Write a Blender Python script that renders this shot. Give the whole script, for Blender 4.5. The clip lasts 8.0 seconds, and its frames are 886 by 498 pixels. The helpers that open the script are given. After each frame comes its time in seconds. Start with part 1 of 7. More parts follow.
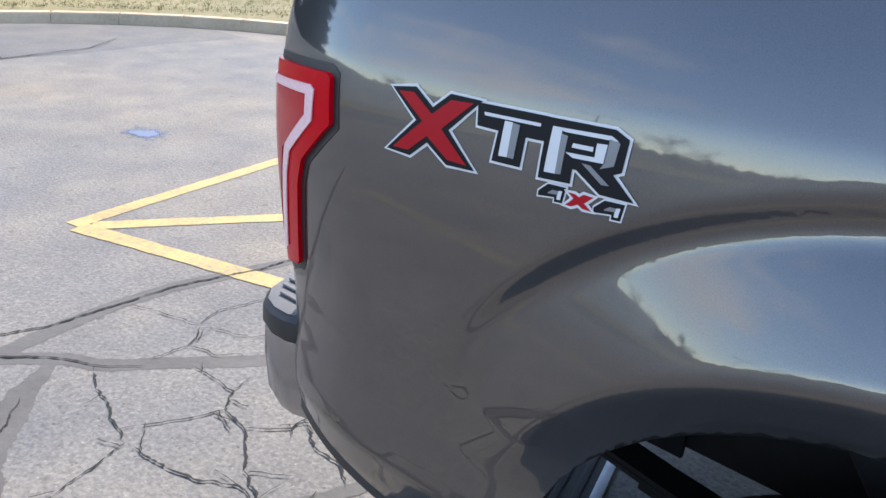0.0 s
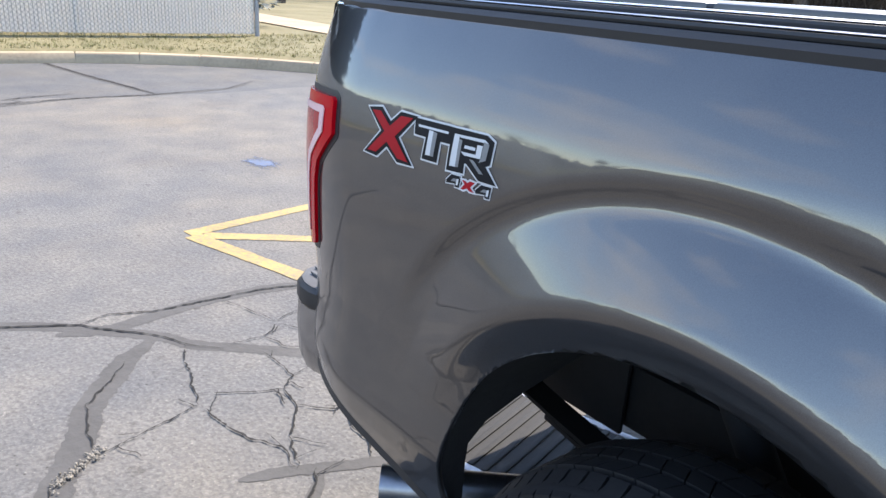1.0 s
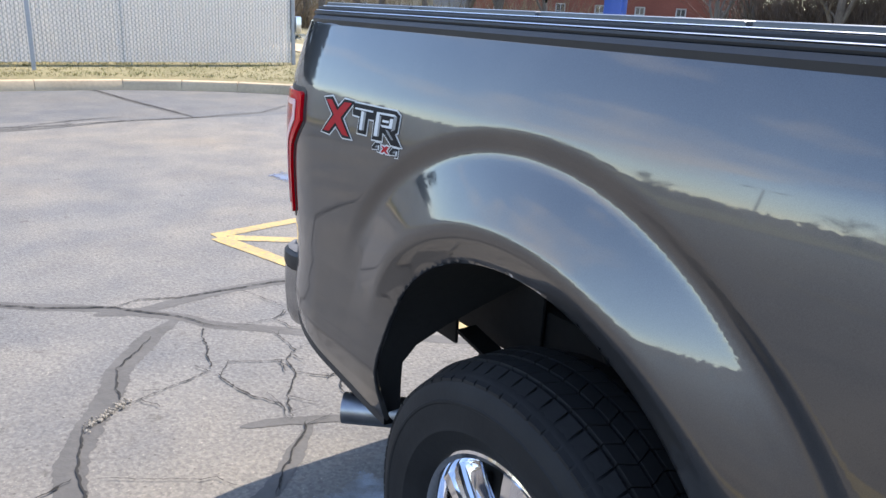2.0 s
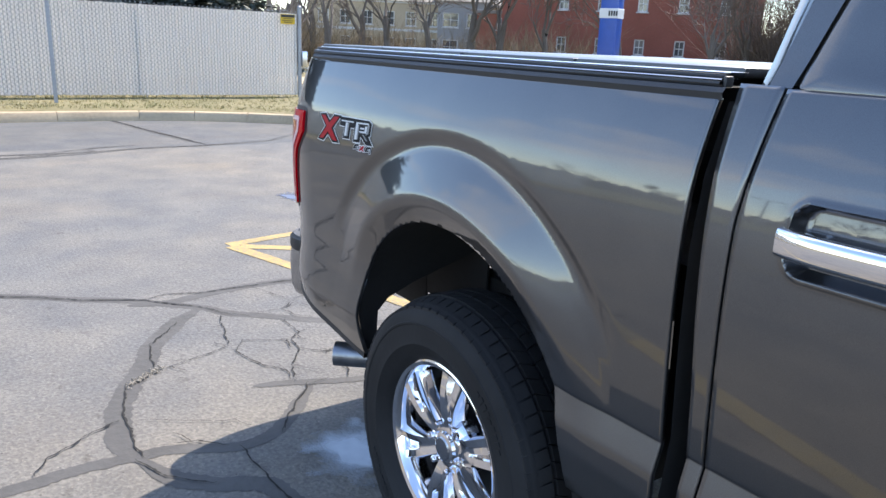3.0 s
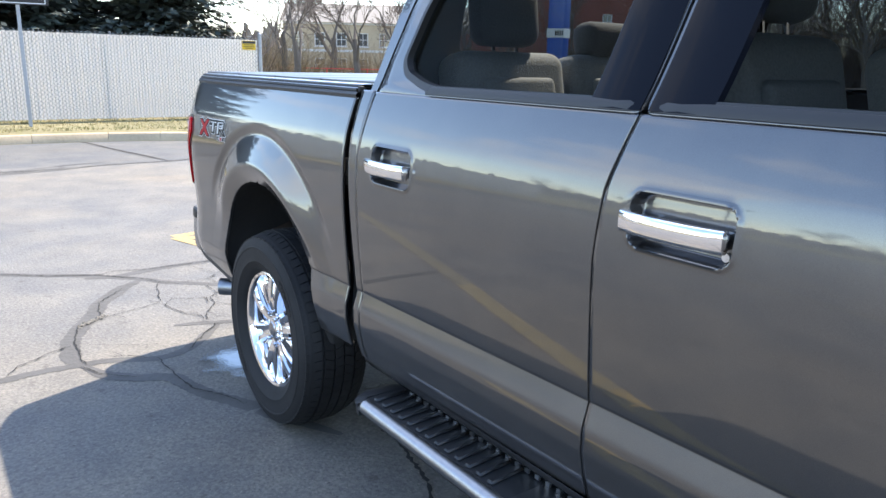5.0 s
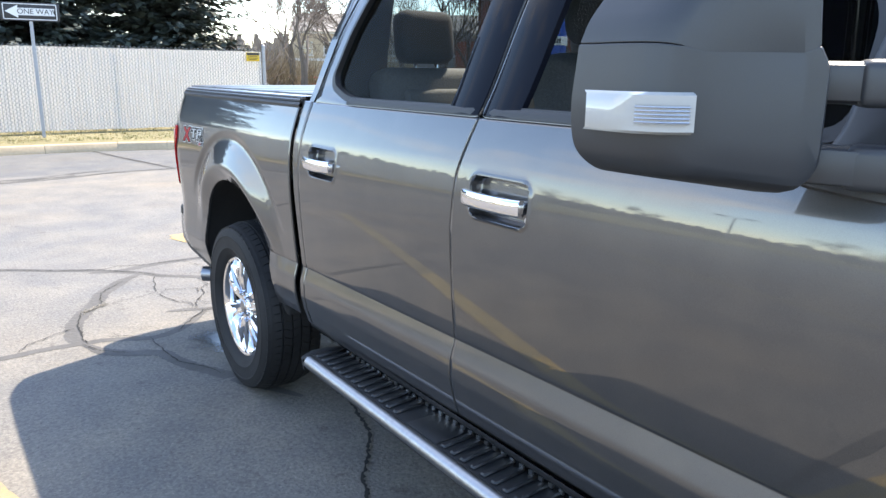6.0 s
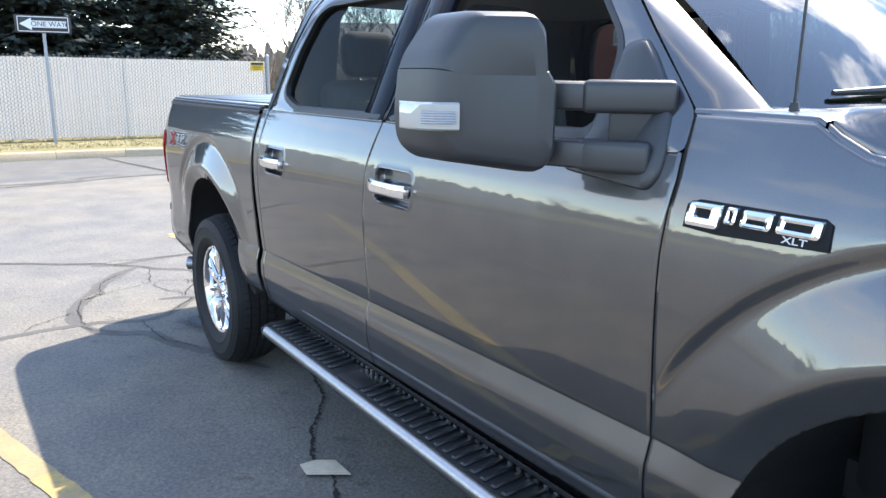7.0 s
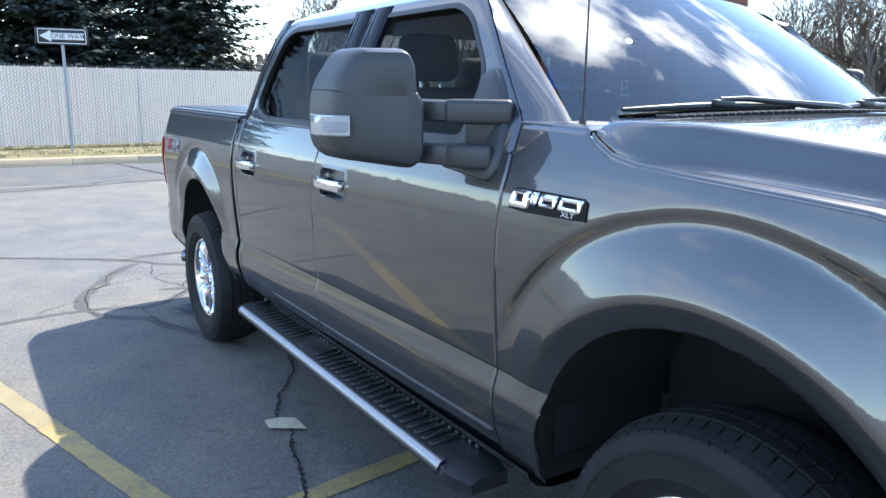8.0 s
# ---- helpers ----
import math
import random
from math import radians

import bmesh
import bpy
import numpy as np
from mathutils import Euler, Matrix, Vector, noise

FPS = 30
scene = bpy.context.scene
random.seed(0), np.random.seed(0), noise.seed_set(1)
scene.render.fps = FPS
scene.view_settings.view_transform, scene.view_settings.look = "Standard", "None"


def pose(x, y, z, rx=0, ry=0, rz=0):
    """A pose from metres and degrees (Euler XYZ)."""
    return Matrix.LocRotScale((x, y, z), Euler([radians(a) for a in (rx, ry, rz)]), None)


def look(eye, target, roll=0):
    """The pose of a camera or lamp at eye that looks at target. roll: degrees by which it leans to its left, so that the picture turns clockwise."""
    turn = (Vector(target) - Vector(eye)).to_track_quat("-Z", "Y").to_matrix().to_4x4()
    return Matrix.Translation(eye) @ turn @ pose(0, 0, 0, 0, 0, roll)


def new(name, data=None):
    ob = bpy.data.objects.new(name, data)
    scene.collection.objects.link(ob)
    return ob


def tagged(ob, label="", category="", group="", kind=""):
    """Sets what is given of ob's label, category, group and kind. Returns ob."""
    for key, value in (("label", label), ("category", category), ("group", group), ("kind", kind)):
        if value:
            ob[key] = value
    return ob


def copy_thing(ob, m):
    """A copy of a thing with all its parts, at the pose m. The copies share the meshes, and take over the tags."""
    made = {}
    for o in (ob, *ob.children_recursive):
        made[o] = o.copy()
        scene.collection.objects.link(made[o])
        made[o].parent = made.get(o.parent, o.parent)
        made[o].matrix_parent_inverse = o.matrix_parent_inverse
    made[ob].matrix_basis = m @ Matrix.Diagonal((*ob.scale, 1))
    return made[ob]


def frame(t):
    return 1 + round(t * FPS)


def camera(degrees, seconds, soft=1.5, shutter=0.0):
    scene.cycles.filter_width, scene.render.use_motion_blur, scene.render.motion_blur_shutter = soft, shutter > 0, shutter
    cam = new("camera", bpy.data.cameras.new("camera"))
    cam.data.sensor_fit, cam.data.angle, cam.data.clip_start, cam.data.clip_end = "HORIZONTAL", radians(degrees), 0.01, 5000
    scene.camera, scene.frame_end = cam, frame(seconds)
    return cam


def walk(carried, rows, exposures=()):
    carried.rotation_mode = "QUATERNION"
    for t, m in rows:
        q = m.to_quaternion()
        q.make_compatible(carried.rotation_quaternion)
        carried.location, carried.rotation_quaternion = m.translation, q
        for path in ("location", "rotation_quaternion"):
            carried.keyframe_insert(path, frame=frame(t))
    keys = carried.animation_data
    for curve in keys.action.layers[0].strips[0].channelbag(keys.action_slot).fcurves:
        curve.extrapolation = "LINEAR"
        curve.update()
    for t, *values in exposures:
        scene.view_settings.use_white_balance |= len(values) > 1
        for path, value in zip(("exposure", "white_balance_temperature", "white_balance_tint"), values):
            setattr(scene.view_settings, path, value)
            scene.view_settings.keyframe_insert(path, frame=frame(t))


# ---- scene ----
cam = camera(62.0, 8.0)
PATH = [
    (0, (-0.034, -1.617, 1.396), (-1.255, -0.244, 0.605), 2.8),
    (0.5, (0.203, -1.622, 1.421), (-1.183, -0.383, 0.682), 3.4),
    (1, (0.393, -1.669, 1.427), (-1.076, -0.495, 0.747), 3.5),
    (1.5, (0.634, -1.659, 1.415), (-0.885, -0.53, 0.769), 3.6),
    (2.8, (1.271, -1.935, 1.429), (-0.311, -0.844, 0.874), 2.4),
    (3, (1.42, -1.97, 1.439), (-0.162, -0.869, 0.904), 2.5),
    (3.5, (1.743, -2.075, 1.45), (0.167, -0.953, 0.942), 2.3),
    (4, (2.109, -2.032, 1.455), (0.536, -0.898, 0.964), 1.9),
    (4.5, (2.433, -2.047, 1.456), (0.863, -0.907, 0.97), 1.4),
    (4.7, (2.548, -2.07, 1.469), (0.981, -0.928, 0.981), 1.3),
    (5.8, (3.214, -2.089, 1.492), (1.627, -0.964, 1.027), 0.9),
    (6, (3.314, -2.11, 1.51), (1.722, -0.994, 1.043), 0.6),
    (6.5, (3.605, -2.053, 1.511), (2.001, -0.95, 1.053), 0.5),
    (7, (3.893, -2.121, 1.53), (2.28, -1.027, 1.083), 0.5),
    (7.5, (4.186, -2.157, 1.545), (2.56, -1.077, 1.113), 0.7),
    (8, (4.494, -2.141, 1.559), (2.855, -1.076, 1.135), 0.7),
]
walk(cam, [(t, look(eye, target, roll)) for t, eye, target, roll in PATH],
     exposures=[(0.0, 1.26, 7050, 14), (1.5, 1.28, 7150, 14), (3.0, 1.22, 7000, 13), (4.5, 1.55, 7050, 12), (6.5, 1.82, 7450, 12), (8.0, 1.46, 6500, 9)])

# ================= world, sun, exposure =================
SUN = Vector((-0.26, 0.73, 1.0)).normalized()
world = bpy.data.worlds.new("sky")
scene.world = world
world.use_nodes = True
wn, wl = world.node_tree.nodes, world.node_tree.links
for n in list(wn):
    wn.remove(n)
sky = wn.new("ShaderNodeTexSky")
sky.sky_type, sky.sun_disc = "NISHITA", False
sky.sun_elevation, sky.sun_rotation = radians(52), radians(340.4)
sky.air_density, sky.dust_density, sky.ozone_density = 1.0, 0.05, 3.2
wtc = wn.new("ShaderNodeTexCoord")
wmap = wn.new("ShaderNodeMapping")
wmap.inputs["Scale"].default_value = (1.0, 1.0, 2.4)
cl1 = wn.new("ShaderNodeTexNoise")
cl1.inputs["Scale"].default_value, cl1.inputs["Detail"].default_value, cl1.inputs["Roughness"].default_value = 2.1, 7.0, 0.58
clr = wn.new("ShaderNodeValToRGB")
clr.color_ramp.elements[0].position, clr.color_ramp.elements[1].position = 0.535, 0.78
cmix = wn.new("ShaderNodeMix")
cmix.data_type = "RGBA"
cmix.inputs[7].default_value = (13.5, 13.6, 14.0, 1.0)
wbg, wout = wn.new("ShaderNodeBackground"), wn.new("ShaderNodeOutputWorld")
wbg.inputs["Strength"].default_value = 0.245
# cloud is brighter towards the sun, where light scatters forward
wdot, wpow, wadd = wn.new("ShaderNodeVectorMath"), wn.new("ShaderNodeMath"), wn.new("ShaderNodeMath")
wdot.operation, wpow.operation, wadd.operation = "DOT_PRODUCT", "POWER", "MULTIPLY_ADD"
wdot.inputs[1].default_value = SUN
wclamp = wn.new("ShaderNodeMath")
wclamp.operation = "MAXIMUM"
wpow.inputs[1].default_value = 7.0
wadd.inputs[1].default_value, wadd.inputs[2].default_value = 29.0, 4.2
wl.new(wtc.outputs["Generated"], wdot.inputs[0])
wl.new(wdot.outputs["Value"], wclamp.inputs[0])
wl.new(wclamp.outputs["Value"], wpow.inputs[0])
wl.new(wpow.outputs["Value"], wadd.inputs[0])
wl.new(wadd.outputs["Value"], cmix.inputs[7])
wl.new(wtc.outputs["Generated"], wmap.inputs["Vector"])
wl.new(wmap.outputs["Vector"], cl1.inputs["Vector"])
wl.new(cl1.outputs["Fac"], clr.inputs["Fac"])
wl.new(clr.outputs["Color"], cmix.inputs[0])
wl.new(sky.outputs["Color"], cmix.inputs[6])
wl.new(cmix.outputs[2], wbg.inputs["Color"])
wl.new(wbg.outputs["Background"], wout.inputs["Surface"])
sun = new("sun", bpy.data.lights.new("sun", "SUN"))
sun.data.energy, sun.data.angle, sun.data.color = 4.6, radians(0.53), (1.0, 0.955, 0.88)
sun.matrix_world = look(SUN * 60, (0, 0, 0))


# ================= materials =================
def mat(name, col, rough=0.5, metal=0.0, vary=0.0, grain=40.0, bump=0.0, big=0.0, bigscale=1.5, coat=0.0, tint=None, island=0.0, spec=0.5):
    """A principled material with fine grain, broad stains, bump and gentle piece-to-piece change."""
    m = bpy.data.materials.new(name)
    m.use_nodes = True
    nt = m.node_tree
    b = nt.nodes["Principled BSDF"]
    b.inputs["Base Color"].default_value = (*col, 1)
    b.inputs["Roughness"].default_value, b.inputs["Metallic"].default_value = rough, metal
    b.inputs["Specular IOR Level"].default_value = spec
    if coat:
        b.inputs["Coat Weight"].default_value, b.inputs["Coat Roughness"].default_value = coat, 0.02
    tc = nt.nodes.new("ShaderNodeTexCoord")
    last = None

    def noise_tex(scale, detail=6.0):
        n = nt.nodes.new("ShaderNodeTexNoise")
        n.inputs["Scale"].default_value, n.inputs["Detail"].default_value = scale, detail
        nt.links.new(tc.outputs["Object"], n.inputs["Vector"])
        return n

    def mixed(fac, a, bcol, amount):
        mr = nt.nodes.new("ShaderNodeMapRange")
        mr.inputs["From Min"].default_value, mr.inputs["From Max"].default_value = 0.3, 0.7
        mr.inputs["To Max"].default_value = amount
        nt.links.new(fac, mr.inputs["Value"])
        mx = nt.nodes.new("ShaderNodeMix")
        mx.data_type = "RGBA"
        nt.links.new(mr.outputs["Result"], mx.inputs[0])
        if a is None:
            mx.inputs[6].default_value = (*col, 1)
        else:
            nt.links.new(a, mx.inputs[6])
        mx.inputs[7].default_value = (*bcol, 1)
        return mx.outputs[2]

    if vary:
        g = noise_tex(grain)
        last = mixed(g.outputs["Fac"], last, [c * 0.45 for c in col] if tint is None else tint, vary)
        if bump:
            bp = nt.nodes.new("ShaderNodeBump")
            bp.inputs["Strength"].default_value, bp.inputs["Distance"].default_value = bump, 0.01
            nt.links.new(g.outputs["Fac"], bp.inputs["Height"])
            nt.links.new(bp.outputs["Normal"], b.inputs["Normal"])
    if big:
        g2 = noise_tex(bigscale, 4.0)
        last = mixed(g2.outputs["Fac"], last, [min(1, c * 1.5 + 0.02) for c in col], big)
    if island:
        gi = nt.nodes.new("ShaderNodeNewGeometry")
        hs = nt.nodes.new("ShaderNodeHueSaturation")
        mr = nt.nodes.new("ShaderNodeMapRange")
        mr.inputs["To Min"].default_value, mr.inputs["To Max"].default_value = 1 - island, 1 + island
        nt.links.new(gi.outputs["Random Per Island"], mr.inputs["Value"])
        nt.links.new(mr.outputs["Result"], hs.inputs["Value"])
        if last is None:
            hs.inputs["Color"].default_value = (*col, 1)
        else:
            nt.links.new(last, hs.inputs["Color"])
        last = hs.outputs["Color"]
    if last is not None:
        nt.links.new(last, b.inputs["Base Color"])
    return m


def paint_mat():
    """Dark grey metallic car paint: fine flake under a hard clear coat with a thin film of road dust."""
    m = mat("grey_metallic_paint", (0.11, 0.11, 0.112), 0.36, 0.85, coat=1.0)
    nt = m.node_tree
    b = nt.nodes["Principled BSDF"]
    tc, fl = nt.nodes.new("ShaderNodeTexCoord"), nt.nodes.new("ShaderNodeTexNoise")
    b.inputs["Coat IOR"].default_value = 1.72
    b.inputs["Specular Tint"].default_value = (0.55, 0.56, 0.58, 1)
    fl.inputs["Scale"].default_value, fl.inputs["Detail"].default_value = 900.0, 2.0
    du, ds = nt.nodes.new("ShaderNodeTexNoise"), nt.nodes.new("ShaderNodeTexNoise")
    du.inputs["Scale"].default_value, du.inputs["Detail"].default_value = 3.0, 6.0
    ds.inputs["Scale"].default_value, ds.inputs["Detail"].default_value = 7.0, 9.0
    for n in (fl, du, ds):
        nt.links.new(tc.outputs["Object"], n.inputs["Vector"])
    cr = nt.nodes.new("ShaderNodeValToRGB")
    cr.color_ramp.elements[0].color, cr.color_ramp.elements[1].color = (0.043, 0.043, 0.0445, 1), (0.100, 0.100, 0.104, 1)
    nt.links.new(fl.outputs["Fac"], cr.inputs["Fac"])
    dm, dr = nt.nodes.new("ShaderNodeMix"), nt.nodes.new("ShaderNodeMapRange")
    dm.data_type = "RGBA"
    dm.inputs[7].default_value = (0.17, 0.155, 0.135, 1)
    dr.inputs["From Min"].default_value, dr.inputs["From Max"].default_value, dr.inputs["To Max"].default_value = 0.42, 0.75, 0.14
    nt.links.new(ds.outputs["Fac"], dr.inputs["Value"])
    nt.links.new(dr.outputs["Result"], dm.inputs[0])
    nt.links.new(cr.outputs["Color"], dm.inputs[6])
    nt.links.new(dm.outputs[2], b.inputs["Base Color"])
    rr = nt.nodes.new("ShaderNodeMapRange")
    rr.inputs["From Min"].default_value, rr.inputs["From Max"].default_value = 0.3, 0.7
    rr.inputs["To Min"].default_value, rr.inputs["To Max"].default_value = 0.018, 0.04
    nt.links.new(du.outputs["Fac"], rr.inputs["Value"])
    nt.links.new(rr.outputs["Result"], b.inputs["Coat Roughness"])
    return m


def glass_mat(name, col, ior=1.45, rough=0.0):
    """Car glass: tinted see-through film with a clear reflection on top."""
    m = bpy.data.materials.new(name)
    m.use_nodes = True
    nt = m.node_tree
    for n in list(nt.nodes):
        nt.nodes.remove(n)
    tr, gl = nt.nodes.new("ShaderNodeBsdfTransparent"), nt.nodes.new("ShaderNodeBsdfGlossy")
    tr.inputs["Color"].default_value = (*col, 1)
    gl.inputs["Roughness"].default_value = rough
    fr, mx, out = nt.nodes.new("ShaderNodeFresnel"), nt.nodes.new("ShaderNodeMixShader"), nt.nodes.new("ShaderNodeOutputMaterial")
    fr.inputs["IOR"].default_value = ior
    nt.links.new(fr.outputs["Fac"], mx.inputs["Fac"])
    nt.links.new(tr.outputs["BSDF"], mx.inputs[1])
    nt.links.new(gl.outputs["BSDF"], mx.inputs[2])
    nt.links.new(mx.outputs["Shader"], out.inputs["Surface"])
    return m


def asphalt_mat(name="worn_asphalt", tone=(1.0, 1.0, 1.0)):
    """Worn pale asphalt: aggregate speckle, sun-bleached patches, brown dusty stains."""
    m = mat(name, (0.2, 0.2, 0.2), 0.9)
    nt = m.node_tree
    b = nt.nodes["Principled BSDF"]
    tc = nt.nodes.new("ShaderNodeTexCoord")

    def tex(kind, scale, detail=5.0):
        n = nt.nodes.new(kind)
        n.inputs["Scale"].default_value = scale
        if kind == "ShaderNodeTexNoise":
            n.inputs["Detail"].default_value = detail
        nt.links.new(tc.outputs["Object"], n.inputs["Vector"])
        return n

    def ramp(sock, p0, p1, c0, c1):
        r = nt.nodes.new("ShaderNodeValToRGB")
        r.color_ramp.elements[0].position, r.color_ramp.elements[1].position = p0, p1
        r.color_ramp.elements[0].color, r.color_ramp.elements[1].color = (*c0, 1), (*c1, 1)
        nt.links.new(sock, r.inputs["Fac"])
        return r.outputs["Color"]

    def mult(a, c, kind="MULTIPLY", fac=1.0):
        x = nt.nodes.new("ShaderNodeMix")
        x.data_type, x.blend_type = "RGBA", kind
        x.inputs[0].default_value = fac
        nt.links.new(a, x.inputs[6])
        nt.links.new(c, x.inputs[7])
        return x.outputs[2]

    agg = tex("ShaderNodeTexVoronoi", 95.0)
    base = ramp(agg.outputs["Color"], 0.1, 0.95, [0.090 * c for c in tone], [0.132 * c for c in tone])
    speck = tex("ShaderNodeTexNoise", 60.0, 8.0)
    base = mult(base, ramp(speck.outputs["Fac"], 0.36, 0.62, (0.82, 0.82, 0.83), (1.08, 1.08, 1.07)))
    mid = tex("ShaderNodeTexNoise", 2.3, 7.0)
    base = mult(base, ramp(mid.outputs["Fac"], 0.33, 0.7, (0.8, 0.82, 0.86), (1.16, 1.13, 1.08)))
    big = tex("ShaderNodeTexNoise", 0.34, 4.0)
    base = mult(base, ramp(big.outputs["Fac"], 0.38, 0.66, (0.92, 0.93, 0.95), (1.17, 1.09, 0.98)))
    pit = tex("ShaderNodeTexNoise", 11.0, 9.0)
    base = mult(base, ramp(pit.outputs["Fac"], 0.27, 0.36, (0.66, 0.65, 0.63), (1.0, 1.0, 1.0)))
    chip = tex("ShaderNodeTexVoronoi", 46.0)
    base = mult(base, ramp(chip.outputs["Distance"], 0.06, 0.15, (1.75, 1.70, 1.62), (1.0, 1.0, 1.0)))
    hole = tex("ShaderNodeTexVoronoi", 21.0)
    base = mult(base, ramp(hole.outputs["Distance"], 0.05, 0.11, (0.5, 0.48, 0.45), (1.0, 1.0, 1.0)))
    streak = tex("ShaderNodeTexNoise", 0.9, 6.0)
    base = mult(base, ramp(streak.outputs["Fac"], 0.5, 0.72, (1.0, 1.0, 1.0), (1.13, 1.06, 0.97)))
    nt.links.new(base, b.inputs["Base Color"])
    bp = nt.nodes.new("ShaderNodeBump")
    bp.inputs["Strength"].default_value, bp.inputs["Distance"].default_value = 0.8, 0.007
    nt.links.new(speck.outputs["Fac"], bp.inputs["Height"])
    nt.links.new(bp.outputs["Normal"], b.inputs["Normal"])
    return m


PAINT = paint_mat()
ASPHALT = asphalt_mat("worn_asphalt", (1.02, 1.0, 0.97))
LANE = asphalt_mat("newer_asphalt", (0.74, 0.76, 0.79))
TAR = mat("crack_sealant", (0.040, 0.038, 0.036), 0.8, vary=0.5, grain=30, tint=(0.060, 0.057, 0.053), bump=0.4, big=0.5, bigscale=5)
CRACK = mat("open_crack", (0.010, 0.009, 0.008), 0.95, vary=0.6, grain=60)
YELLOW = mat("worn_yellow_paint", (0.30, 0.205, 0.055), 0.75, vary=0.95, grain=38, tint=(0.13, 0.118, 0.09), big=0.35, bigscale=6, bump=0.3)
HALFWORN = mat("half_worn_yellow_paint", (0.205, 0.158, 0.068), 0.75, vary=0.85, grain=45, tint=(0.14, 0.125, 0.09), big=0.35, bigscale=6, bump=0.3)
FAINT = mat("rubbed_yellow_paint", (0.15, 0.125, 0.07), 0.8, vary=0.85, grain=38, tint=(0.10, 0.096, 0.085), big=0.4, bigscale=5)
BLUEPAINT = mat("faded_blue_paint", (0.055, 0.095, 0.18), 0.8, vary=0.8, grain=25, tint=(0.1, 0.105, 0.12))
CRUMB = mat("pale_broken_stone", (0.2, 0.18, 0.15), 0.9, vary=0.5, grain=60, island=0.35)
SCRAP = mat("pale_scrap", (0.5, 0.43, 0.32), 0.8, vary=0.4, grain=30)
CONCRETE = mat("kerb_concrete", (0.33, 0.25, 0.16), 0.85, vary=0.45, grain=22, bump=0.3, big=0.5, bigscale=1.1)
GRASS = mat("dry_grass_soil", (0.145, 0.12, 0.06), 0.95, vary=0.8, grain=9, tint=(0.07, 0.075, 0.025), bump=0.8, big=0.5, bigscale=0.7)
BLADES = mat("dry_grass_blades", (0.22, 0.18, 0.075), 0.8, vary=0.7, grain=1.2, tint=(0.09, 0.11, 0.03), island=0.35)
BLACKP = mat("black_textured_plastic", (0.016, 0.017, 0.019), 0.5, vary=0.4, grain=500, bump=0.05)
# near-black for underbody parts, also the painted shade in gaps and the drain
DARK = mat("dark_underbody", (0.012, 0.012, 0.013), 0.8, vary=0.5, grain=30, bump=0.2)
MIRRORP = mat("mirror_shell_plastic", (0.03, 0.032, 0.036), 0.42, vary=0.3, grain=700, bump=0.04)
STEELD = mat("dull_steel", (0.27, 0.28, 0.3), 0.36, 0.9, vary=0.5, grain=25)
RUBBER = mat("tyre_rubber", (0.008, 0.008, 0.009), 0.7, vary=0.4, grain=60, bump=0.08, big=0.4, bigscale=5, spec=0.28)
SEAL = mat("rubber_seal", (0.012, 0.012, 0.013), 0.45)
BUMPC = mat("dulled_chrome", (0.36, 0.37, 0.39), 0.24, 1.0, vary=0.3, grain=20)
STEPALU = mat("dull_step_aluminium", (0.33, 0.34, 0.36), 0.36, 1.0, vary=0.3, grain=60)
CHROME = mat("chrome", (0.78, 0.78, 0.8), 0.06, 1.0)
SATIN = mat("brushed_aluminium", (0.62, 0.63, 0.66), 0.28, 1.0, vary=0.2, grain=80)
WHITE = mat("white_vinyl", (0.52, 0.525, 0.53), 0.4, vary=0.06, grain=60)
PADG = mat("grey_step_plastic", (0.085, 0.085, 0.088), 0.6, vary=0.3, grain=60)
GREYV = mat("grey_vinyl", (0.17, 0.175, 0.18), 0.35, vary=0.2, grain=60)
BLACKV = mat("black_vinyl", (0.008, 0.008, 0.010), 0.55, vary=0.2, grain=60, spec=0.15)
REDV = mat("red_vinyl", (0.34, 0.006, 0.012), 0.5, vary=0.15, grain=60, spec=0.15)
REDL = mat("red_lens", (0.46, 0.002, 0.008), 0.2, spec=0.06, vary=0.2, grain=90, tint=(0.4, 0.004, 0.01))
REDD = mat("deep_red_lens", (0.40, 0.003, 0.010), 0.1, spec=0.35, vary=0.2, grain=90)
CLEARL = mat("pale_lamp_lens", (0.72, 0.52, 0.52), 0.15, spec=0.4, vary=0.5, grain=260, tint=(0.66, 0.26, 0.28))
WHITEL = mat("clear_signal_lens", (0.36, 0.36, 0.35), 0.1, coat=1.0, vary=0.3, grain=120, tint=(0.4, 0.4, 0.38))
SEAT = mat("grey_seat_cloth", (0.22, 0.214, 0.207), 0.95, vary=0.45, grain=160, bump=0.25)
TRIMIN = mat("cabin_plastic", (0.055, 0.053, 0.05), 0.7, vary=0.3, grain=200)
GLASS = glass_mat("tinted_side_glass", (0.42, 0.46, 0.47), 1.09)
WGLASS = glass_mat("windscreen_glass", (0.22, 0.35, 0.33), 1.75)
GALV = mat("galvanised_steel", (0.3, 0.31, 0.33), 0.5, 0.6, vary=0.4, grain=30)
SIGNW = mat("sign_white", (0.6, 0.6, 0.6), 0.5, vary=0.06, grain=20)
SIGNB = mat("sign_black", (0.012, 0.012, 0.014), 0.5, vary=0.2, grain=20)
SIGNY = mat("sign_yellow", (0.55, 0.36, 0.015), 0.5, vary=0.1, grain=30)
NEEDLE = mat("spruce_needles", (0.03, 0.042, 0.035), 0.7, vary=0.5, grain=2.0, tint=(0.055, 0.07, 0.06), island=0.5)
BARK = mat("grey_bark", (0.1, 0.083, 0.07), 0.95, vary=0.6, grain=14, bump=0.8, big=0.4, bigscale=2)
TWIG = mat("bare_twigs", (0.13, 0.10, 0.083), 0.9, vary=0.4, grain=3, island=0.3)
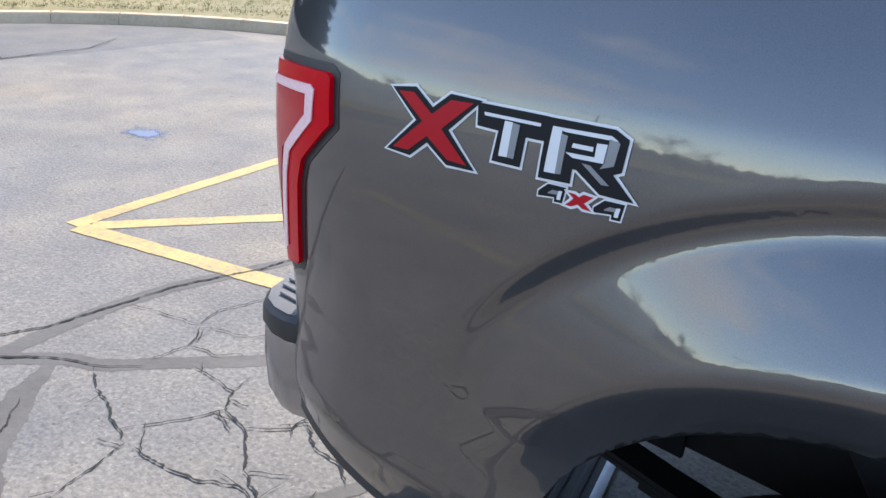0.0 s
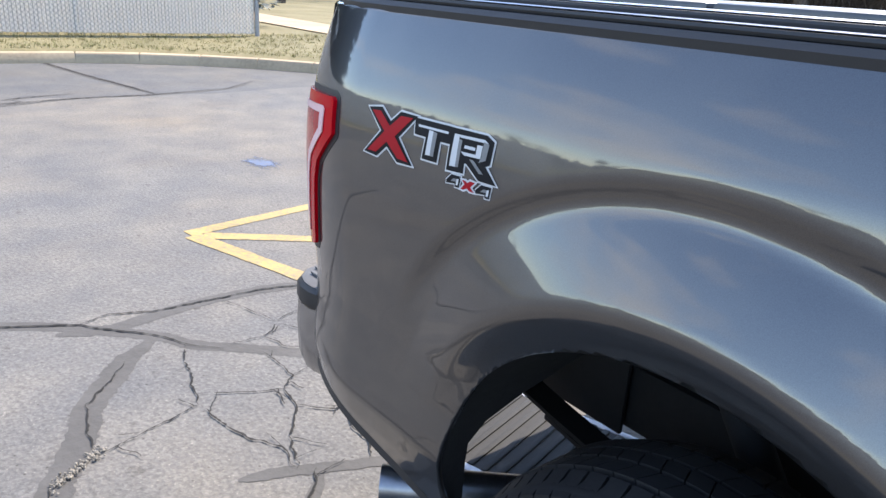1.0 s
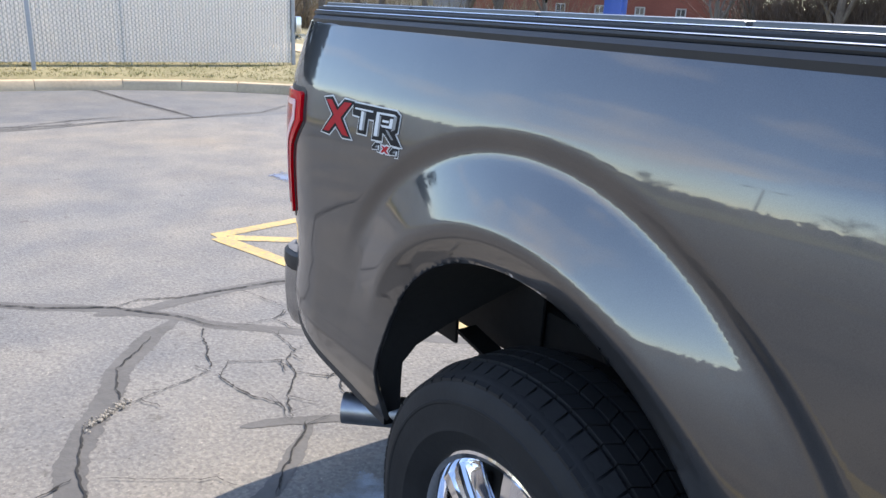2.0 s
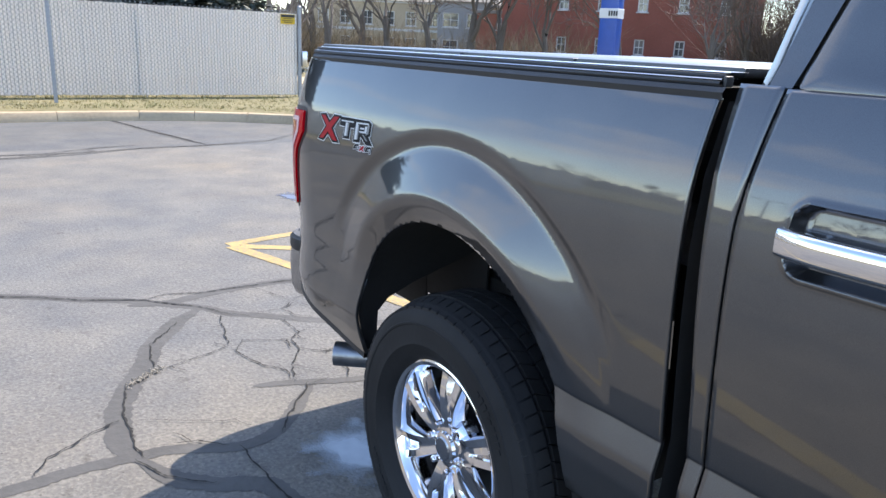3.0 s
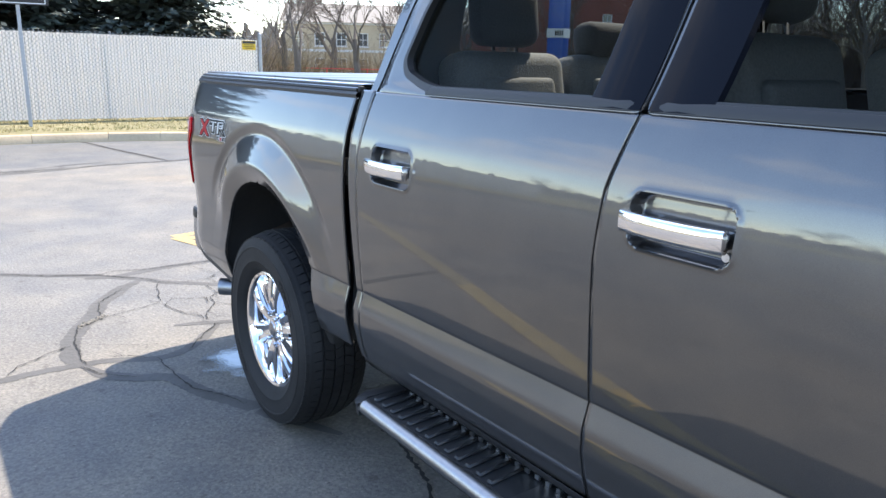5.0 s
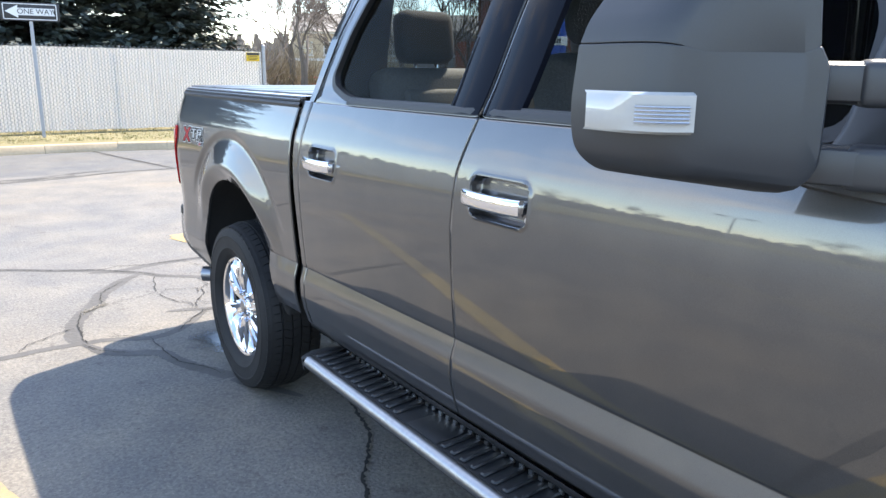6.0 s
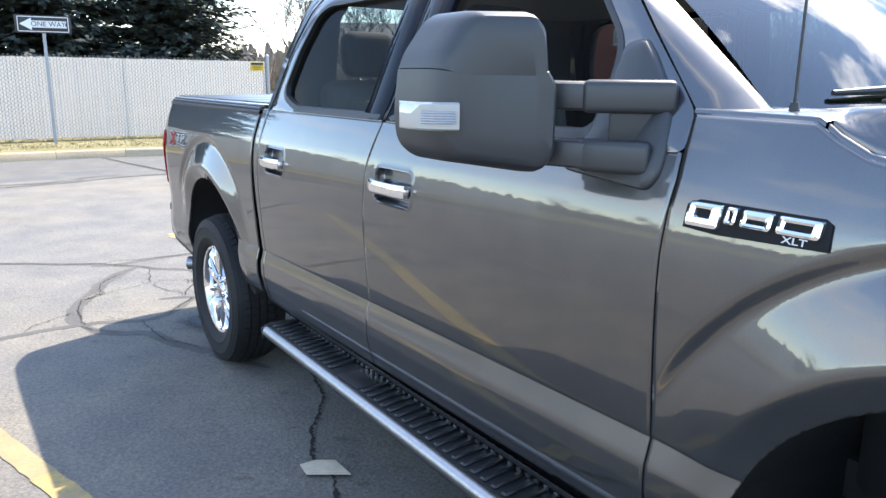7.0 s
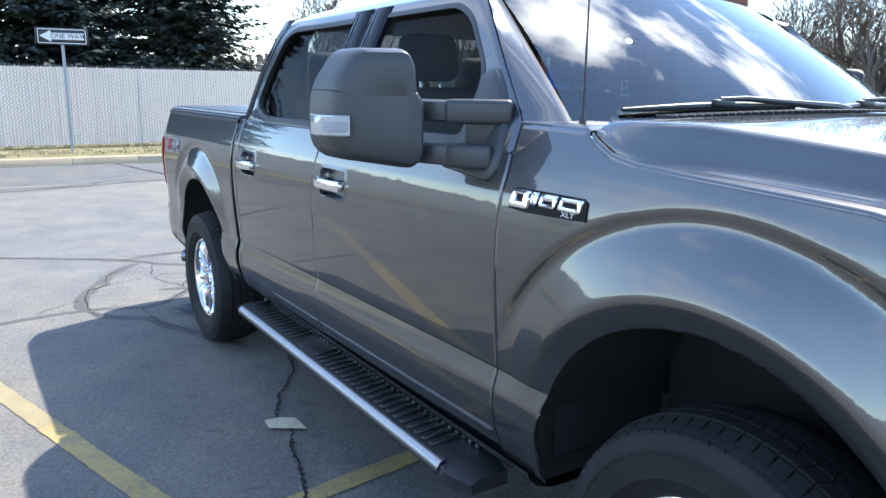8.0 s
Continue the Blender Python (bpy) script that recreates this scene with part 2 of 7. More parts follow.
BRUSH = mat("dry_brush", (0.2, 0.15, 0.09), 0.95, vary=0.5, grain=2, island=0.4)
BRICK = mat("red_brick_wall", (0.21, 0.062, 0.04), 0.9, vary=0.4, grain=9, big=0.3, bigscale=0.5, bump=0.3)
BRICKO = mat("orange_brick_wall", (0.24, 0.085, 0.055), 0.9, vary=0.4, grain=9, big=0.3, bigscale=0.5, bump=0.3)
TAN = mat("tan_siding", (0.36, 0.29, 0.2), 0.85, vary=0.25, grain=6, big=0.3, bigscale=0.4)
GREYS = mat("grey_siding", (0.25, 0.25, 0.25), 0.85, vary=0.2, grain=6)
ROOF = mat("roof_shingle", (0.2, 0.18, 0.16), 0.9, vary=0.4, grain=8)
FRAMEW = mat("white_window_frame", (0.5, 0.5, 0.49), 0.5, vary=0.1, grain=20)
PANE = mat("dark_window_pane", (0.05, 0.06, 0.07), 0.08, vary=0.3, grain=1.0, coat=1.0)
BLUEP = mat("blue_pylon_paint", (0.014, 0.075, 0.36), 0.4, vary=0.2, grain=6, coat=0.3)
REDR = mat("red_railing_paint", (0.5, 0.06, 0.05), 0.5, vary=0.2, grain=30)
WOODS = mat("far_woods", (0.19, 0.165, 0.15), 0.95, vary=0.7, grain=0.4, big=0.4, bigscale=0.05)


def slat_mat():
    m = mat("white_vinyl_slat", (0.76, 0.725, 0.685), 0.5, vary=0.12, grain=30, island=0.05, big=0.2, bigscale=0.8)
    nt = m.node_tree
    b, out = nt.nodes["Principled BSDF"], nt.nodes["Material Output"]
    tl, mx = nt.nodes.new("ShaderNodeBsdfTranslucent"), nt.nodes.new("ShaderNodeMixShader")
    tl.inputs["Color"].default_value = (0.86, 0.82, 0.77, 1)
    mx.inputs["Fac"].default_value = 0.5
    nt.links.new(b.outputs["BSDF"], mx.inputs[1])
    nt.links.new(tl.outputs["BSDF"], mx.inputs[2])
    nt.links.new(mx.outputs["Shader"], out.inputs["Surface"])
    return m


SLAT = slat_mat()
GLOSSB = mat("gloss_black_pillar", (0.006, 0.007, 0.011), 0.06, spec=0.08)
COVERM = mat("dark_cover_panel", (0.09, 0.095, 0.1), 0.38, 0.7, vary=0.3, grain=40)
BLUECAP = mat("grey_oval_cap", (0.3, 0.31, 0.34), 0.25, 0.9)
BLACKS = mat("dark_headrest_cloth", (0.06, 0.059, 0.058), 0.95, vary=0.4, grain=160, bump=0.2)


def fading(m, soft=0.22, reach=0.5):
    """Lets a thin stain wear away unevenly towards its rim."""
    nt = m.node_tree
    b, out = nt.nodes["Principled BSDF"], nt.nodes["Material Output"]
    tc, sub, ln = nt.nodes.new("ShaderNodeTexCoord"), nt.nodes.new("ShaderNodeVectorMath"), nt.nodes.new("ShaderNodeVectorMath")
    sub.operation, ln.operation = "SUBTRACT", "LENGTH"
    sub.inputs[1].default_value = (0.5, 0.5, 0.5)
    nz, ad, mr = nt.nodes.new("ShaderNodeTexNoise"), nt.nodes.new("ShaderNodeMath"), nt.nodes.new("ShaderNodeMapRange")
    nz.inputs["Scale"].default_value, nz.inputs["Detail"].default_value = 4.5, 8.0
    ad.operation = "MULTIPLY_ADD"
    ad.inputs[1].default_value = 0.75
    mr.inputs["From Min"].default_value, mr.inputs["From Max"].default_value = reach + 0.3, reach + 0.3 - soft
    tr, mx = nt.nodes.new("ShaderNodeBsdfTransparent"), nt.nodes.new("ShaderNodeMixShader")
    nt.links.new(tc.outputs["Generated"], sub.inputs[0])
    nt.links.new(sub.outputs["Vector"], ln.inputs[0])
    nt.links.new(tc.outputs["Generated"], nz.inputs["Vector"])
    nt.links.new(nz.outputs["Fac"], ad.inputs[0])
    nt.links.new(ln.outputs["Value"], ad.inputs[2])
    nt.links.new(ad.outputs["Value"], mr.inputs["Value"])
    nt.links.new(mr.outputs["Result"], mx.inputs["Fac"])
    nt.links.new(tr.outputs["BSDF"], mx.inputs[1])
    nt.links.new(b.outputs["BSDF"], mx.inputs[2])
    nt.links.new(mx.outputs["Shader"], out.inputs["Surface"])
    return m


WATER = fading(mat("wet_residue", (0.15, 0.165, 0.185), 0.1, vary=0.9, grain=9, tint=(0.085, 0.088, 0.092), spec=1.0), 0.3)
BLUEPAINT = fading(BLUEPAINT, 0.3)


# ================= building helpers =================
def part(name, bm, material, parent=None, label="", sharp=38, smooth=True, mods=()):
    """Links a bmesh as one mesh object, under a thing or a part."""
    bmesh.ops.recalc_face_normals(bm, faces=bm.faces) if len(bm.faces) < 4000 else None
    if smooth:
        lim = radians(sharp)
        for f in bm.faces:
            f.smooth = True
        for e in bm.edges:
            if len(e.link_faces) == 2 and e.calc_face_angle(0) > lim:
                e.smooth = False
    me = bpy.data.meshes.new(name)
    bm.to_mesh(me)
    bm.free()
    me.materials.append(material)
    ob = new(name, me)
    ob.parent = parent
    if label:
        ob["label"] = label
    return ob


def thing(name, label, category, at=(0, 0, 0), group="", kind=""):
    ob = new(name)
    ob.location = at
    ob.empty_display_size = 0.2
    return tagged(ob, label, category, group, kind)


def box(bm, c, s, bevel=0.0, seg=2, rot=None):
    """A box of size s round c, its edges rounded."""
    r = bmesh.ops.create_cube(bm, size=1.0)
    vs = r["verts"]
    bmesh.ops.scale(bm, vec=s, verts=vs)
    if bevel > 0:
        es = list({e for v in vs for e in v.link_edges})
        r = bmesh.ops.bevel(bm, geom=es, offset=bevel, segments=seg, affect="EDGES", profile=0.5)
        vs = list({v for f in r["faces"] for v in f.verts} | {v for v in vs if v.is_valid})
    if rot is not None:
        bmesh.ops.rotate(bm, cent=(0, 0, 0), matrix=rot, verts=vs)
    bmesh.ops.translate(bm, vec=c, verts=vs)
    return vs


def sheet(bm, rows, close=False):
    """Quads over a grid of points; rows of equal length."""
    vv = [[bm.verts.new(p) for p in r] for r in rows]
    for a, b in zip(vv, vv[1:]):
        n = len(a)
        for i in range(n if close else n - 1):
            j = (i + 1) % n
            bm.faces.new((a[i], a[j], b[j], b[i]))
    return vv


def tube(bm, pts, radii, n=8, caps=True):
    """A round bar along points, with a radius at each."""
    pts = [Vector(p) for p in pts]
    if isinstance(radii, (int, float)):
        radii = [radii] * len(pts)
    rows = []
    ref = Vector((0, 0, 1))
    for i, p in enumerate(pts):
        d = (pts[min(i + 1, len(pts) - 1)] - pts[max(i - 1, 0)]).normalized()
        u = d.cross(ref if abs(d.dot(ref)) < 0.95 else Vector((1, 0, 0))).normalized()
        v = d.cross(u)
        rows.append([p + radii[i] * (math.cos(a) * u + math.sin(a) * v) for a in [2 * math.pi * k / n for k in range(n)]])
    vv = sheet(bm, rows, close=True)
    if caps:
        bm.faces.new(vv[0])
        bm.faces.new(vv[-1])
    return vv


def lathe(bm, prof, centre, axis="y", n=64, close=False):
    """Turns (radius, along) points round an axis through centre."""
    rows = []
    for k in range(n):
        a = 2 * math.pi * k / n
        c, s = math.cos(a), math.sin(a)
        if axis == "y":
            rows.append([(centre[0] + r * c, centre[1] + h, centre[2] + r * s) for r, h in prof])
        elif axis == "x":
            rows.append([(centre[0] + h, centre[1] + r * c, centre[2] + r * s) for r, h in prof])
        else:
            rows.append([(centre[0] + r * c, centre[1] + r * s, centre[2] + h) for r, h in prof])
    rows.append(rows[0])
    sheet(bm, rows)
    bmesh.ops.remove_doubles(bm, verts=bm.verts, dist=1e-6)


def ss(a, b, x):
    t = np.clip((np.asarray(x, float) - a) / (b - a), 0, 1)
    return t * t * (3 - 2 * t)


def quads_object(name, verts, faces, material, parent=None, label=""):
    me = bpy.data.meshes.new(name)
    me.from_pydata([tuple(v) for v in verts], [], faces)
    me.materials.append(material)
    ob = new(name, me)
    ob.parent = parent
    if label:
        ob["label"] = label
    return ob

# ================= ground and its markings =================
CX, CR = -6.75, 5.0          # middle and radius of the kerb's bend


def rise(x, y=0.0):
    """The car park climbs gently from the drain towards the truck's nose."""
    return float(np.clip(0.0275 * (x + 0.1), 0, 0.17) * (1 - ss(8, 14, abs(x))) * (1 - ss(3.2, 4.9, abs(y) if y > 0 else abs(y) * 0.45)))


def ground():
    bm = bmesh.new()
    xs = [-1500, -300, -60, -20, -8, -4] + [q * 0.5 for q in range(-2, 17)] + [10, 12, 20, 60, 300, 1500]
    ys = [-1500, -300, -60, -20, -12] + [q * 0.5 for q in range(-20, 11)] + [20, 60, 300, 1500]
    sheet(bm, [[(x, y, rise(x, y)) for x in xs] for y in ys])
    tagged(part("ground", bm, ASPHALT, smooth=False), "worn pale grey asphalt car park with cracks", "asphalt", kind="structure")


ground()


def wander(pts, amp, step=0.04, seed=0):
    """A polyline with small irregular turns."""
    rng = random.Random(seed)
    out = []
    for (x0, y0), (x1, y1) in zip(pts, pts[1:]):
        n = max(2, int(math.hypot(x1 - x0, y1 - y0) / step))
        for k in range(n):
            t = k / n
            x, y = x0 + (x1 - x0) * t, y0 + (y1 - y0) * t
            v = noise.noise_vector(Vector((x * 5, y * 5, seed))) * amp + noise.noise_vector(Vector((x * 22, y * 22, seed + 9))) * amp * 0.45
            out.append((x + v.x + rng.uniform(-1, 1) * amp * 0.12, y + v.y + rng.uniform(-1, 1) * amp * 0.12))
    out.append(pts[-1])
    return out


def ribbon(bm, pts, width, z, rough=0.35, seed=0, taper=True):
    """A flat uneven strip along points."""
    rng = random.Random(seed)
    rows = []
    for i, p in enumerate(pts):
        a, b = Vector(pts[max(i - 1, 0)]), Vector(pts[min(i + 1, len(pts) - 1)])
        d = (b - a).normalized()
        n = Vector((-d.y, d.x))
        e = min(1.0, 6 * min(i, len(pts) - 1 - i) / len(pts) + 0.25) if taper else 1.0
        w = width * e
        l, r = w * (0.5 + rough * rng.uniform(-0.5, 0.5)), w * (0.5 + rough * rng.uniform(-0.5, 0.5))
        rows.append([(q[0], q[1], z + rise(*q)) for q in ((p[0] + n.x * l, p[1] + n.y * l), (p[0] - n.x * r, p[1] - n.y * r))])
    sheet(bm, rows)


def smooth_path(pts, n=10):
    """Rounds a polyline."""
    out = []
    P = [Vector(p) for p in pts]
    for i in range(len(P) - 1):
        p0, p1, p2, p3 = P[max(i - 1, 0)], P[i], P[i + 1], P[min(i + 2, len(P) - 1)]
        for k in range(n):
            t = k / n
            q = 0.5 * ((2 * p1) + (p2 - p0) * t + (2 * p0 - 5 * p1 + 4 * p2 - p3) * t * t + (3 * p1 - p0 - 3 * p2 + p3) * t ** 3)
            out.append((q.x, q.y))
    out.append(tuple(P[-1]))
    return out


def lane():
    """Strip of newer, bluer asphalt along the kerb."""
    bm = bmesh.new()
    rows = []
    for t in np.linspace(0, 1, 60):
        y = -30 + 34.0 * t
        xo = CX - CR + 0.06 if y <= 0 else CX - math.sqrt(max(CR * CR - y * y, 0)) + 0.06
        xi = -8.55 + 0.12 * math.sin(y * 1.3) + 0.05 * math.sin(y * 4.1)
        rows.append([(min(xo + (xi - xo) * q, xi), y, 0.0004) for q in (0, 0.5, 1)])
    sheet(bm, rows)
    tagged(part("road", bm, LANE, smooth=False), "darker strip of newer asphalt along the kerb", "asphalt", kind="structure")


# wide sealed seams
SEAMS = [
    ([(-3.9, -3.1), (-3.17, -1.9), (-2.87, -1.45), (-2.67, -1.16), (-2.42, -0.88), (-2.27, -0.78), (-2.11, -0.58), (-1.95, -0.4), (-1.6, 0.1), (-0.9, 0.9)], 0.075),
    ([(-2.63, -1.22), (-2.59, -1.02), (-2.63, -0.80), (-2.66, -0.53), (-2.64, -0.25), (-2.5, 0.4)], 0.085),
    ([(-2.42, -0.89), (-2.30, -1.03), (-2.15, -1.14), (-2.0, -1.25), (-1.83, -1.31), (-1.65, -1.41), (-1.52, -1.47), (-1.36, -1.52), (-1.16, -1.55), (-1.03, -1.53)], 0.10),
    ([(-0.85, -2.6), (-1.0, -2.1), (-1.05, -1.84), (-1.06, -1.69), (-1.05, -1.5), (-1.03, -1.38), (-0.94, -1.19), (-0.99, -1.01), (-1.16, -0.86), (-1.27, -0.76)], 0.065),
    ([(-1.37, -0.98), (-1.34, -0.84), (-1.26, -0.66), (-1.21, -0.5), (-1.15, -0.2)], 0.05),
    ([(-1.04, -1.52), (-0.86, -1.45), (-0.75, -1.33), (-0.66, -1.19), (-0.52, -1.16), (-0.38, -1.11), (-0.22, -1.02), (0.0, -0.93), (0.3, -0.8)], 0.085),
    ([(-8.3, -6.0), (-8.05, -1.47), (-8.45, 0.15), (-8.49, 0.98), (-8.75, 2.0), (-9.32, 2.58)], 0.075),
    ([(-13.0, 0.25), (-11.95, 0.40), (-10.05, 0.72), (-8.58, 1.02)], 0.10),
    ([(-8.5, -6.0), (-8.3, -0.96), (-8.6, -0.4), (-8.79, 0.22)], 0.05),
    ([(2.2, -1.7), (2.3, -3.5), (2.0, -5.5)], 0.07),
]
lane()
for i, (s, wd) in enumerate(SEAMS):
    bm = bmesh.new()
    ribbon(bm, wander(smooth_path(s, 6), 0.008, 0.05, i), wd, 0.0008 + 0.00025 * i, 0.14, i)
    tagged(part("crack_seal", bm, TAR, smooth=False), "dark tar seal over a crack in the asphalt", "crack seal", group="sealed cracks", kind="structure")

CRACKS = [
    ([(-3.9, -3.12), (-3.17, -1.92), (-2.87, -1.47), (-2.67, -1.14), (-2.56, -1.0), (-2.42, -0.88), (-2.28, -0.8), (-2.18, -0.7)], 0.018),
    ([(-2.68, -1.14), (-2.71, -0.99), (-2.66, -0.82), (-2.65, -0.65), (-2.66, -0.53), (-2.64, -0.3), (-2.52, 0.3)], 0.016),
    ([(-2.26, -1.05), (-2.11, -1.18), (-2.02, -1.24), (-1.87, -1.28), (-1.72, -1.29)], 0.012),
    ([(-1.63, -1.42), (-1.52, -1.46), (-1.36, -1.50), (-1.12, -1.51), (-1.03, -1.50)], 0.014),
    ([(-2.29, -0.81), (-2.15, -0.87), (-2.0, -0.89), (-1.83, -0.93)], 0.012),
    ([(-1.83, -0.93), (-1.65, -0.90), (-1.52, -0.84), (-1.42, -0.79), (-1.34, -0.81)], 0.011),
    ([(-1.83, -0.93), (-1.80, -1.03), (-1.76, -1.18), (-1.71, -1.29)], 0.009),
    ([(-1.91, -0.92), (-1.86, -0.81), (-1.77, -0.63)], 0.008),
    ([(-2.07, -0.58), (-1.96, -0.58), (-1.85, -0.56), (-1.76, -0.64), (-1.66, -0.66), (-1.52, -0.73), (-1.41, -0.78), (-1.33, -0.81)], 0.012),
    ([(-1.86, -0.47), (-1.85, -0.56)], 0.007),
    ([(-1.66, -0.66), (-1.57, -0.55), (-1.57, -0.49), (-1.5, -0.3)], 0.009),
    ([(-1.56, -0.50), (-1.43, -0.56), (-1.35, -0.56), (-1.25, -0.6)], 0.010),
    ([(-2.62, -0.53), (-2.49, -0.47), (-2.30, -0.42)], 0.007),
    ([(-2.27, -0.43), (-2.20, -0.52), (-2.20, -0.65)], 0.010),
    ([(-2.20, -0.52), (-2.08, -0.49), (-1.99, -0.42)], 0.008),
    ([(-2.30, -0.42), (-2.35, -0.3), (-2.3, -0.05), (-2.1, 0.2)], 0.009),
    ([(-2.27, -0.43), (-2.1, -0.33), (-1.95, -0.1)], 0.007),
    ([(-1.30, -0.76), (-1.23, -0.80), (-1.09, -0.93), (-0.95, -1.02)], 0.012),
    ([(-1.34, -1.52), (-1.28, -1.65), (-1.18, -1.77), (-1.08, -1.83)], 0.012),
    ([(-1.03, -1.53), (-0.86, -1.46), (-0.75, -1.33)], 0.010),
    ([(-0.93, -1.19), (-0.80, -1.19), (-0.67, -1.18), (-0.52, -1.15), (-0.38, -1.10), (-0.2, -1.0)], 0.013),
    ([(-1.06, -1.40), (-1.04, -1.32), (-0.98, -1.24)], 0.010),
    ([(-1.30, -1.45), (-1.13, -1.14), (-1.03, -1.08)], 0.005),
    ([(0.05, -0.5), (0.26, -0.62), (0.59, -0.67), (0.88, -0.75), (1.12, -0.93), (1.33, -1.02), (1.53, -1.03), (1.70, -1.08), (2.07, -1.19), (2.6, -1.4)], 0.030),
    ([(-8.3, -6.0), (-8.05, -1.47), (-8.45, 0.15), (-8.49, 0.98), (-8.75, 2.0), (-9.32, 2.58)], 0.04),
    ([(-13.0, 0.25), (-11.95, 0.40), (-10.05, 0.72), (-8.58, 1.02)], 0.06),
    ([(-8.5, -6.0), (-8.3, -0.96), (-8.6, -0.4), (-8.79, 0.22)], 0.035),
]
for i, (pts, w) in enumerate(CRACKS):
    bm = bmesh.new()
    ribbon(bm, wander(pts, 0.022, 0.014, 40 + i), w * 0.5, 0.0054 + 0.0001 * i, 1.1, 40 + i)
    tagged(part("pavement_crack", bm, CRACK, smooth=False), "thin jagged open crack in the asphalt", "crack", group="cracks", kind="structure")


def crack_web():
    """A few hairlines branching off the open cracks."""
    rng = random.Random(77)
    bm = bmesh.new()
    for pts, w in CRACKS[4:22]:
        for (x0, y0), (x1, y1) in zip(pts, pts[1:]):
            if rng.random() < 0.4:
                t, a, l = rng.random(), rng.uniform(0, 6.28), rng.uniform(0.05, 0.15)
                p = (x0 + (x1 - x0) * t, y0 + (y1 - y0) * t)
                ribbon(bm, wander([p, (p[0] + l * math.cos(a), p[1] + l * math.sin(a))], 0.016, 0.012, 77)[:-1] or [p, p], rng.uniform(0.002, 0.0036), 0.0085, 0.9, rng.randrange(999), taper=False)
    tagged(part("crack_web", bm, CRACK, smooth=False), "web of fine hairline cracks in worn asphalt", "cracks", kind="structure")


crack_web()


def crumbs():
    """Broken pale stone where the seal has torn out."""
    rng = random.Random(31)
    bm = bmesh.new()
    for _ in range(150):
        t = rng.random()
        x, y = -1.74 + 0.12 * t + rng.gauss(0, 0.012), -1.27 - 0.16 * t + rng.gauss(0, 0.012)
        r = rng.uniform(0.002, 0.0065)
        m = Matrix.Translation((x, y, 0.006 + r * 0.4)) @ Matrix.Rotation(rng.uniform(0, 6), 4, (rng.random(), rng.random(), 1)) @ Matrix.Diagonal((1, rng.uniform(0.6, 1), 0.6, 1))
        bmesh.ops.create_icosphere(bm, subdivisions=1, radius=r, matrix=m)
    tagged(part("stone_crumbs", bm, CRUMB, smooth=False), "pale broken stone crumbs in a torn crack seal", "gravel", kind="stuff")


crumbs()

LINES = []


def painted_line(a, b, width=0.1, material=YELLOW, name="parking_line", label="worn yellow painted parking line on asphalt"):
    a, b = Vector(a), Vector(b)
    n = max(6, int((b - a).length / 0.05))
    pts = [tuple(a.lerp(b, k / n)) for k in range(n + 1)]
    bm = bmesh.new()
    ribbon(bm, pts, width, 0.003 + 0.00025 * len(LINES), 0.07, int(a.x * 10), taper=False)
    LINES.append(a)
    return tagged(part(name, bm, material, smooth=False), label, "painted line", group="painted lines", kind="structure")


TIP = (-3.59, -0.345)
painted_line(TIP, (-4.14, 2.6))
painted_line((-3.52, -0.28), (-2.03, 1.95))
painted_line((-3.54, -0.335), (2.2, 1.38))
# stall lines on the camera's side, set 15 degrees off the parked truck
painted_line((-3.0, -3.03), (-0.6, -2.362), 0.1, FAINT)
painted_line((-0.6, -2.362), (0.9, -1.945), 0.1, HALFWORN)
painted_line((0.9, -1.945), (2.25, -1.57))
painted_line((2.2, -1.62), (1.8, 1.1), 0.1)
painted_line((3.0, -4.25), (8.2, -2.8))
painted_line((-2.25, -5.65), (3.1, -4.2), 0.1, FAINT)
painted_line((2.28, -1.6), (3.0, -4.2))


def blot(name, centre, rx, ry, z, material, seed, label, cat, n=56, rough=0.35):
    bm = bmesh.new()
    ring = []
    for k in range(n):
        a = 2 * math.pi * k / n
        f = 1 + rough * noise.noise(Vector((math.cos(a) * 1.6, math.sin(a) * 1.6, seed))) + 0.45 * rough * noise.noise(Vector((math.cos(a) * 5, math.sin(a) * 5, seed))) + 0.2 * rough * noise.noise(Vector((math.cos(a) * 14, math.sin(a) * 14, seed)))
        ring.append((centre[0] + rx * f * math.cos(a), centre[1] + ry * f * math.sin(a), z))
    bm.faces.new([bm.verts.new(p) for p in ring])
    return tagged(part(name, bm, material, smooth=False), label, cat, kind="structure")


blot("puddle", (-0.68, -0.81), 0.27, 0.24, 0.008, WATER, 3.1, "pale wet splash drying on the asphalt beside the tyre", "puddle", rough=0.2, n=60)
blot("paint_smudge", (-4.95, 0.73), 0.26, 0.15, 0.004, BLUEPAINT, 5.5, "faded blue paint smudge on asphalt", "paint mark", rough=0.2)


# thin pale beige five-sided piece just above the asphalt
def scrap():
    bm = bmesh.new()
    ring = [(1.41, -1.105), (1.41, -1.04), (1.455, -0.975), (1.59, -0.975), (1.495, -1.115)]
    lo = [bm.verts.new((x, y, 0.013 + rise(x, y))) for x, y in ring]
    hi = [bm.verts.new((x, y, 0.016 + rise(x, y))) for x, y in ring]
    bm.faces.new(lo[::-1])
    bm.faces.new(hi)
    for i in range(5):
        j = (i + 1) % 5
        bm.faces.new((lo[i], lo[j], hi[j], hi[i]))
    tagged(part("card_scrap", bm, SCRAP, smooth=False), "pale beige flat five-sided piece on the asphalt", "scrap")


scrap()


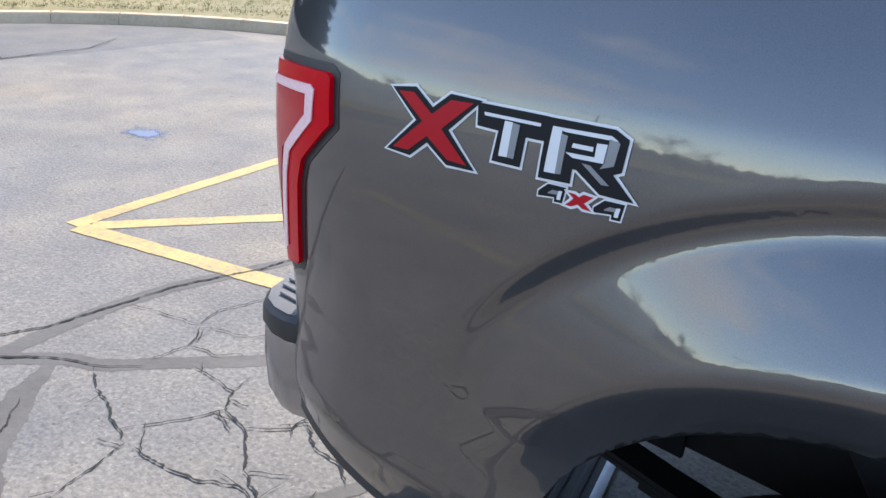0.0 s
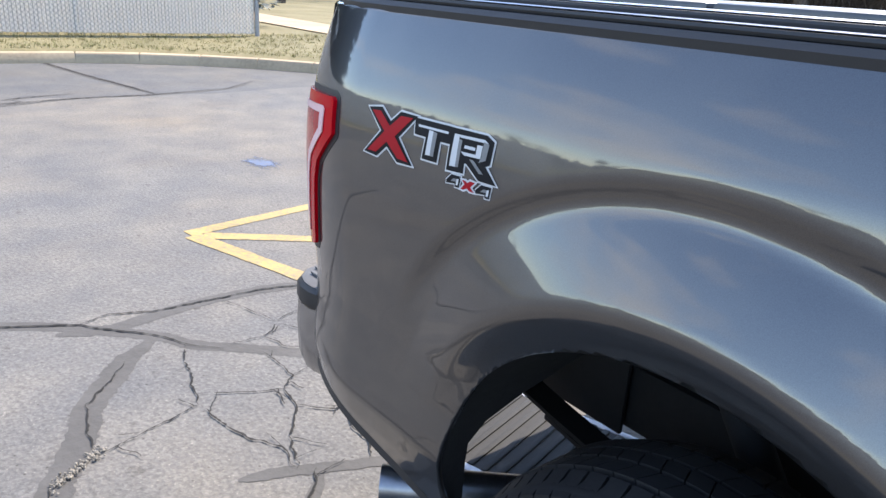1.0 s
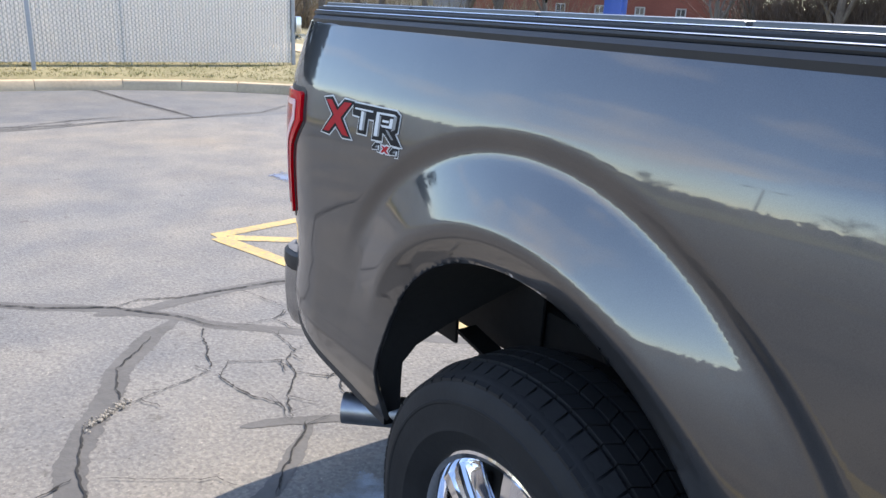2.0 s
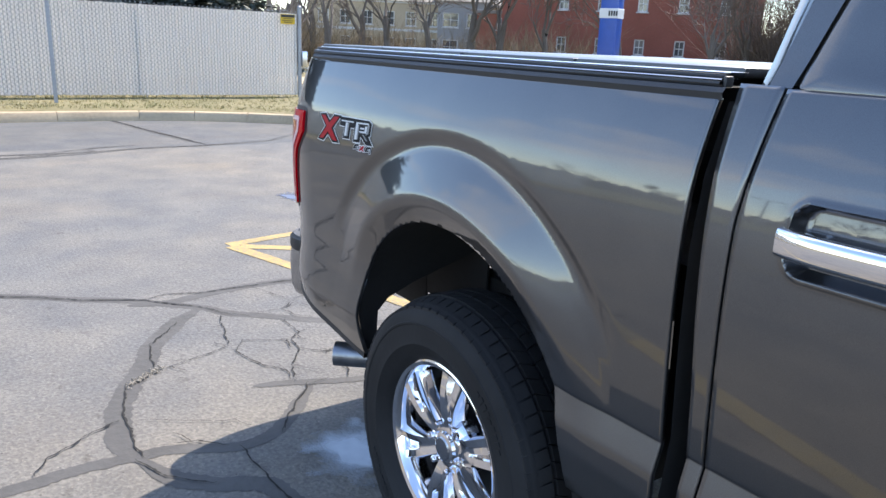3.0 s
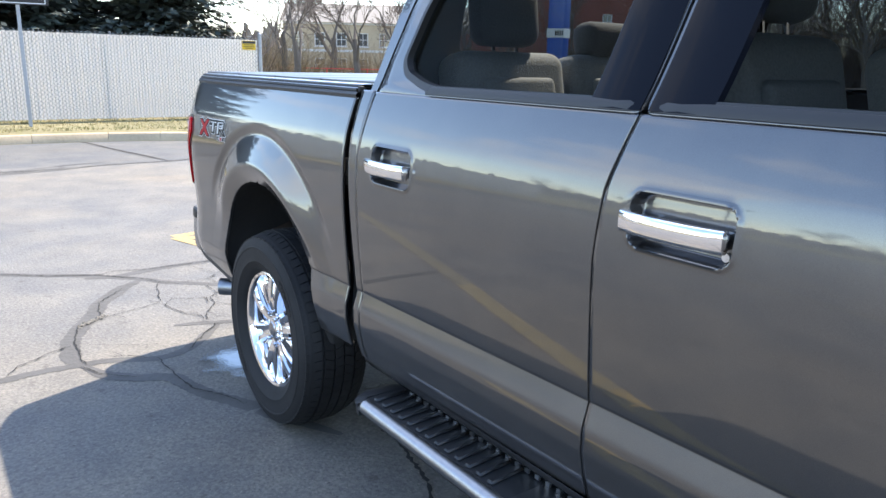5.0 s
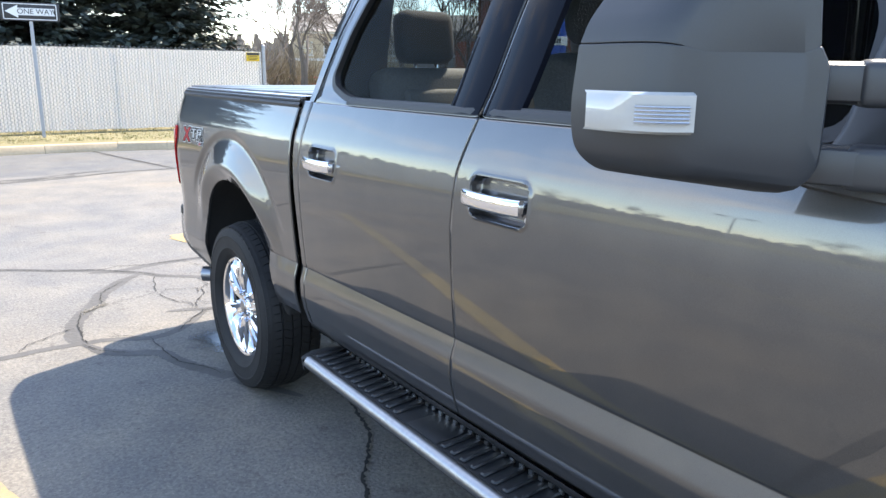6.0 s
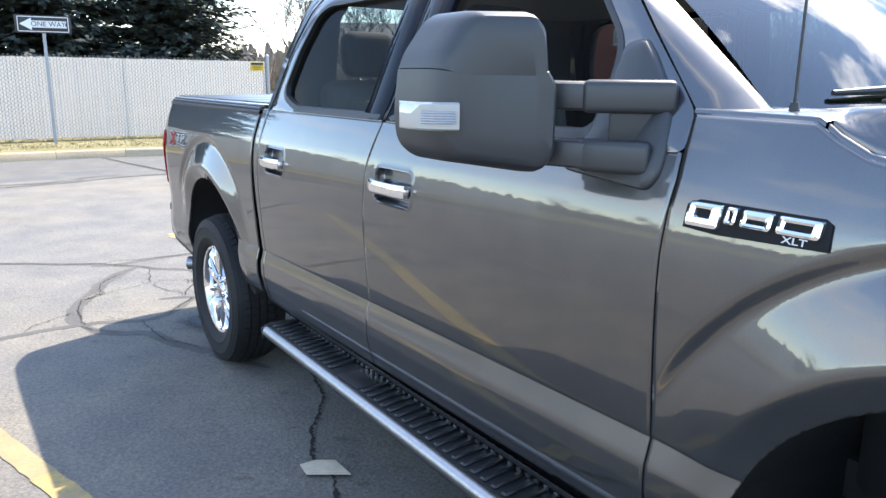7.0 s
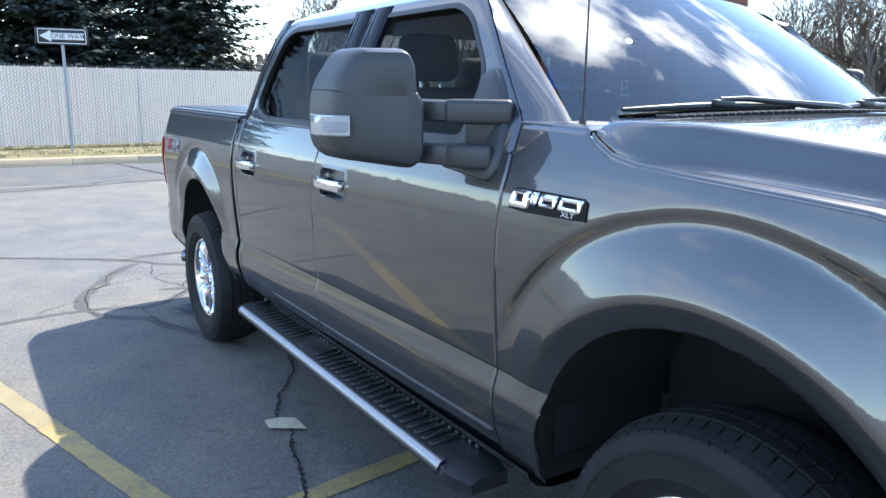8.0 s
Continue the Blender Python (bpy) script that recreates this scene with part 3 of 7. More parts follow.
def drain():
    """Cast iron storm drain under the tail."""
    d = thing("storm_drain", "cast iron storm drain grate in concrete collar", "drain grate", (-1.02, -0.10, 0), kind="structure")
    ang = radians(15.5)
    R = Matrix.Rotation(ang, 4, "Z")
    bm = bmesh.new()
    for sx, sy, w, h in ((0, -0.25, 0.53, 0.03), (0, 0.25, 0.53, 0.03), (-0.25, 0, 0.03, 0.47), (0.25, 0, 0.03, 0.47)):
        box(bm, (sx, sy, 0.005), (w, h, 0.010), 0.003)
    bm.transform(R)
    part("frame", bm, GALV, d)
    for k in range(9):
        bm = bmesh.new()
        box(bm, (-0.2 + 0.05 * k, 0, 0.009), (0.022, 0.47, 0.010), 0.003)
        bm.transform(R)
        part("bar", bm, DARK, d)
    # no real depth: a flat near-black plate carries the shade below the bars
    bm = bmesh.new()
    box(bm, (0, 0, 0.006), (0.47, 0.47, 0.004))
    bm.transform(R)
    part("pit", bm, DARK, d)


drain()

# ================= kerb, verge =================


def kerb_path():
    pts = [(CX - CR, y) for y in np.arange(-40, 0.01, 3.05)]
    pts += [(CX - CR * math.cos(a), CR * math.sin(a)) for a in np.linspace(0.0, math.pi / 2, 10)[1:]]
    pts += [(x, CR) for x in np.arange(CX + 3, 40, 3.05)]
    return pts


def kerb():
    k = thing("kerb", "weathered pale concrete kerb along the verge", "kerb", kind="structure")
    pts = kerb_path()
    for a, b in zip(pts, pts[1:]):
        a, b = Vector(a), Vector(b)
        d = (b - a).normalized()
        n = Vector((-d.y, d.x))
        bm = bmesh.new()
        prof = [(-0.035, 0.0), (-0.03, 0.018), (0.0, 0.125), (0.02, 0.145), (0.16, 0.15), (0.16, 0.0)]
        rows = []
        m = 3 if abs(d.y) > 0.99 or abs(d.x) > 0.99 else 4
        for t in np.linspace(0.004 / (b - a).length, 1 - 0.004 / (b - a).length, m):
            p = a.lerp(b, t)
            rows.append([(p.x + n.x * s, p.y + n.y * s, z) for s, z in prof])
        vv = sheet(bm, rows)
        bm.faces.new(vv[0])
        bm.faces.new(vv[-1])
        part("kerb_stone", bm, CONCRETE, k, sharp=30)


kerb()


def verge():
    """Grass behind the kerb, out to the far ground."""
    inner = [(CX - CR - 0.15, -400)] + [(CX - (CR + 0.15) * math.cos(a), (CR + 0.15) * math.sin(a)) for a in np.linspace(0, math.pi / 2, 14)] + [(400, CR + 0.15)]
    outer = [(-420, -400)] + [(-420 + 40 * k / 13, -200 + 600 * k / 13) for k in range(14)] + [(400, 420)]
    bm = bmesh.new()
    rows = []
    for (xi, yi), (xo, yo) in zip(inner, outer):
        rows.append([(xi + (xo - xi) * t, yi + (yo - yi) * t, 0.14 + (0.05 if t > 0 else 0)) for t in (0, 0.002, 0.004, 0.01, 0.05, 0.3, 1)])
    sheet(bm, rows)
    tagged(part("lawn", bm, GRASS, smooth=False), "thin dry winter grass over soil", "grass", kind="structure")
    rng = np.random.default_rng(5)
    V, F = [], []

    def tuft(x, y, z, h, n):
        for _ in range(n):
            a, l, w = rng.uniform(0, 6.28), rng.uniform(0.5, 1.0) * h, 0.006
            bx, by = x + rng.normal(0, 0.03), y + rng.normal(0, 0.03)
            lx, ly = math.cos(a) * l * 0.7, math.sin(a) * l * 0.7
            i = len(V)
            V.extend([(bx - w * math.sin(a), by + w * math.cos(a), z), (bx + w * math.sin(a), by - w * math.cos(a), z), (bx + lx, by + ly, z + l * 0.8)])
            F.append((i, i + 1, i + 2))

    for _ in range(5200):
        y = rng.uniform(-4, 7.5)
        x = rng.uniform(-14.3, -9.0)
        if (x - CX) ** 2 + max(y, 0) ** 2 < (CR + 0.2) ** 2 or (y < 0 and x > CX - CR - 0.2):
            continue
        if abs(x + 14) < 0.05 and y < 4.8:
            continue
        tuft(x, y, 0.18, rng.uniform(0.03, 0.09) * (1.7 if x < -13.6 else 1), 5)
    tagged(quads_object("grass_blades", V, F, BLADES), "short dry yellow and green grass blades", "grass", kind="stuff")
    bm = bmesh.new()
    sheet(bm, [[(-60, 6.6, 0.215), (-60, 8.2, 0.215)], [(-15, 6.6, 0.215), (-15, 8.2, 0.215)], [(-11.5, 6.9, 0.215), (-11.3, 8.4, 0.215)], [(40, 6.9, 0.215), (40, 8.4, 0.215)]])
    tagged(part("pavement", bm, CONCRETE, smooth=False), "pale concrete footway across the grass", "footpath", kind="structure")


verge()


# ================= fence and signs =================
FX, FEND = -14.0, 4.75


def fence():
    fe = thing("fence", "chain-link fence with white privacy slats and steel posts", "fence", (FX, FEND, 0.19), kind="structure")
    inv = Matrix.Translation((-FX, -FEND, -0.19))
    V, F = [], []
    rng = random.Random(4)
    w = 0.056
    one = quads_object("slat", [(0, 0, 0.05), (0, -w, 0.05), (0, -w, 1.74), (0, 0, 1.74), (0.008, -0.01, 0.05), (0.008, -w + 0.01, 0.05), (0.008, -w + 0.01, 1.74), (0.008, -0.01, 1.74)],
                       [(4, 5, 6, 7), (0, 4, 7, 3), (1, 2, 6, 5), (0, 3, 2, 1), (3, 7, 6, 2)], SLAT)
    me = one.data
    bpy.data.objects.remove(one)
    y = FEND - 0.06
    while y > -2.6:
        o = new("slat", me)
        o.parent = fe
        o.location = (rng.uniform(-0.004, 0.004), y - FEND, rng.uniform(-0.006, 0.006))
        y -= 0.062
    while y > -16:
        h = 1.93 + rng.uniform(-0.006, 0.006)
        x = FX + rng.uniform(-0.004, 0.004)
        i = len(V)
        w = 0.056
        V += [(x, y, 0.24), (x, y - w, 0.24), (x, y - w, h), (x, y, h), (x + 0.008, y - 0.01, 0.24), (x + 0.008, y - w + 0.01, 0.24), (x + 0.008, y - w + 0.01, h), (x + 0.008, y - 0.01, h)]
        F += [(i + 4, i + 5, i + 6, i + 7), (i, i + 4, i + 7, i + 3), (i + 1, i + 2, i + 6, i + 5), (i, i + 3, i + 2, i + 1), (i + 3, i + 7, i + 6, i + 2)]
        y -= 0.062
    ob = quads_object("far_slats", [Vector(v) + inv.translation for v in V], F, SLAT, fe)
    ob["kind"] = "stuff"
    V, F = [], []
    for sgn in (1, -1):
        y = -18.0
        while y < FEND + 2:
            y0, y1, z0, z1 = y, y + sgn * 1.76, 0.22, 1.98
            for lo, hi in ((0.0, 1.0),):
                if max(y0, y1) > FEND:
                    t = (FEND - y0) / (y1 - y0)
                    if sgn > 0:
                        y1, z1 = FEND, z0 + (z1 - z0) * t
                    else:
                        if y0 > FEND:
                            z0, y0 = z0 + (z1 - z0) * t, FEND
                if abs(y1 - y0) < 0.02 or y0 > FEND + 0.01:
                    continue
                i = len(V)
                V += [(FX + 0.02, y0, z0), (FX + 0.02, y0 + 0.008, z0), (FX + 0.02, y1 + 0.008, z1), (FX + 0.02, y1, z1)]
                F.append((i, i + 1, i + 2, i + 3))
            y += 0.085
    ob = quads_object("wire_mesh", [Vector(v) + inv.translation for v in V], F, GALV, fe)
    ob["kind"] = "stuff"
    for k, y in enumerate([FEND, 1.55, -1.6, -4.7, -7.8, -10.9, -14.0]):
        bm = bmesh.new()
        r = 0.045 if k == 0 else 0.011
        tube(bm, [(FX - 0.05 * (k > 0), y, 0.1), (FX - 0.05 * (k > 0), y, 2.05 if k == 0 else 1.98)], r, 12)
        bmesh.ops.create_uvsphere(bm, u_segments=10, v_segments=6, radius=r * 1.15, matrix=Matrix.Translation((FX - 0.05 * (k > 0), y, 2.05 if k == 0 else 1.98)))
        bm.transform(inv)
        part("post", bm, GALV, fe)
    bm = bmesh.new()
    tube(bm, [(FX - 0.03, -16, 0.26), (FX - 0.03, FEND, 0.26)], 0.012, 6)
    bm.transform(inv)
    part("bottom_wire", bm, GALV, fe)
    bm = bmesh.new()
    box(bm, (FX + 0.02, FEND + 0.1, 1.0), (0.1, 0.12, 0.32), 0.015)
    bm.transform(inv)
    part("latch_box", bm, SATIN, fe)
    sg = thing("warning_sign", "small yellow and black warning sign wired to fence", "sign", (FX + 0.05, 4.47, 1.81))
    bm = bmesh.new()
    box(bm, (0, 0, 0), (0.006, 0.32, 0.2), 0.002)
    part("plate", bm, SIGNY, sg)
    bm = bmesh.new()
    box(bm, (0.006, 0, 0.062), (0.004, 0.3, 0.056))
    part("header_bar", bm, SIGNB, sg, "black header band")
    for zz, ww in ((0.01, 0.22), (-0.03, 0.26), (-0.065, 0.18)):
        bm = bmesh.new()
        box(bm, (0.006, 0, zz), (0.004, ww, 0.014))
        part("text_bar", bm, SIGNB, sg)


fence()


def flat_text(name, body, size, material, parent, m):
    """Raised lettering in the built-in font."""
    cu = bpy.data.curves.new(name, "FONT")
    cu.body, cu.size, cu.extrude, cu.align_x, cu.align_y = body, size, 0.002, "CENTER", "CENTER"
    tmp = bpy.data.objects.new(name, cu)
    scene.collection.objects.link(tmp)
    me = bpy.data.meshes.new_from_object(tmp.evaluated_get(bpy.context.evaluated_depsgraph_get()))
    bpy.data.objects.remove(tmp)
    me.transform(m)
    me.materials.clear()
    me.materials.append(material)
    ob = new(name, me)
    ob.parent = parent
    return ob


def one_way():
    p = thing("one_way_sign", "black and white one way sign on a grey steel post", "road sign", (-12.95, -0.2, 0.18))
    bm = bmesh.new()
    prof = [(-0.03, 0.02), (-0.03, 0.0), (-0.012, 0.0), (-0.012, -0.018), (0.012, -0.018), (0.012, 0.0), (0.03, 0.0), (0.03, 0.02)]
    sheet(bm, [[(0.02 + u, v, z) for v, u in prof] for z in (-0.1, 1.0, 2.48)], close=True)
    part("post", bm, GALV, p)
    T = Matrix.Translation((0.06, 0.0, 2.34)) @ Matrix.Rotation(radians(-8), 4, "Z")
    bm = bmesh.new()
    box(bm, (0, 0, 0), (0.006, 0.98, 0.33), 0.002)
    bm.transform(T)
    part("plate", bm, SIGNB, p)
    bm = bmesh.new()
    for c, s in (((0.005, 0, 0.137), (0.005, 0.87, 0.014)), ((0.005, 0, -0.137), (0.005, 0.87, 0.014)), ((0.005, 0.437, 0), (0.005, 0.014, 0.27)), ((0.005, -0.437, 0), (0.005, 0.014, 0.27))):
        box(bm, c, s)
    bm.transform(T)
    part("border", bm, SIGNW, p)
    bm = bmesh.new()
    ring = [(-0.41, 0.0), (-0.2, 0.115), (-0.2, 0.065), (0.41, 0.065), (0.38, 0.0), (0.41, -0.065), (-0.2, -0.065), (-0.2, -0.115)]
    lo = [bm.verts.new((0.004, u, v)) for u, v in ring]
    hi = [bm.verts.new((0.008, u, v)) for u, v in ring]
    bm.faces.new(hi)
    for i in range(8):
        j = (i + 1) % 8
        bm.faces.new((lo[i], lo[j], hi[j], hi[i]))
    bm.transform(T)
    part("arrow", bm, SIGNW, p, smooth=False)
    L = T @ Matrix(((0, 0, 1, 0.012), (1, 0, 0, 0.09), (0, 1, 0, 0), (0, 0, 0, 1)))
    flat_text("lettering", "ONE WAY", 0.13, SIGNB, p, L)


one_way()

# ================= the truck =================
RH, FH = 0.0, 3.68          # axles
RC, FC = (0.0, 0.56, 0.455), (3.638, 0.604, 0.495)   # arch centres and radii
_z = np.linspace(0.3, 2.05, 1751)
_low = np.array([(0.30, .86), (0.46, .912), (0.50, .934), (0.54, .951), (0.60, .970), (0.66, .9825), (0.70, .9830), (0.714, .9826), (0.722, .9812), (0.776, .9668), (0.7795, .9690), (0.788, .9700), (0.80, .9711)])
_high = np.array([(1.44, .9165), (1.52, .886), (1.62, .850), (1.74, .804), (1.84, .762), (1.92, .72), (2.05, .65)])
# lean of the door skin by height, in degrees: nearly upright flank, a soft crease, then the shoulder
_lean = np.array([(0.80, -5.2), (0.84, -4.8), (0.95, -4), (1.02, -3), (1.09, -0.8), (1.15, 2), (1.19, 5), (1.22, 7.8), (1.245, 9.5), (1.2675, 10.5), (1.2685, 15.5), (1.30, 17), (1.35, 20), (1.40, 23), (1.44, 24)])
_sl = -np.tan(np.radians(np.interp(_z, _lean[:, 0], _lean[:, 1]))) * 0.001
_mid = 0.9711 + np.cumsum(np.where(_z > 0.80, _sl, 0.0))
_top = np.interp(_z, _high[:, 0], _high[:, 1]) + (np.interp(1.44, _z, _mid) - 0.9165) * np.clip((1.62 - _z) / 0.18, 0, 1)
_w = np.where(_z < 0.80, np.interp(_z, _low[:, 0], _low[:, 1]), np.where(_z < 1.44, _mid, _top))
_g = np.exp(-0.5 * (np.arange(-30, 31) / 4.5) ** 2)
_soft = np.convolve(np.pad(_w, 30, mode="edge"), _g / _g.sum(), mode="valid")
_g = np.exp(-0.5 * (np.arange(-30, 31) / 1.2) ** 2)
_w = np.where(_z < 0.80, np.convolve(np.pad(_w, 30, mode="edge"), _g / _g.sum(), mode="valid"), _soft)
_plain = np.where((_z > 0.66) & (_z < 0.84), np.interp(_z, [0.66, 0.70, 0.76, 0.84], [.9825, .9815, .976, np.interp(0.84, _z, _w)]), _w)


_TAB = np.linspace(0, 2, 2001)


def flare_table(r, c, g):
    """Height of the flare by distance from the arch's centre: turned-in lip, crease, upward face, groove."""
    ks = [(0, 0), (r, 0.004), (r + 0.012, 0.012), (c - 0.006, 0.033), (c + 0.008, 0.033), (g - 0.036, -0.011), (g - 0.022, -0.013), (g + 0.004, 0.0), (2, 0)]
    v = np.interp(_TAB, [k[0] for k in ks], [k[1] for k in ks])
    gg = np.exp(-0.5 * (np.arange(-20, 21) / 4.0) ** 2)
    return np.convolve(np.pad(v, 20, mode="edge"), gg / gg.sum(), mode="valid")


FLARES = [(RC, flare_table(RC[2], 0.518, 0.672)), (FC, flare_table(FC[2], 0.558, 0.732))]


def flare(x, z):
    out = 0.0
    for (cx, cz, r), tab in FLARES:
        d = np.sqrt((x - cx) ** 2 + np.maximum(z - cz, 0) ** 2)
        out = out + np.interp(d, _TAB, tab)
    fade = 0.05 + 0.95 * ss(0.70, 1.05, z)
    return np.where(out > 0, out * fade, out * ss(0.84, 1.06, z))


def half_width(x, z):
    """Half the body's width at a station and height."""
    x, z = np.broadcast_arrays(np.asarray(x, float), np.asarray(z, float))
    zt, k = z + 0.004 - 0.0158 * (x - 0.7), ss(-0.42, -0.30, x)   # the sill crease runs forward of the rear wheel only
    w = k * np.interp(zt, _z, _w) + (1 - k) * np.interp(zt, _z, _plain) + flare(x, z)
    w = w - 0.85 * np.clip(-0.745 - x, 0, 1) ** 2
    w = w - 0.16 * np.clip(x - 3.9, 0, 1) ** 2
    e = np.clip((-0.985 - x) / 0.055, 0, 1)
    w = w - 0.055 * (1 - np.sqrt(np.clip(1 - e ** 2, 0, 1)))
    return w


def arch_low(x, arch, low):
    cx, cz, r = arch
    x = np.asarray(x, float)
    d = np.abs(x - cx)
    return np.where(d < r - 1e-5, cz + np.sqrt(np.clip(r * r - d * d, 0, None)), low)


def columns(x0, x1, step, arch=None):
    xs = list(np.arange(x0, x1, step)) + [x1]
    if arch:
        cx, cz, r = arch
        for s in (-1, 1):
            xs += [cx + s * r * math.cos(a) for a in np.linspace(0.001, 0.9, 26)] + [cx + s * (r + 0.0005), cx + s * r]
    return np.array(sorted(x for x in set(np.round(xs, 6)) if x0 <= x <= x1))


def side_panel(name, parent, xl, xr, low, top, side, step=0.009, arch=None, label="", dent=None, thick=0.012):
    """A skin panel of the truck's flank between two edges (functions of height), cut by an arch."""
    bm = bmesh.new()
    us = columns(xl(1.1), xr(1.1), step, arch)
    zs = np.concatenate([np.arange(0.44, 1.275, step), 1.28 + np.linspace(0, 1, max(8, int(0.16 / step))) * 0.3])
    zs = np.array(sorted(set(np.round(zs, 5)) | {0.700, 0.708, 0.714, 0.718, 0.722, 0.728, 0.7735, 0.776, 0.778, 0.7795, 0.782}))
    if dent is not None:
        x0, x1, z0, z1 = dent
        us = np.array(sorted(set(us) | set(np.round(np.arange(x0 - 0.01, x1 + 0.01, 0.004), 5))))
        zs = np.array(sorted(set(zs) | set(np.round(np.arange(z0 - 0.01, z1 + 0.01, 0.004), 5))))
    u0, u1 = us[0], us[-1]
    grid = []
    for u in us:
        f = (u - u0) / (u1 - u0)
        lo = float(arch_low(u, arch, low(u))) if arch else low(u)
        hi = top(u)
        rise = (0.0158 * (u - 0.7) - 0.004) * ss(0.50, 0.66, zs) * (1 - ss(0.84, 1.05, zs))   # rows follow the sill crease
        z = np.where(zs < 1.28, np.clip(zs + rise, lo, hi), 1.28 + (zs - 1.28) / 0.3 * (hi - 1.28))
        z[0], z[-1] = lo, hi
        x = np.array([xl(q) + (xr(q) - xl(q)) * f for q in z])
        w = half_width(x, z)
        if dent is not None:
            cx, cz, hx, hz, rr = (x0 + x1) / 2, (z0 + z1) / 2, (x1 - x0) / 2, (z1 - z0) / 2, 0.028
            qx, qz = np.abs(x - cx) - hx + rr, np.abs(z - cz) - hz + rr
            sd = np.sqrt(np.maximum(qx, 0) ** 2 + np.maximum(qz, 0) ** 2) + np.minimum(np.maximum(qx, qz), 0) - rr
            w = w - 0.03 * ss(0.0, 0.009, -sd) + 0.0035 * np.exp(-(sd / 0.006) ** 2)
        grid.append([(a, side * b, c) for a, b, c in zip(x, w, z)])
    sheet(bm, grid)
    bmesh.ops.remove_doubles(bm, verts=bm.verts, dist=2e-5)
    bmesh.ops.dissolve_degenerate(bm, edges=bm.edges, dist=1e-5)
    want = side
    f = max(bm.faces, key=lambda q: q.calc_area())
    f.normal_update()
    if f.normal.y * want < 0:
        bmesh.ops.reverse_faces(bm, faces=bm.faces)
    ob = part(name, bm, PAINT, parent, label, sharp=60)
    so = ob.modifiers.new("thickness", "SOLIDIFY")
    so.thickness, so.offset = thick, -1.0
    return ob


def K(v):
    return lambda *_: v


def ramp_fn(*pts):
    xs, ys = [p[0] for p in pts], [p[1] for p in pts]
    return lambda q: float(np.interp(q, xs, ys))


truck = thing("pickup_truck", "dark grey metallic four-door pickup truck parked on asphalt", "pickup truck")
SEAM_C = ramp_fn((0.5, 0.776), (1.2, 0.776), (1.44, 0.793))
SEAM_B = ramp_fn((0.5, 1.745), (1.1, 1.745), (1.25, 1.757), (1.44, 1.80))
SEAM_F = ramp_fn((0.5, 2.968), (1.2, 2.972), (1.35, 2.978), (1.48, 2.966))
BELT = 1.397


def off(fn, d):
    return lambda q: fn(q) + d


door_low = ramp_fn((0.7, 0.535), (3.0, 0.57))
bed_low = ramp_fn((-1.2, 0.60), (-0.95, 0.575), (-0.455, 0.495), (0.455, 0.55), (0.7, 0.565))
hood_edge = ramp_fn((2.9, 1.482), (3.05, 1.480), (3.22, 1.476), (3.262, 1.450), (3.32, 1.424), (3.40, 1.410), (3.65, 1.397), (3.9, 1.383), (4.4, 1.295), (4.6, 1.22))
for side, step in ((-1, 0.009), (1, 0.03)):
    side_panel("bed_side", truck, K(-1.04), K(0.683), bed_low, K(1.378), side, step, RC)
    side_panel("cab_corner", truck, ramp_fn((0.5, 0.744), (0.9, 0.738), (1.2, 0.724), (1.4, 0.712)), off(SEAM_C, -0.004), K(0.545), K(1.40), side, step)
    dent = (0.863, 1.070, 1.141, 1.247) if side < 0 else None
    side_panel("rear_door", truck, off(SEAM_C, 0.002), off(SEAM_B, -0.003), door_low, K(BELT), side, step, None, dent=dent)
    dent = (1.828, 2.052, 1.153, 1.260) if side < 0 else None
    side_panel("front_door", truck, off(SEAM_B, 0.003), off(SEAM_F, -0.003), door_low, K(BELT), side, step, None, dent=dent)
    side_panel("front_fender", truck, off(SEAM_F, 0.003), K(4.5), ramp_fn((2.9, 0.55), (4.0, 0.52), (4.6, 0.6)), off(hood_edge, -0.008), side, step, FC)

PARTS = {o.name: o for o in truck.children}


# shell behind the seams: added near-black sheets whose colour gives the gaps their shade
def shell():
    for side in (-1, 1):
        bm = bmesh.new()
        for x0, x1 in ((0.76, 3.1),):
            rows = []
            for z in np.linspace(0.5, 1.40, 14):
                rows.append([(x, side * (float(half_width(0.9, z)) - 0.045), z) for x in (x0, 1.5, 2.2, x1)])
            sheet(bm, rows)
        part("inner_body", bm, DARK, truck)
        bm = bmesh.new()
        sheet(bm, [[(x, side * (float(half_width(0.66, z)) - 0.02), z), (x, side * 0.3, z)] for z in np.linspace(0.55, 1.37, 8) for x in (0.69,)])
        part("bed_front_wall", bm, DARK, truck)
        bm = bmesh.new()
        sheet(bm, [[(0.756, side * (float(half_width(0.76, z)) - 0.02), z), (0.756, 0, z)] for z in np.linspace(0.55, 1.42, 8)])
        part("cab_back_wall", bm, PAINT, truck)


shell()


# ---------- greenhouse ----------
def outline_hits(poly, c, angles):
    """Where rays from c at the angles leave a star-shaped polygon."""
    out = []
    n = len(poly)
    for a in angles:
        d = (math.cos(a), math.sin(a))
        best = None
        for i in range(n):
            (x0, z0), (x1, z1) = poly[i], poly[(i + 1) % n]
            ex, ez = x1 - x0, z1 - z0
            det = d[0] * -ez + ex * d[1]
            if abs(det) < 1e-12:
                continue
            rx, rz = x0 - c[0], z0 - c[1]
            t = (rx * -ez + ex * rz) / det
            u = (d[0] * rz - d[1] * rx) / det
            if t > 1e-6 and -1e-9 <= u <= 1 + 1e-9 and (best is None or t > best):
                best = t
        out.append((c[0] + d[0] * best, c[1] + d[1] * best))
    return out


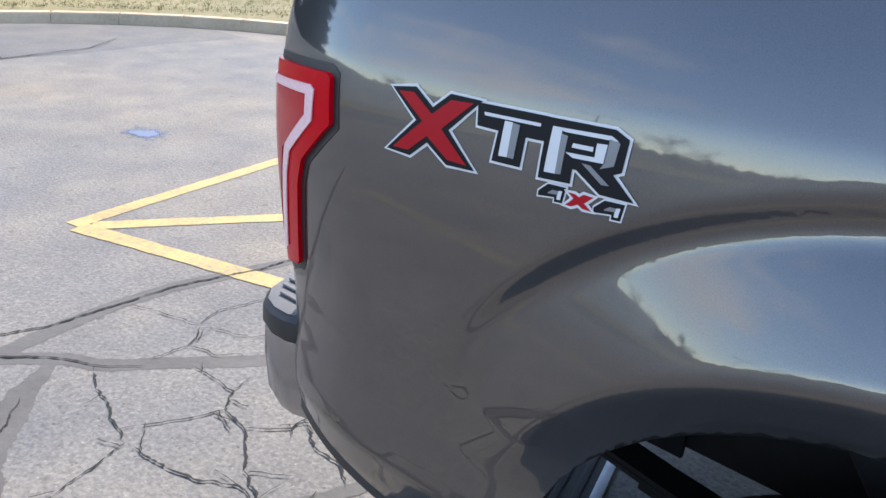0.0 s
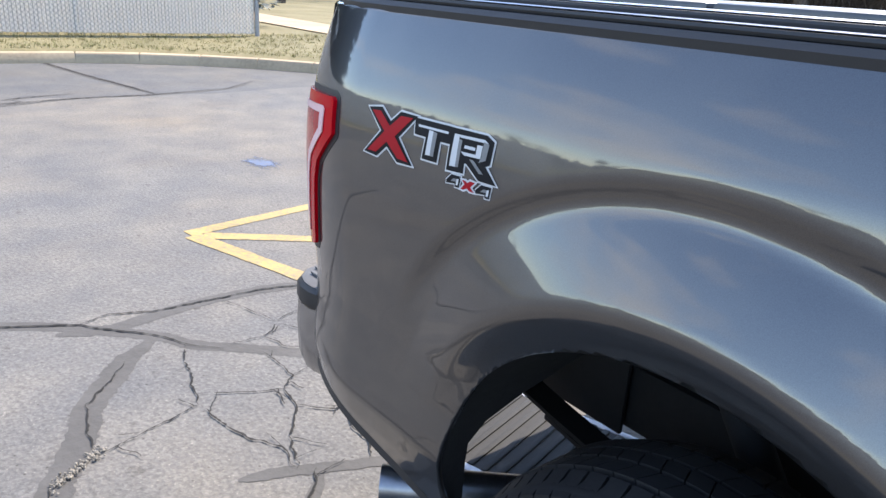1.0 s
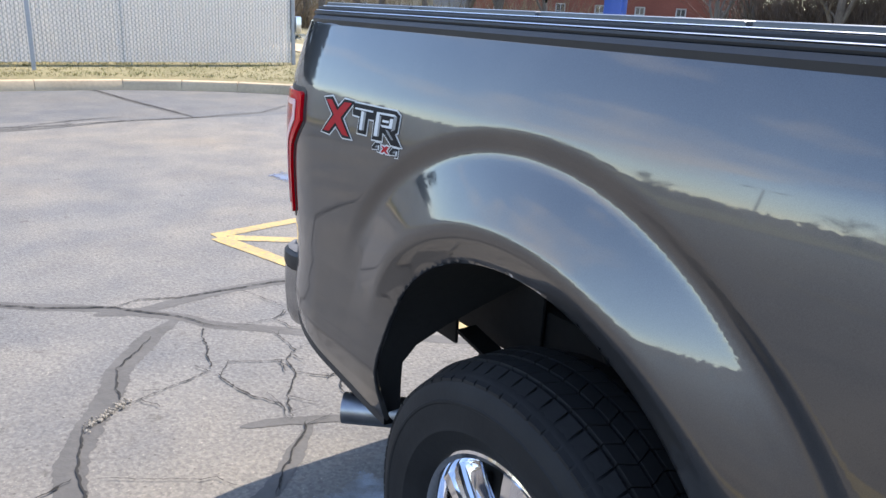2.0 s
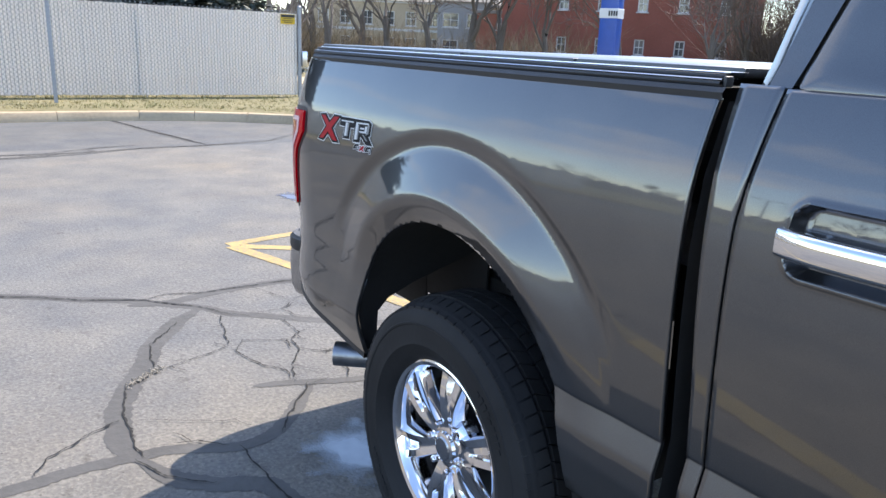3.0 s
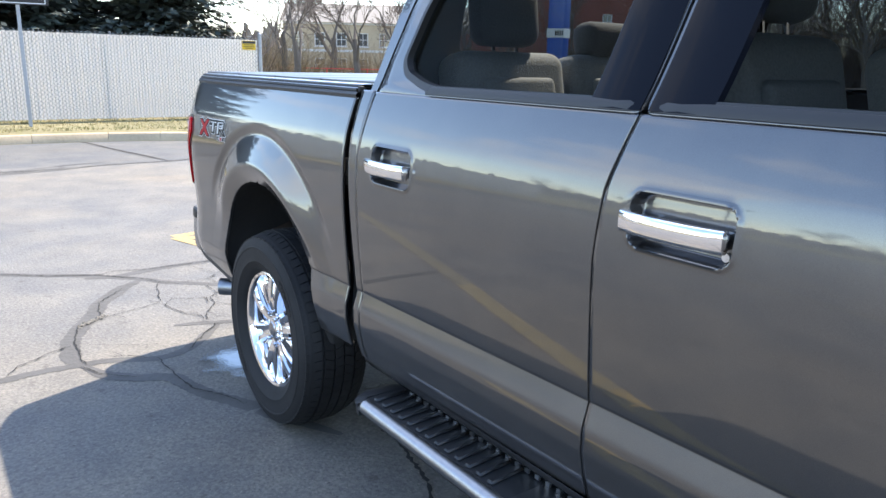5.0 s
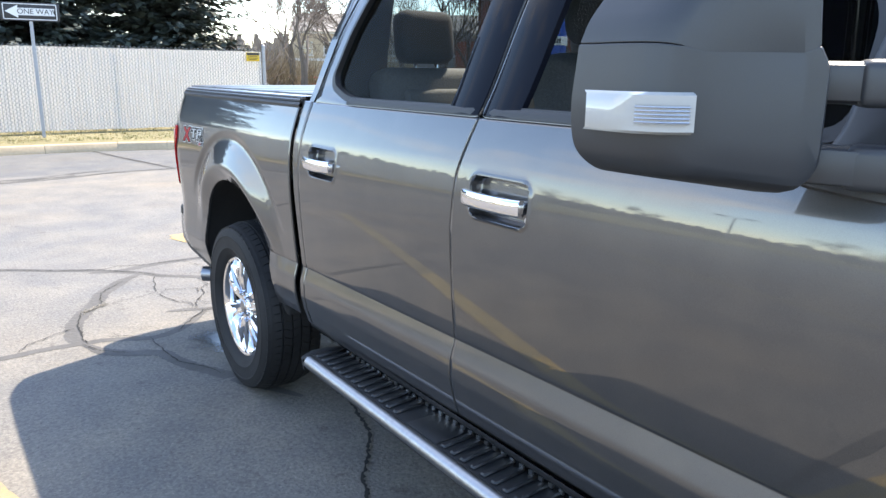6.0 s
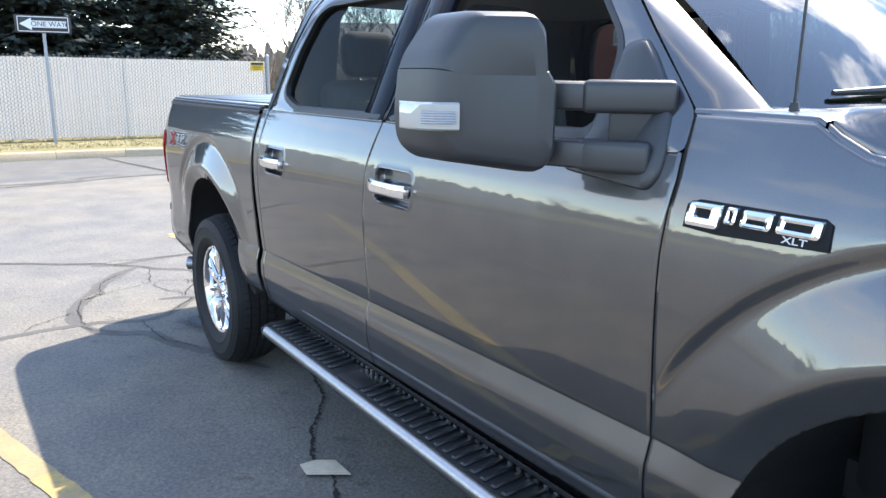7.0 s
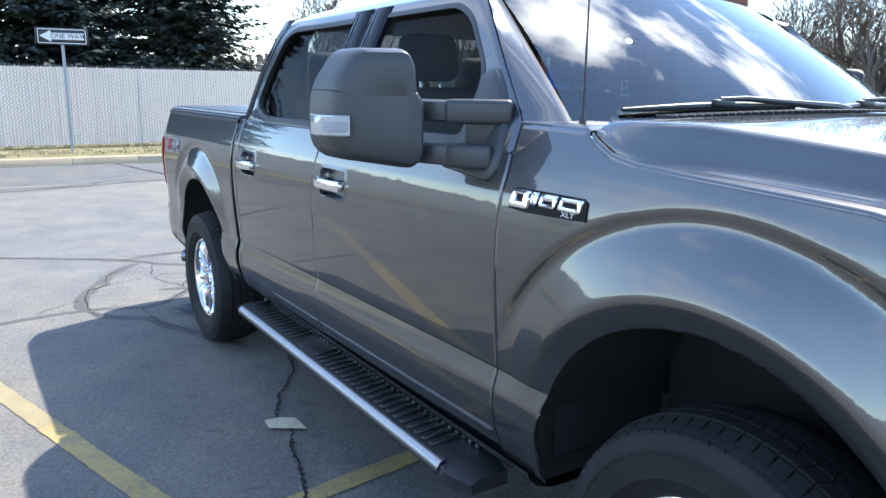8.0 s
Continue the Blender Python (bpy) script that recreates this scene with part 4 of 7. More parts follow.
def rounded(poly, r, n=5):
    """Polygon with rounded corners."""
    out = []
    m = len(poly)
    rs = r if isinstance(r, (list, tuple)) else [r] * m
    for i in range(m):
        p, a, b = Vector(poly[i]), Vector(poly[i - 1]), Vector(poly[(i + 1) % m])
        da, db = (a - p), (b - p)
        q = min(rs[i], da.length * 0.45, db.length * 0.45)
        s, e = p + da.normalized() * q, p + db.normalized() * q
        for k in range(n + 1):
            t = k / n
            out.append(tuple((1 - t) ** 2 * s + 2 * t * (1 - t) * p + t * t * e))
    return out


def upper_width(x, z):
    """Half width of the cab above the belt, flush with the doors at the belt."""
    k = float(1 - ss(1.40, 1.52, z))
    return float(half_width(1.5 + (x - 1.5) * k, z))


def ring_panel(name, parent, outer, inner, side, material, inset=0.0, depth=0.03):
    """A frame between two outlines on the flank's surface."""
    c = (sum(p[0] for p in inner) / len(inner), sum(p[1] for p in inner) / len(inner))
    an = sorted({round(math.atan2(p[1] - c[1], p[0] - c[0]), 5) for p in list(outer) + list(inner)} | {round(-math.pi + k * math.pi / 40, 5) for k in range(80)})
    o, i = outline_hits(outer, c, an), outline_hits(inner, c, an)
    bm = bmesh.new()

    def y(p, dd=0.0):
        return side * (upper_width(p[0], p[1]) - inset - dd)

    rows = []
    for po, pi in zip(o, i):
        foot = po[1] < BELT + 0.003
        rows.append([(po[0], y(po, depth), po[1]), (po[0], y(po, 0.0 if foot else 0.004), po[1]), (po[0] + (pi[0] - po[0]) * 0.12, y(po), po[1] + (pi[1] - po[1]) * 0.12), ((po[0] + pi[0]) / 2, y(((po[0] + pi[0]) / 2, (po[1] + pi[1]) / 2)), (po[1] + pi[1]) / 2), (pi[0], y(pi), pi[1]), (pi[0], y(pi, depth), pi[1])])
    rows.append(rows[0])
    sheet(bm, rows)
    bmesh.ops.remove_doubles(bm, verts=bm.verts, dist=1e-6)
    return part(name, bm, material, parent, sharp=50)


def pane(name, parent, poly, side, material, inset):
    bm = bmesh.new()
    c = (sum(p[0] for p in poly) / len(poly), sum(p[1] for p in poly) / len(poly))
    rows = []
    for p in poly + [poly[0]]:
        rows.append([(c[0] + (p[0] - c[0]) * t, side * (upper_width(c[0] + (p[0] - c[0]) * t, c[1] + (p[1] - c[1]) * t) - inset), c[1] + (p[1] - c[1]) * t) for t in (0.02, 0.35, 0.7, 1.0)])
    sheet(bm, rows)
    bmesh.ops.remove_doubles(bm, verts=bm.verts, dist=1e-6)
    bmesh.ops.holes_fill(bm, edges=[e for e in bm.edges if e.is_boundary and all(abs(v.co.x - c[0]) < 0.05 for v in e.verts)])
    ob = part(name, bm, material, parent)
    ob.visible_shadow = False
    return ob


R_OUT = [(0.80, BELT), (1.795, BELT), (1.865, 1.862), (1.06, 1.862), (0.95, 1.82), (0.865, 1.65)]
R_WIN = [(0.898, 1.485), (0.925, 1.447), (1.05, 1.408), (1.783, 1.408), (1.852, 1.828), (1.10, 1.828), (1.015, 1.795), (0.938, 1.64)]
F_OUT = [(1.80, BELT), (2.974, BELT), (2.964, 1.472), (2.60, 1.835), (2.5, 1.862), (1.87, 1.862)]
F_WIN = [(1.812, 1.408), (2.735, 1.408), (2.735, 1.615), (2.575, 1.782), (2.47, 1.828), (1.882, 1.828)]
for side in (-1, 1):
    tag = "" if side < 0 else ".001"
    rd, fd = PARTS["rear_door" + tag], PARTS["front_door" + tag]
    for dr, outer, win, rr in ((rd, R_OUT, R_WIN, 0.06), (fd, F_OUT, F_WIN, 0.05)):
        inner = rounded(win, rr)
        ring_panel("window_frame", dr, rounded(outer, 0.02, 3), inner, side, PAINT)
        wide = [(p[0], p[1]) for p in inner]
        c = (sum(p[0] for p in wide) / len(wide), sum(p[1] for p in wide) / len(wide))
        small = [(c[0] + (p[0] - c[0]) * 0.955, c[1] + (p[1] - c[1]) * 0.92) for p in wide]
        ring_panel("window_seal", dr, [(c[0] + (p[0] - c[0]) * 1.012, c[1] + (p[1] - c[1]) * 1.02) for p in wide], small, side, SEAL, inset=-0.003, depth=0.03)
        gl = [(c[0] + (p[0] - c[0]) * 0.99, c[1] + (p[1] - c[1]) * 0.98) for p in wide]
        pane("window_pane", dr, gl, side, GLASS, 0.018)
    # pillar strips: rear quarter bar and centre pillar blackout
    for (xa, za), (xb, zb), w, own in (((1.722, 1.403), (1.790, 1.855), 0.068, rd), ((1.878, 1.403), (1.946, 1.855), 0.068, fd)):
        bm = bmesh.new()
        rows = [[(xa + (xb - xa) * t + q * w, side * (upper_width(xa + (xb - xa) * t + q * w, za + (zb - za) * t) + 0.004 - d), za + (zb - za) * t) for q, d in ((-1, 0.02), (-1, 0.001), (-0.96, 0), (0, -0.001), (0.96, 0), (1, 0.001), (1, 0.02))] for t in np.linspace(0, 1, 8)]
        sheet(bm, rows)
        part("pillar_trim", bm, GLOSSB, own)
    # rubber strip along the foot of each window
    for xa, xb, own in ((1.05, 1.792, rd), (1.808, 2.72, fd)):
        bm = bmesh.new()
        rows = []
        for x in np.linspace(xa, xb, 24):
            e = min(1.0, (x - xa) / 0.03, (xb - x) / 0.03)
            rows.append([(x, side * (upper_width(x, z) + l), z) for z, l in ((1.399, 0.0), (1.401, 0.004 * e), (1.414, 0.0065 * e), (1.422, 0.004 * e), (1.424, -0.012))])
        sheet(bm, rows)
        part("belt_seal", bm, SEAL, own)
    # C pillar: from the rear door's frame round to the cab's back
    bm = bmesh.new()
    rows = []
    for t in np.linspace(0, 1, 14):
        z = 1.398 + t * (1.875 - 1.398)
        xd = float(np.interp(z, [1.39, 1.397, 1.65, 1.82, 1.862, 1.88], [0.790, 0.797, 0.862, 0.947, 1.055, 1.07]))
        xb = float(np.interp(z, [1.398, 1.6, 1.8, 1.88], [0.712, 0.735, 0.79, 0.845]))
        w = upper_width(0.76, z)
        rows.append([(xd, side * w, z), (xd * 0.55 + xb * 0.45, side * (w - 0.001), z), (xb + 0.06, side * (w - 0.008), z), (xb + 0.02, side * (w - 0.025), z), (xb, side * (w - 0.06), z), (xb - 0.01, side * (w - 0.2), z), (xb - 0.012, side * 0.585, z)])
    sheet(bm, rows)
    part("rear_pillar", bm, PAINT, truck, sharp=60)
    bm = bmesh.new()
    sheet(bm, [[(r[1][0], r[1][1] - side * 0.04, r[1][2]), (r[3][0] + 0.05, r[3][1] - side * 0.06, r[3][2]), (r[5][0] + 0.04, r[5][1], r[5][2]), (r[6][0] + 0.03, r[6][1], r[6][2])] for r in rows])
    part("pillar_lining", bm, TRIMIN, truck)
    # A pillar
    bm = bmesh.new()
    rows = []
    for t in np.linspace(0, 1, 12):
        z = 1.475 + t * (1.87 - 1.475)
        xs = float(np.interp(z, [1.47, 1.835, 1.87], [2.972, 2.612, 2.50]))
        w = float(half_width(1.5, z))
        xf, wf = 3.09 - 0.56 * t, 0.852 - 0.157 * t
        rows.append([(xs, side * (w - 0.002), z), (xs + (xf - xs) * 0.5, side * (w * 0.75 + wf * 0.25 + 0.004), z), (xf - 0.010, side * (wf + 0.006), z + 0.001), (xf - 0.002, side * wf, z), (xf + 0.004, side * (wf - 0.012), z), (xf - 0.03, side * (wf - 0.03), z - 0.01)])
    sheet(bm, rows)
    part("windscreen_pillar", bm, PAINT, truck, sharp=60)

# roof
bm = bmesh.new()
rows = []
for x in np.linspace(0.86, 2.56, 24):
    t = (x - 0.86) / 1.7
    crown = 1.945 + 0.012 * math.sin(math.pi * t) - 0.045 * max(0, (t - 0.75) / 0.25) ** 2 - 0.03 * max(0, (0.12 - t) / 0.12) ** 2
    row = []
    for u in np.linspace(-1, 1, 25):
        e = abs(u)
        yy = u * 0.752
        zz = crown - (crown - 1.862) * (e ** 6) - 0.012 * e * e
        row.append((x, yy, zz))
    rows.append(row)
sheet(bm, rows)
part("roof", bm, PAINT, truck, sharp=60)
bm = bmesh.new()
sheet(bm, [[(x, y, 1.835) for y in np.linspace(-0.72, 0.72, 4)] for x in (0.9, 1.7, 2.5)])
part("headliner", bm, TRIMIN, truck)
bm = bmesh.new()
rows = []
for z in np.linspace(1.45, 1.87, 6):
    rows.append([(0.715 + (z - 1.45) * 0.22, y, z) for y in np.linspace(-0.62, 0.62, 6)])
sheet(bm, rows)
ob = part("rear_window", bm, GLASS, truck)
ob.visible_shadow = False
bm = bmesh.new()
rows = []
for t in np.linspace(0, 1, 10):
    z, hw = 1.472 + t * 0.408, 0.846 - t * 0.162
    row = []
    for u in np.linspace(-1, 1, 17):
        row.append((3.094 - t * 0.572 + 0.17 * (1 - u * u) - 0.03 * math.sin(math.pi * t) * -1, u * hw, z + 0.01 * (1 - u * u)))
    rows.append(row)
sheet(bm, rows)
ws = part("windscreen", bm, WGLASS, truck)
ws.visible_shadow = False

# fender ledge, hood, cowl
def ledge_w(x):
    """Width of the fender's turned-up shoulder beside the hood."""
    return 0.008 + 0.018 * float(ss(3.3, 3.75, x))


def seam_y(x):
    return float(half_width(x, min(hood_edge(x) - 0.008, 1.472))) - ledge_w(x)


def seam_z(x):
    return hood_edge(x) + 0.001


def crease_z(x):
    return float(np.interp(x, [3.2, 3.3, 3.5, 3.9, 4.3, 4.55], [1.487, 1.493, 1.494, 1.460, 1.39, 1.30]))


bm = bmesh.new()
rows = []
for x in np.concatenate([np.linspace(3.238, 3.32, 22), np.linspace(3.33, 4.52, 60)]):
    ys, zs_ = seam_y(x) - 0.004, seam_z(x) - 0.001
    zc = max(crease_z(x), zs_ + 0.006)
    h, k = zc - zs_, float(ss(3.3, 3.7, x))
    foot = 0.004 + 0.018 * k
    c = 0.3 + 0.7 * float(ss(3.3, 3.95, x))
    half = [(0.0, zc + 0.030 * c), (0.2, zc + 0.028 * c), (0.4, zc + 0.022 * c), (0.55, zc + 0.012 * c), (0.65, zc + 0.008 * c), (0.72, zc + 0.005 * c)]
    half += [(ys - foot - 0.05, zc + 0.002), (ys - foot - 0.036, zc), (ys - foot - 0.030, zc - 0.006 - 0.04 * h), (ys - foot - 0.018, zs_ + 0.6 * h), (ys - foot - 0.008, zs_ + 0.3 * h), (ys - foot, zs_ + 0.12 * h + 0.004), (ys - foot * 0.5, zs_ + 0.004), (ys - 0.002, zs_ + 0.001), (ys, zs_ - 0.003), (ys - 0.001, zs_ - 0.009)]
    drop = 0.07 * max(0, (x - 4.3) / 0.22) ** 2
    prof = [(-y, z) for y, z in half[::-1]] + half[1:]
    rows.append([(x + 0.05 * (1 - min(1, abs(y / ys)) ** 2), y, z - drop * (1 - abs(y / ys) * 0.5)) for y, z in prof])
sheet(bm, rows)
hood = part("hood", bm, PAINT, truck, sharp=60)
for side in (-1, 1):
    bm = bmesh.new()
    rows, cut = [], False
    for x in np.concatenate([np.linspace(2.969, 3.232, 20), np.linspace(3.238, 3.32, 18), np.linspace(3.34, 4.5, 44)]):
        z = hood_edge(x)
        w = float(half_width(x, min(z - 0.008, 1.472)))
        if x > 3.235 and not cut:
            sheet(bm, rows)
            rows, cut = [], True
        inner = seam_y(x) if cut else 0.80
        zi = seam_z(x) if cut else 1.485
        b = ledge_w(x)
        rows.append([(x, side * w, z - 0.0085), (x, side * (w - 0.0012), z - 0.005), (x, side * (w - 0.3 * b), z - 0.0015), (x, side * (w - 0.65 * b), z), (x, side * (inner + 0.001), zi), (x, side * inner, zi - 0.002), (x, side * (inner - 0.001), zi - 0.02)])
    sheet(bm, rows)
    part("fender_ledge", bm, PAINT, truck, sharp=60)
    bm = bmesh.new()
    sheet(bm, [[(x, side * (seam_y(x) + 0.004), seam_z(x) - 0.012), (x, side * (seam_y(x) - 0.03), seam_z(x) - 0.014)] for x in np.linspace(3.24, 4.5, 60)])
    part("hood_gutter", bm, DARK, truck)
bm = bmesh.new()
rows = []
for x, z in ((3.03, 1.474), (3.10, 1.480), (3.18, 1.481), (3.228, 1.484), (3.24, 1.46)):
    rows.append([(x + (0.16 if x < 3.15 else 0.05) * (1 - u * u), u * 0.81, z + 0.02 * (1 - u * u)) for u in np.linspace(-1, 1, 21)])
sheet(bm, rows)
cowl = part("cowl", bm, BLACKP, truck)
for k in range(46):
    u = -0.8 + k * 0.0348
    bm = bmesh.new()
    box(bm, (3.195 + 0.07 * (1 - u * u), u * 0.81, 1.491 + 0.02 * (1 - u * u)), (0.070, 0.007, 0.008), 0.002, 1)
    part("louvre", bm, BLACKP, cowl)


def glass_x(y, z):
    """Front surface of the windscreen."""
    t = (z - 1.472) / 0.408
    return 3.094 - t * 0.572 + 0.17 * (1 - (y / 0.84) ** 2)


def wiper(y0, y1, yp):
    """Flat blade lying on the low glass, its hooked arm running to a pivot in the cowl."""
    n = 14
    ys = [y0 + (y1 - y0) * k / n for k in range(n + 1)]
    pts = [(glass_x(y, 1.512 + 0.010 * k / n) + 0.028, y, 1.512 + 0.010 * k / n + 0.006 * math.sin(math.pi * k / n)) for k, y in enumerate(ys)]
    bm = bmesh.new()
    tube(bm, pts, [0.0055 + 0.0055 * math.sin(math.pi * k / n) for k in range(n + 1)], 8)
    w = part("wiper", bm, BLACKP, truck)
    m = pts[n // 2]
    bm = bmesh.new()
    box(bm, (m[0] + 0.008, m[1], m[2] + 0.008), (0.026, 0.075, 0.02), 0.006, 2)
    part("blade_clip", bm, BLACKP, w)
    bm = bmesh.new()
    px = 3.205 + 0.05 * (1 - yp * yp)
    arm = [(m[0] + 0.012, m[1] - 0.02, m[2] + 0.018), (m[0] + 0.022, m[1] + 0.08, m[2] + 0.02), (px * 0.4 + m[0] * 0.6 + 0.02, m[1] * 0.6 + yp * 0.4, 1.535), (px - 0.01, yp - 0.05, 1.520), (px, yp, 1.508)]
    tube(bm, arm, [0.006, 0.008, 0.009, 0.014, 0.017], 8)
    part("wiper_arm", bm, BLACKP, w)
    bm = bmesh.new()
    tube(bm, [(px, yp, 1.478), (px, yp, 1.515)], [0.022, 0.017], 10)
    part("pivot_cap", bm, BLACKP, w)
    bm = bmesh.new()
    tube(bm, [(p[0] - 0.008, p[1], p[2] - 0.014) for p in pts], 0.0045, 5)
    part("wiper_rubber", bm, SEAL, w)


wiper(-0.70, -0.10, 0.12)
wiper(-0.02, 0.58, 0.70)

an = bmesh.new()
tube(an, [(3.135, -0.852, 1.47), (3.135, -0.852, 1.497)], [0.012, 0.007], 10)
base = part("antenna", an, BLACKP, truck)
an = bmesh.new()
tube(an, [(3.135, -0.852, 1.49), (3.135, -0.851, 2.25)], [0.0030, 0.0018], 6)
part("mast", an, BLACKP, base)

# ---------- surface patches, lamps, lettering ----------
def on_side(x, z, lift, side=-1):
    return (x, side * (float(half_width(x, z)) + lift), z)


def patch(name, poly, lift, material, parent, thick=0.0, cuts=2, label="", side=-1):
    """A thin shape that follows the flank."""
    bm = bmesh.new()
    f = bm.faces.new([bm.verts.new((p[0], 0, p[1])) for p in poly])
    f.normal_update()
    bmesh.ops.triangulate(bm, faces=[f])
    for _ in range(cuts):
        es = [e for e in bm.edges if e.calc_length() > 0.012]
        if es:
            bmesh.ops.subdivide_edges(bm, edges=es, cuts=1)
            bmesh.ops.triangulate(bm, faces=[q for q in bm.faces if len(q.verts) > 3])
    if thick:
        r = bmesh.ops.extrude_face_region(bm, geom=list(bm.faces))
        up = {v for v in r["geom"] if isinstance(v, bmesh.types.BMVert)}
    else:
        up = set(bm.verts)
    for v in bm.verts:
        v.co = Vector(on_side(v.co.x, v.co.z, lift if v in up else lift - thick, side))
    ob = part(name, bm, material, parent, label, sharp=50)
    return ob


def grow(poly, d):
    """Polygon moved outwards by d with mitred corners."""
    n = len(poly)
    area = sum(poly[i][0] * poly[(i + 1) % n][1] - poly[(i + 1) % n][0] * poly[i][1] for i in range(n))
    s = 1 if area > 0 else -1
    out = []
    for i in range(n):
        a, b, c = Vector(poly[i - 1]), Vector(poly[i]), Vector(poly[(i + 1) % n])
        e1, e2 = (b - a).normalized(), (c - b).normalized()
        n1, n2 = Vector((e1.y, -e1.x)) * s, Vector((e2.y, -e2.x)) * s
        m = (n1 + n2)
        k = min(1.9, 1.0 / max(0.25, m.normalized().dot(n1)))
        out.append(tuple(b + m.normalized() * d * k))
    return out


BED = PARTS["bed_side"]
BED_L = PARTS["bed_side.001"]
for side, bed in ((-1, BED), (1, BED_L)):
    lamp_out = [(-1.0395, 1.206), (-0.97, 1.209), (-0.822, 1.215), (-0.812, 1.210), (-0.806, 1.149), (-0.886, 1.080), (-0.903, 1.04), (-0.926, 0.897), (-0.934, 0.888), (-1.0395, 0.858)]
    lamp = patch("tail_lamp", grow(lamp_out, 0.012)[:], 0.001, BLACKP, bed, 0.004, 4, "red tail lamp with pale C-shaped strip", side)
    patch("lens", lamp_out, 0.009, REDL, lamp, 0.009, 4, "glossy red lens", side)
    patch("lens_core", [(-1.039, 1.170), (-0.965, 1.172), (-0.874, 1.177), (-0.874, 1.148), (-0.960, 1.080), (-0.985, 0.99), (-0.999, 0.918), (-1.039, 0.902)], 0.0105, REDD, lamp, 0.002, 4, "deep red inner lens", side)
    strip = [(-1.039, 1.183), (-0.965, 1.187), (-0.858, 1.194), (-0.847, 1.189), (-0.849, 1.145), (-0.927, 1.081), (-0.943, 1.04), (-0.970, 0.906), (-1.039, 0.880), (-1.039, 0.899), (-0.987, 0.916), (-0.962, 1.04), (-0.946, 1.088), (-0.870, 1.150), (-0.870, 1.179), (-0.964, 1.174), (-1.039, 1.170)]
    patch("light_strip", strip, 0.012, CLEARL, lamp, 0.002, 4, "pale frosted light strip", side)
    bm = bmesh.new()
    rows = []
    for z in np.linspace(0.858, 1.206, 14):
        w = float(half_width(-1.0395, z)) + 0.008
        rows.append([(-1.0395, side * w, z), (-1.047, side * (w - 0.012), z), (-1.05, side * (w - 0.05), z), (-1.05, side * (w - 0.12), z)])
    sheet(bm, rows)
    part("rear_lens", bm, REDL, lamp)

# letter decal
X_ = [(-0.683, 1.215), (-0.657, 1.217), (-0.624, 1.197), (-0.597, 1.218), (-0.563, 1.220), (-0.606, 1.183), (-0.562, 1.149), (-0.592, 1.149), (-0.628, 1.170), (-0.657, 1.147), (-0.684, 1.146), (-0.638, 1.186)]
T_ = [(-0.551, 1.217), (-0.466, 1.219), (-0.466, 1.204), (-0.491, 1.203), (-0.493, 1.170), (-0.521, 1.169), (-0.517, 1.203), (-0.549, 1.203)]
R_ = [(-0.456, 1.219), (-0.383, 1.221), (-0.371, 1.216), (-0.372, 1.191), (-0.386, 1.184), (-0.358, 1.165), (-0.385, 1.166), (-0.416, 1.184), (-0.428, 1.184), (-0.428, 1.168), (-0.457, 1.166)]
decal = patch("letter_decal", grow(X_, 0.0098), 0.0008, WHITE, BED, 0, 2, "red, white and black letter decal")
patch("white_outline", grow(T_, 0.0085), 0.0010, WHITE, decal)
patch("white_outline", grow(R_, 0.0085), 0.0012, WHITE, decal)
for k, poly in enumerate((X_, T_, R_)):
    patch("black_outline", grow(poly, 0.0066 if k == 0 else 0.0056), 0.0016 + 0.0002 * k, BLACKV, decal)
patch("letter_x", X_, 0.0024, REDV, decal)
patch("letter_t", [(-0.546, 1.214), (-0.469, 1.216), (-0.469, 1.2125), (-0.545, 1.2105)], 0.0024, WHITE, decal)
patch("letter_t", [(-0.516, 1.210), (-0.505, 1.210), (-0.506, 1.172), (-0.518, 1.171)], 0.0026, WHITE, decal)
patch("letter_t", [(-0.505, 1.210), (-0.495, 1.209), (-0.497, 1.172), (-0.506, 1.172)], 0.0028, GREYV, decal)
patch("letter_r", [(-0.454, 1.2165), (-0.442, 1.217), (-0.442, 1.169), (-0.456, 1.168)], 0.0024, WHITE, decal)
patch("letter_r", [(-0.4415, 1.211), (-0.434, 1.210), (-0.435, 1.170), (-0.442, 1.169)], 0.0026, GREYV, decal)
patch("letter_r", [(-0.452, 1.2165), (-0.385, 1.220), (-0.376, 1.216), (-0.438, 1.2135)], 0.0028, WHITE, decal)
patch("letter_r", [(-0.386, 1.217), (-0.374, 1.215), (-0.376, 1.192), (-0.391, 1.186), (-0.387, 1.193)], 0.0030, GREYV, decal)
patch("letter_r", [(-0.399, 1.210), (-0.387, 1.211), (-0.388, 1.192), (-0.424, 1.190), (-0.433, 1.194), (-0.399, 1.196)], 0.0032, WHITE, decal)
patch("letter_r", [(-0.426, 1.2045), (-0.402, 1.2055), (-0.402, 1.201), (-0.427, 1.200)], 0.0032, WHITE, decal)
patch("letter_r", [(-0.412, 1.187), (-0.402, 1.187), (-0.377, 1.172), (-0.386, 1.171)], 0.0030, GREYV, decal)


def side_text(name, body, x, z, size, material, parent, lift, stretch=1.0):
    """Flat built-in lettering laid on the flank."""
    cu = bpy.data.curves.new(name, "FONT")
    cu.body, cu.size, cu.align_x, cu.align_y, cu.offset = body, size, "CENTER", "CENTER", size * 0.012
    tmp = bpy.data.objects.new(name, cu)
    scene.collection.objects.link(tmp)
    me = bpy.data.meshes.new_from_object(tmp.evaluated_get(bpy.context.evaluated_depsgraph_get()))
    bpy.data.objects.remove(tmp)
    for v in me.vertices:
        v.co = Vector(on_side(x + v.co.x * stretch, z + v.co.y, lift))
    me.materials.clear()
    me.materials.append(material)
    ob = new(name, me)
    ob.parent = parent
    return ob


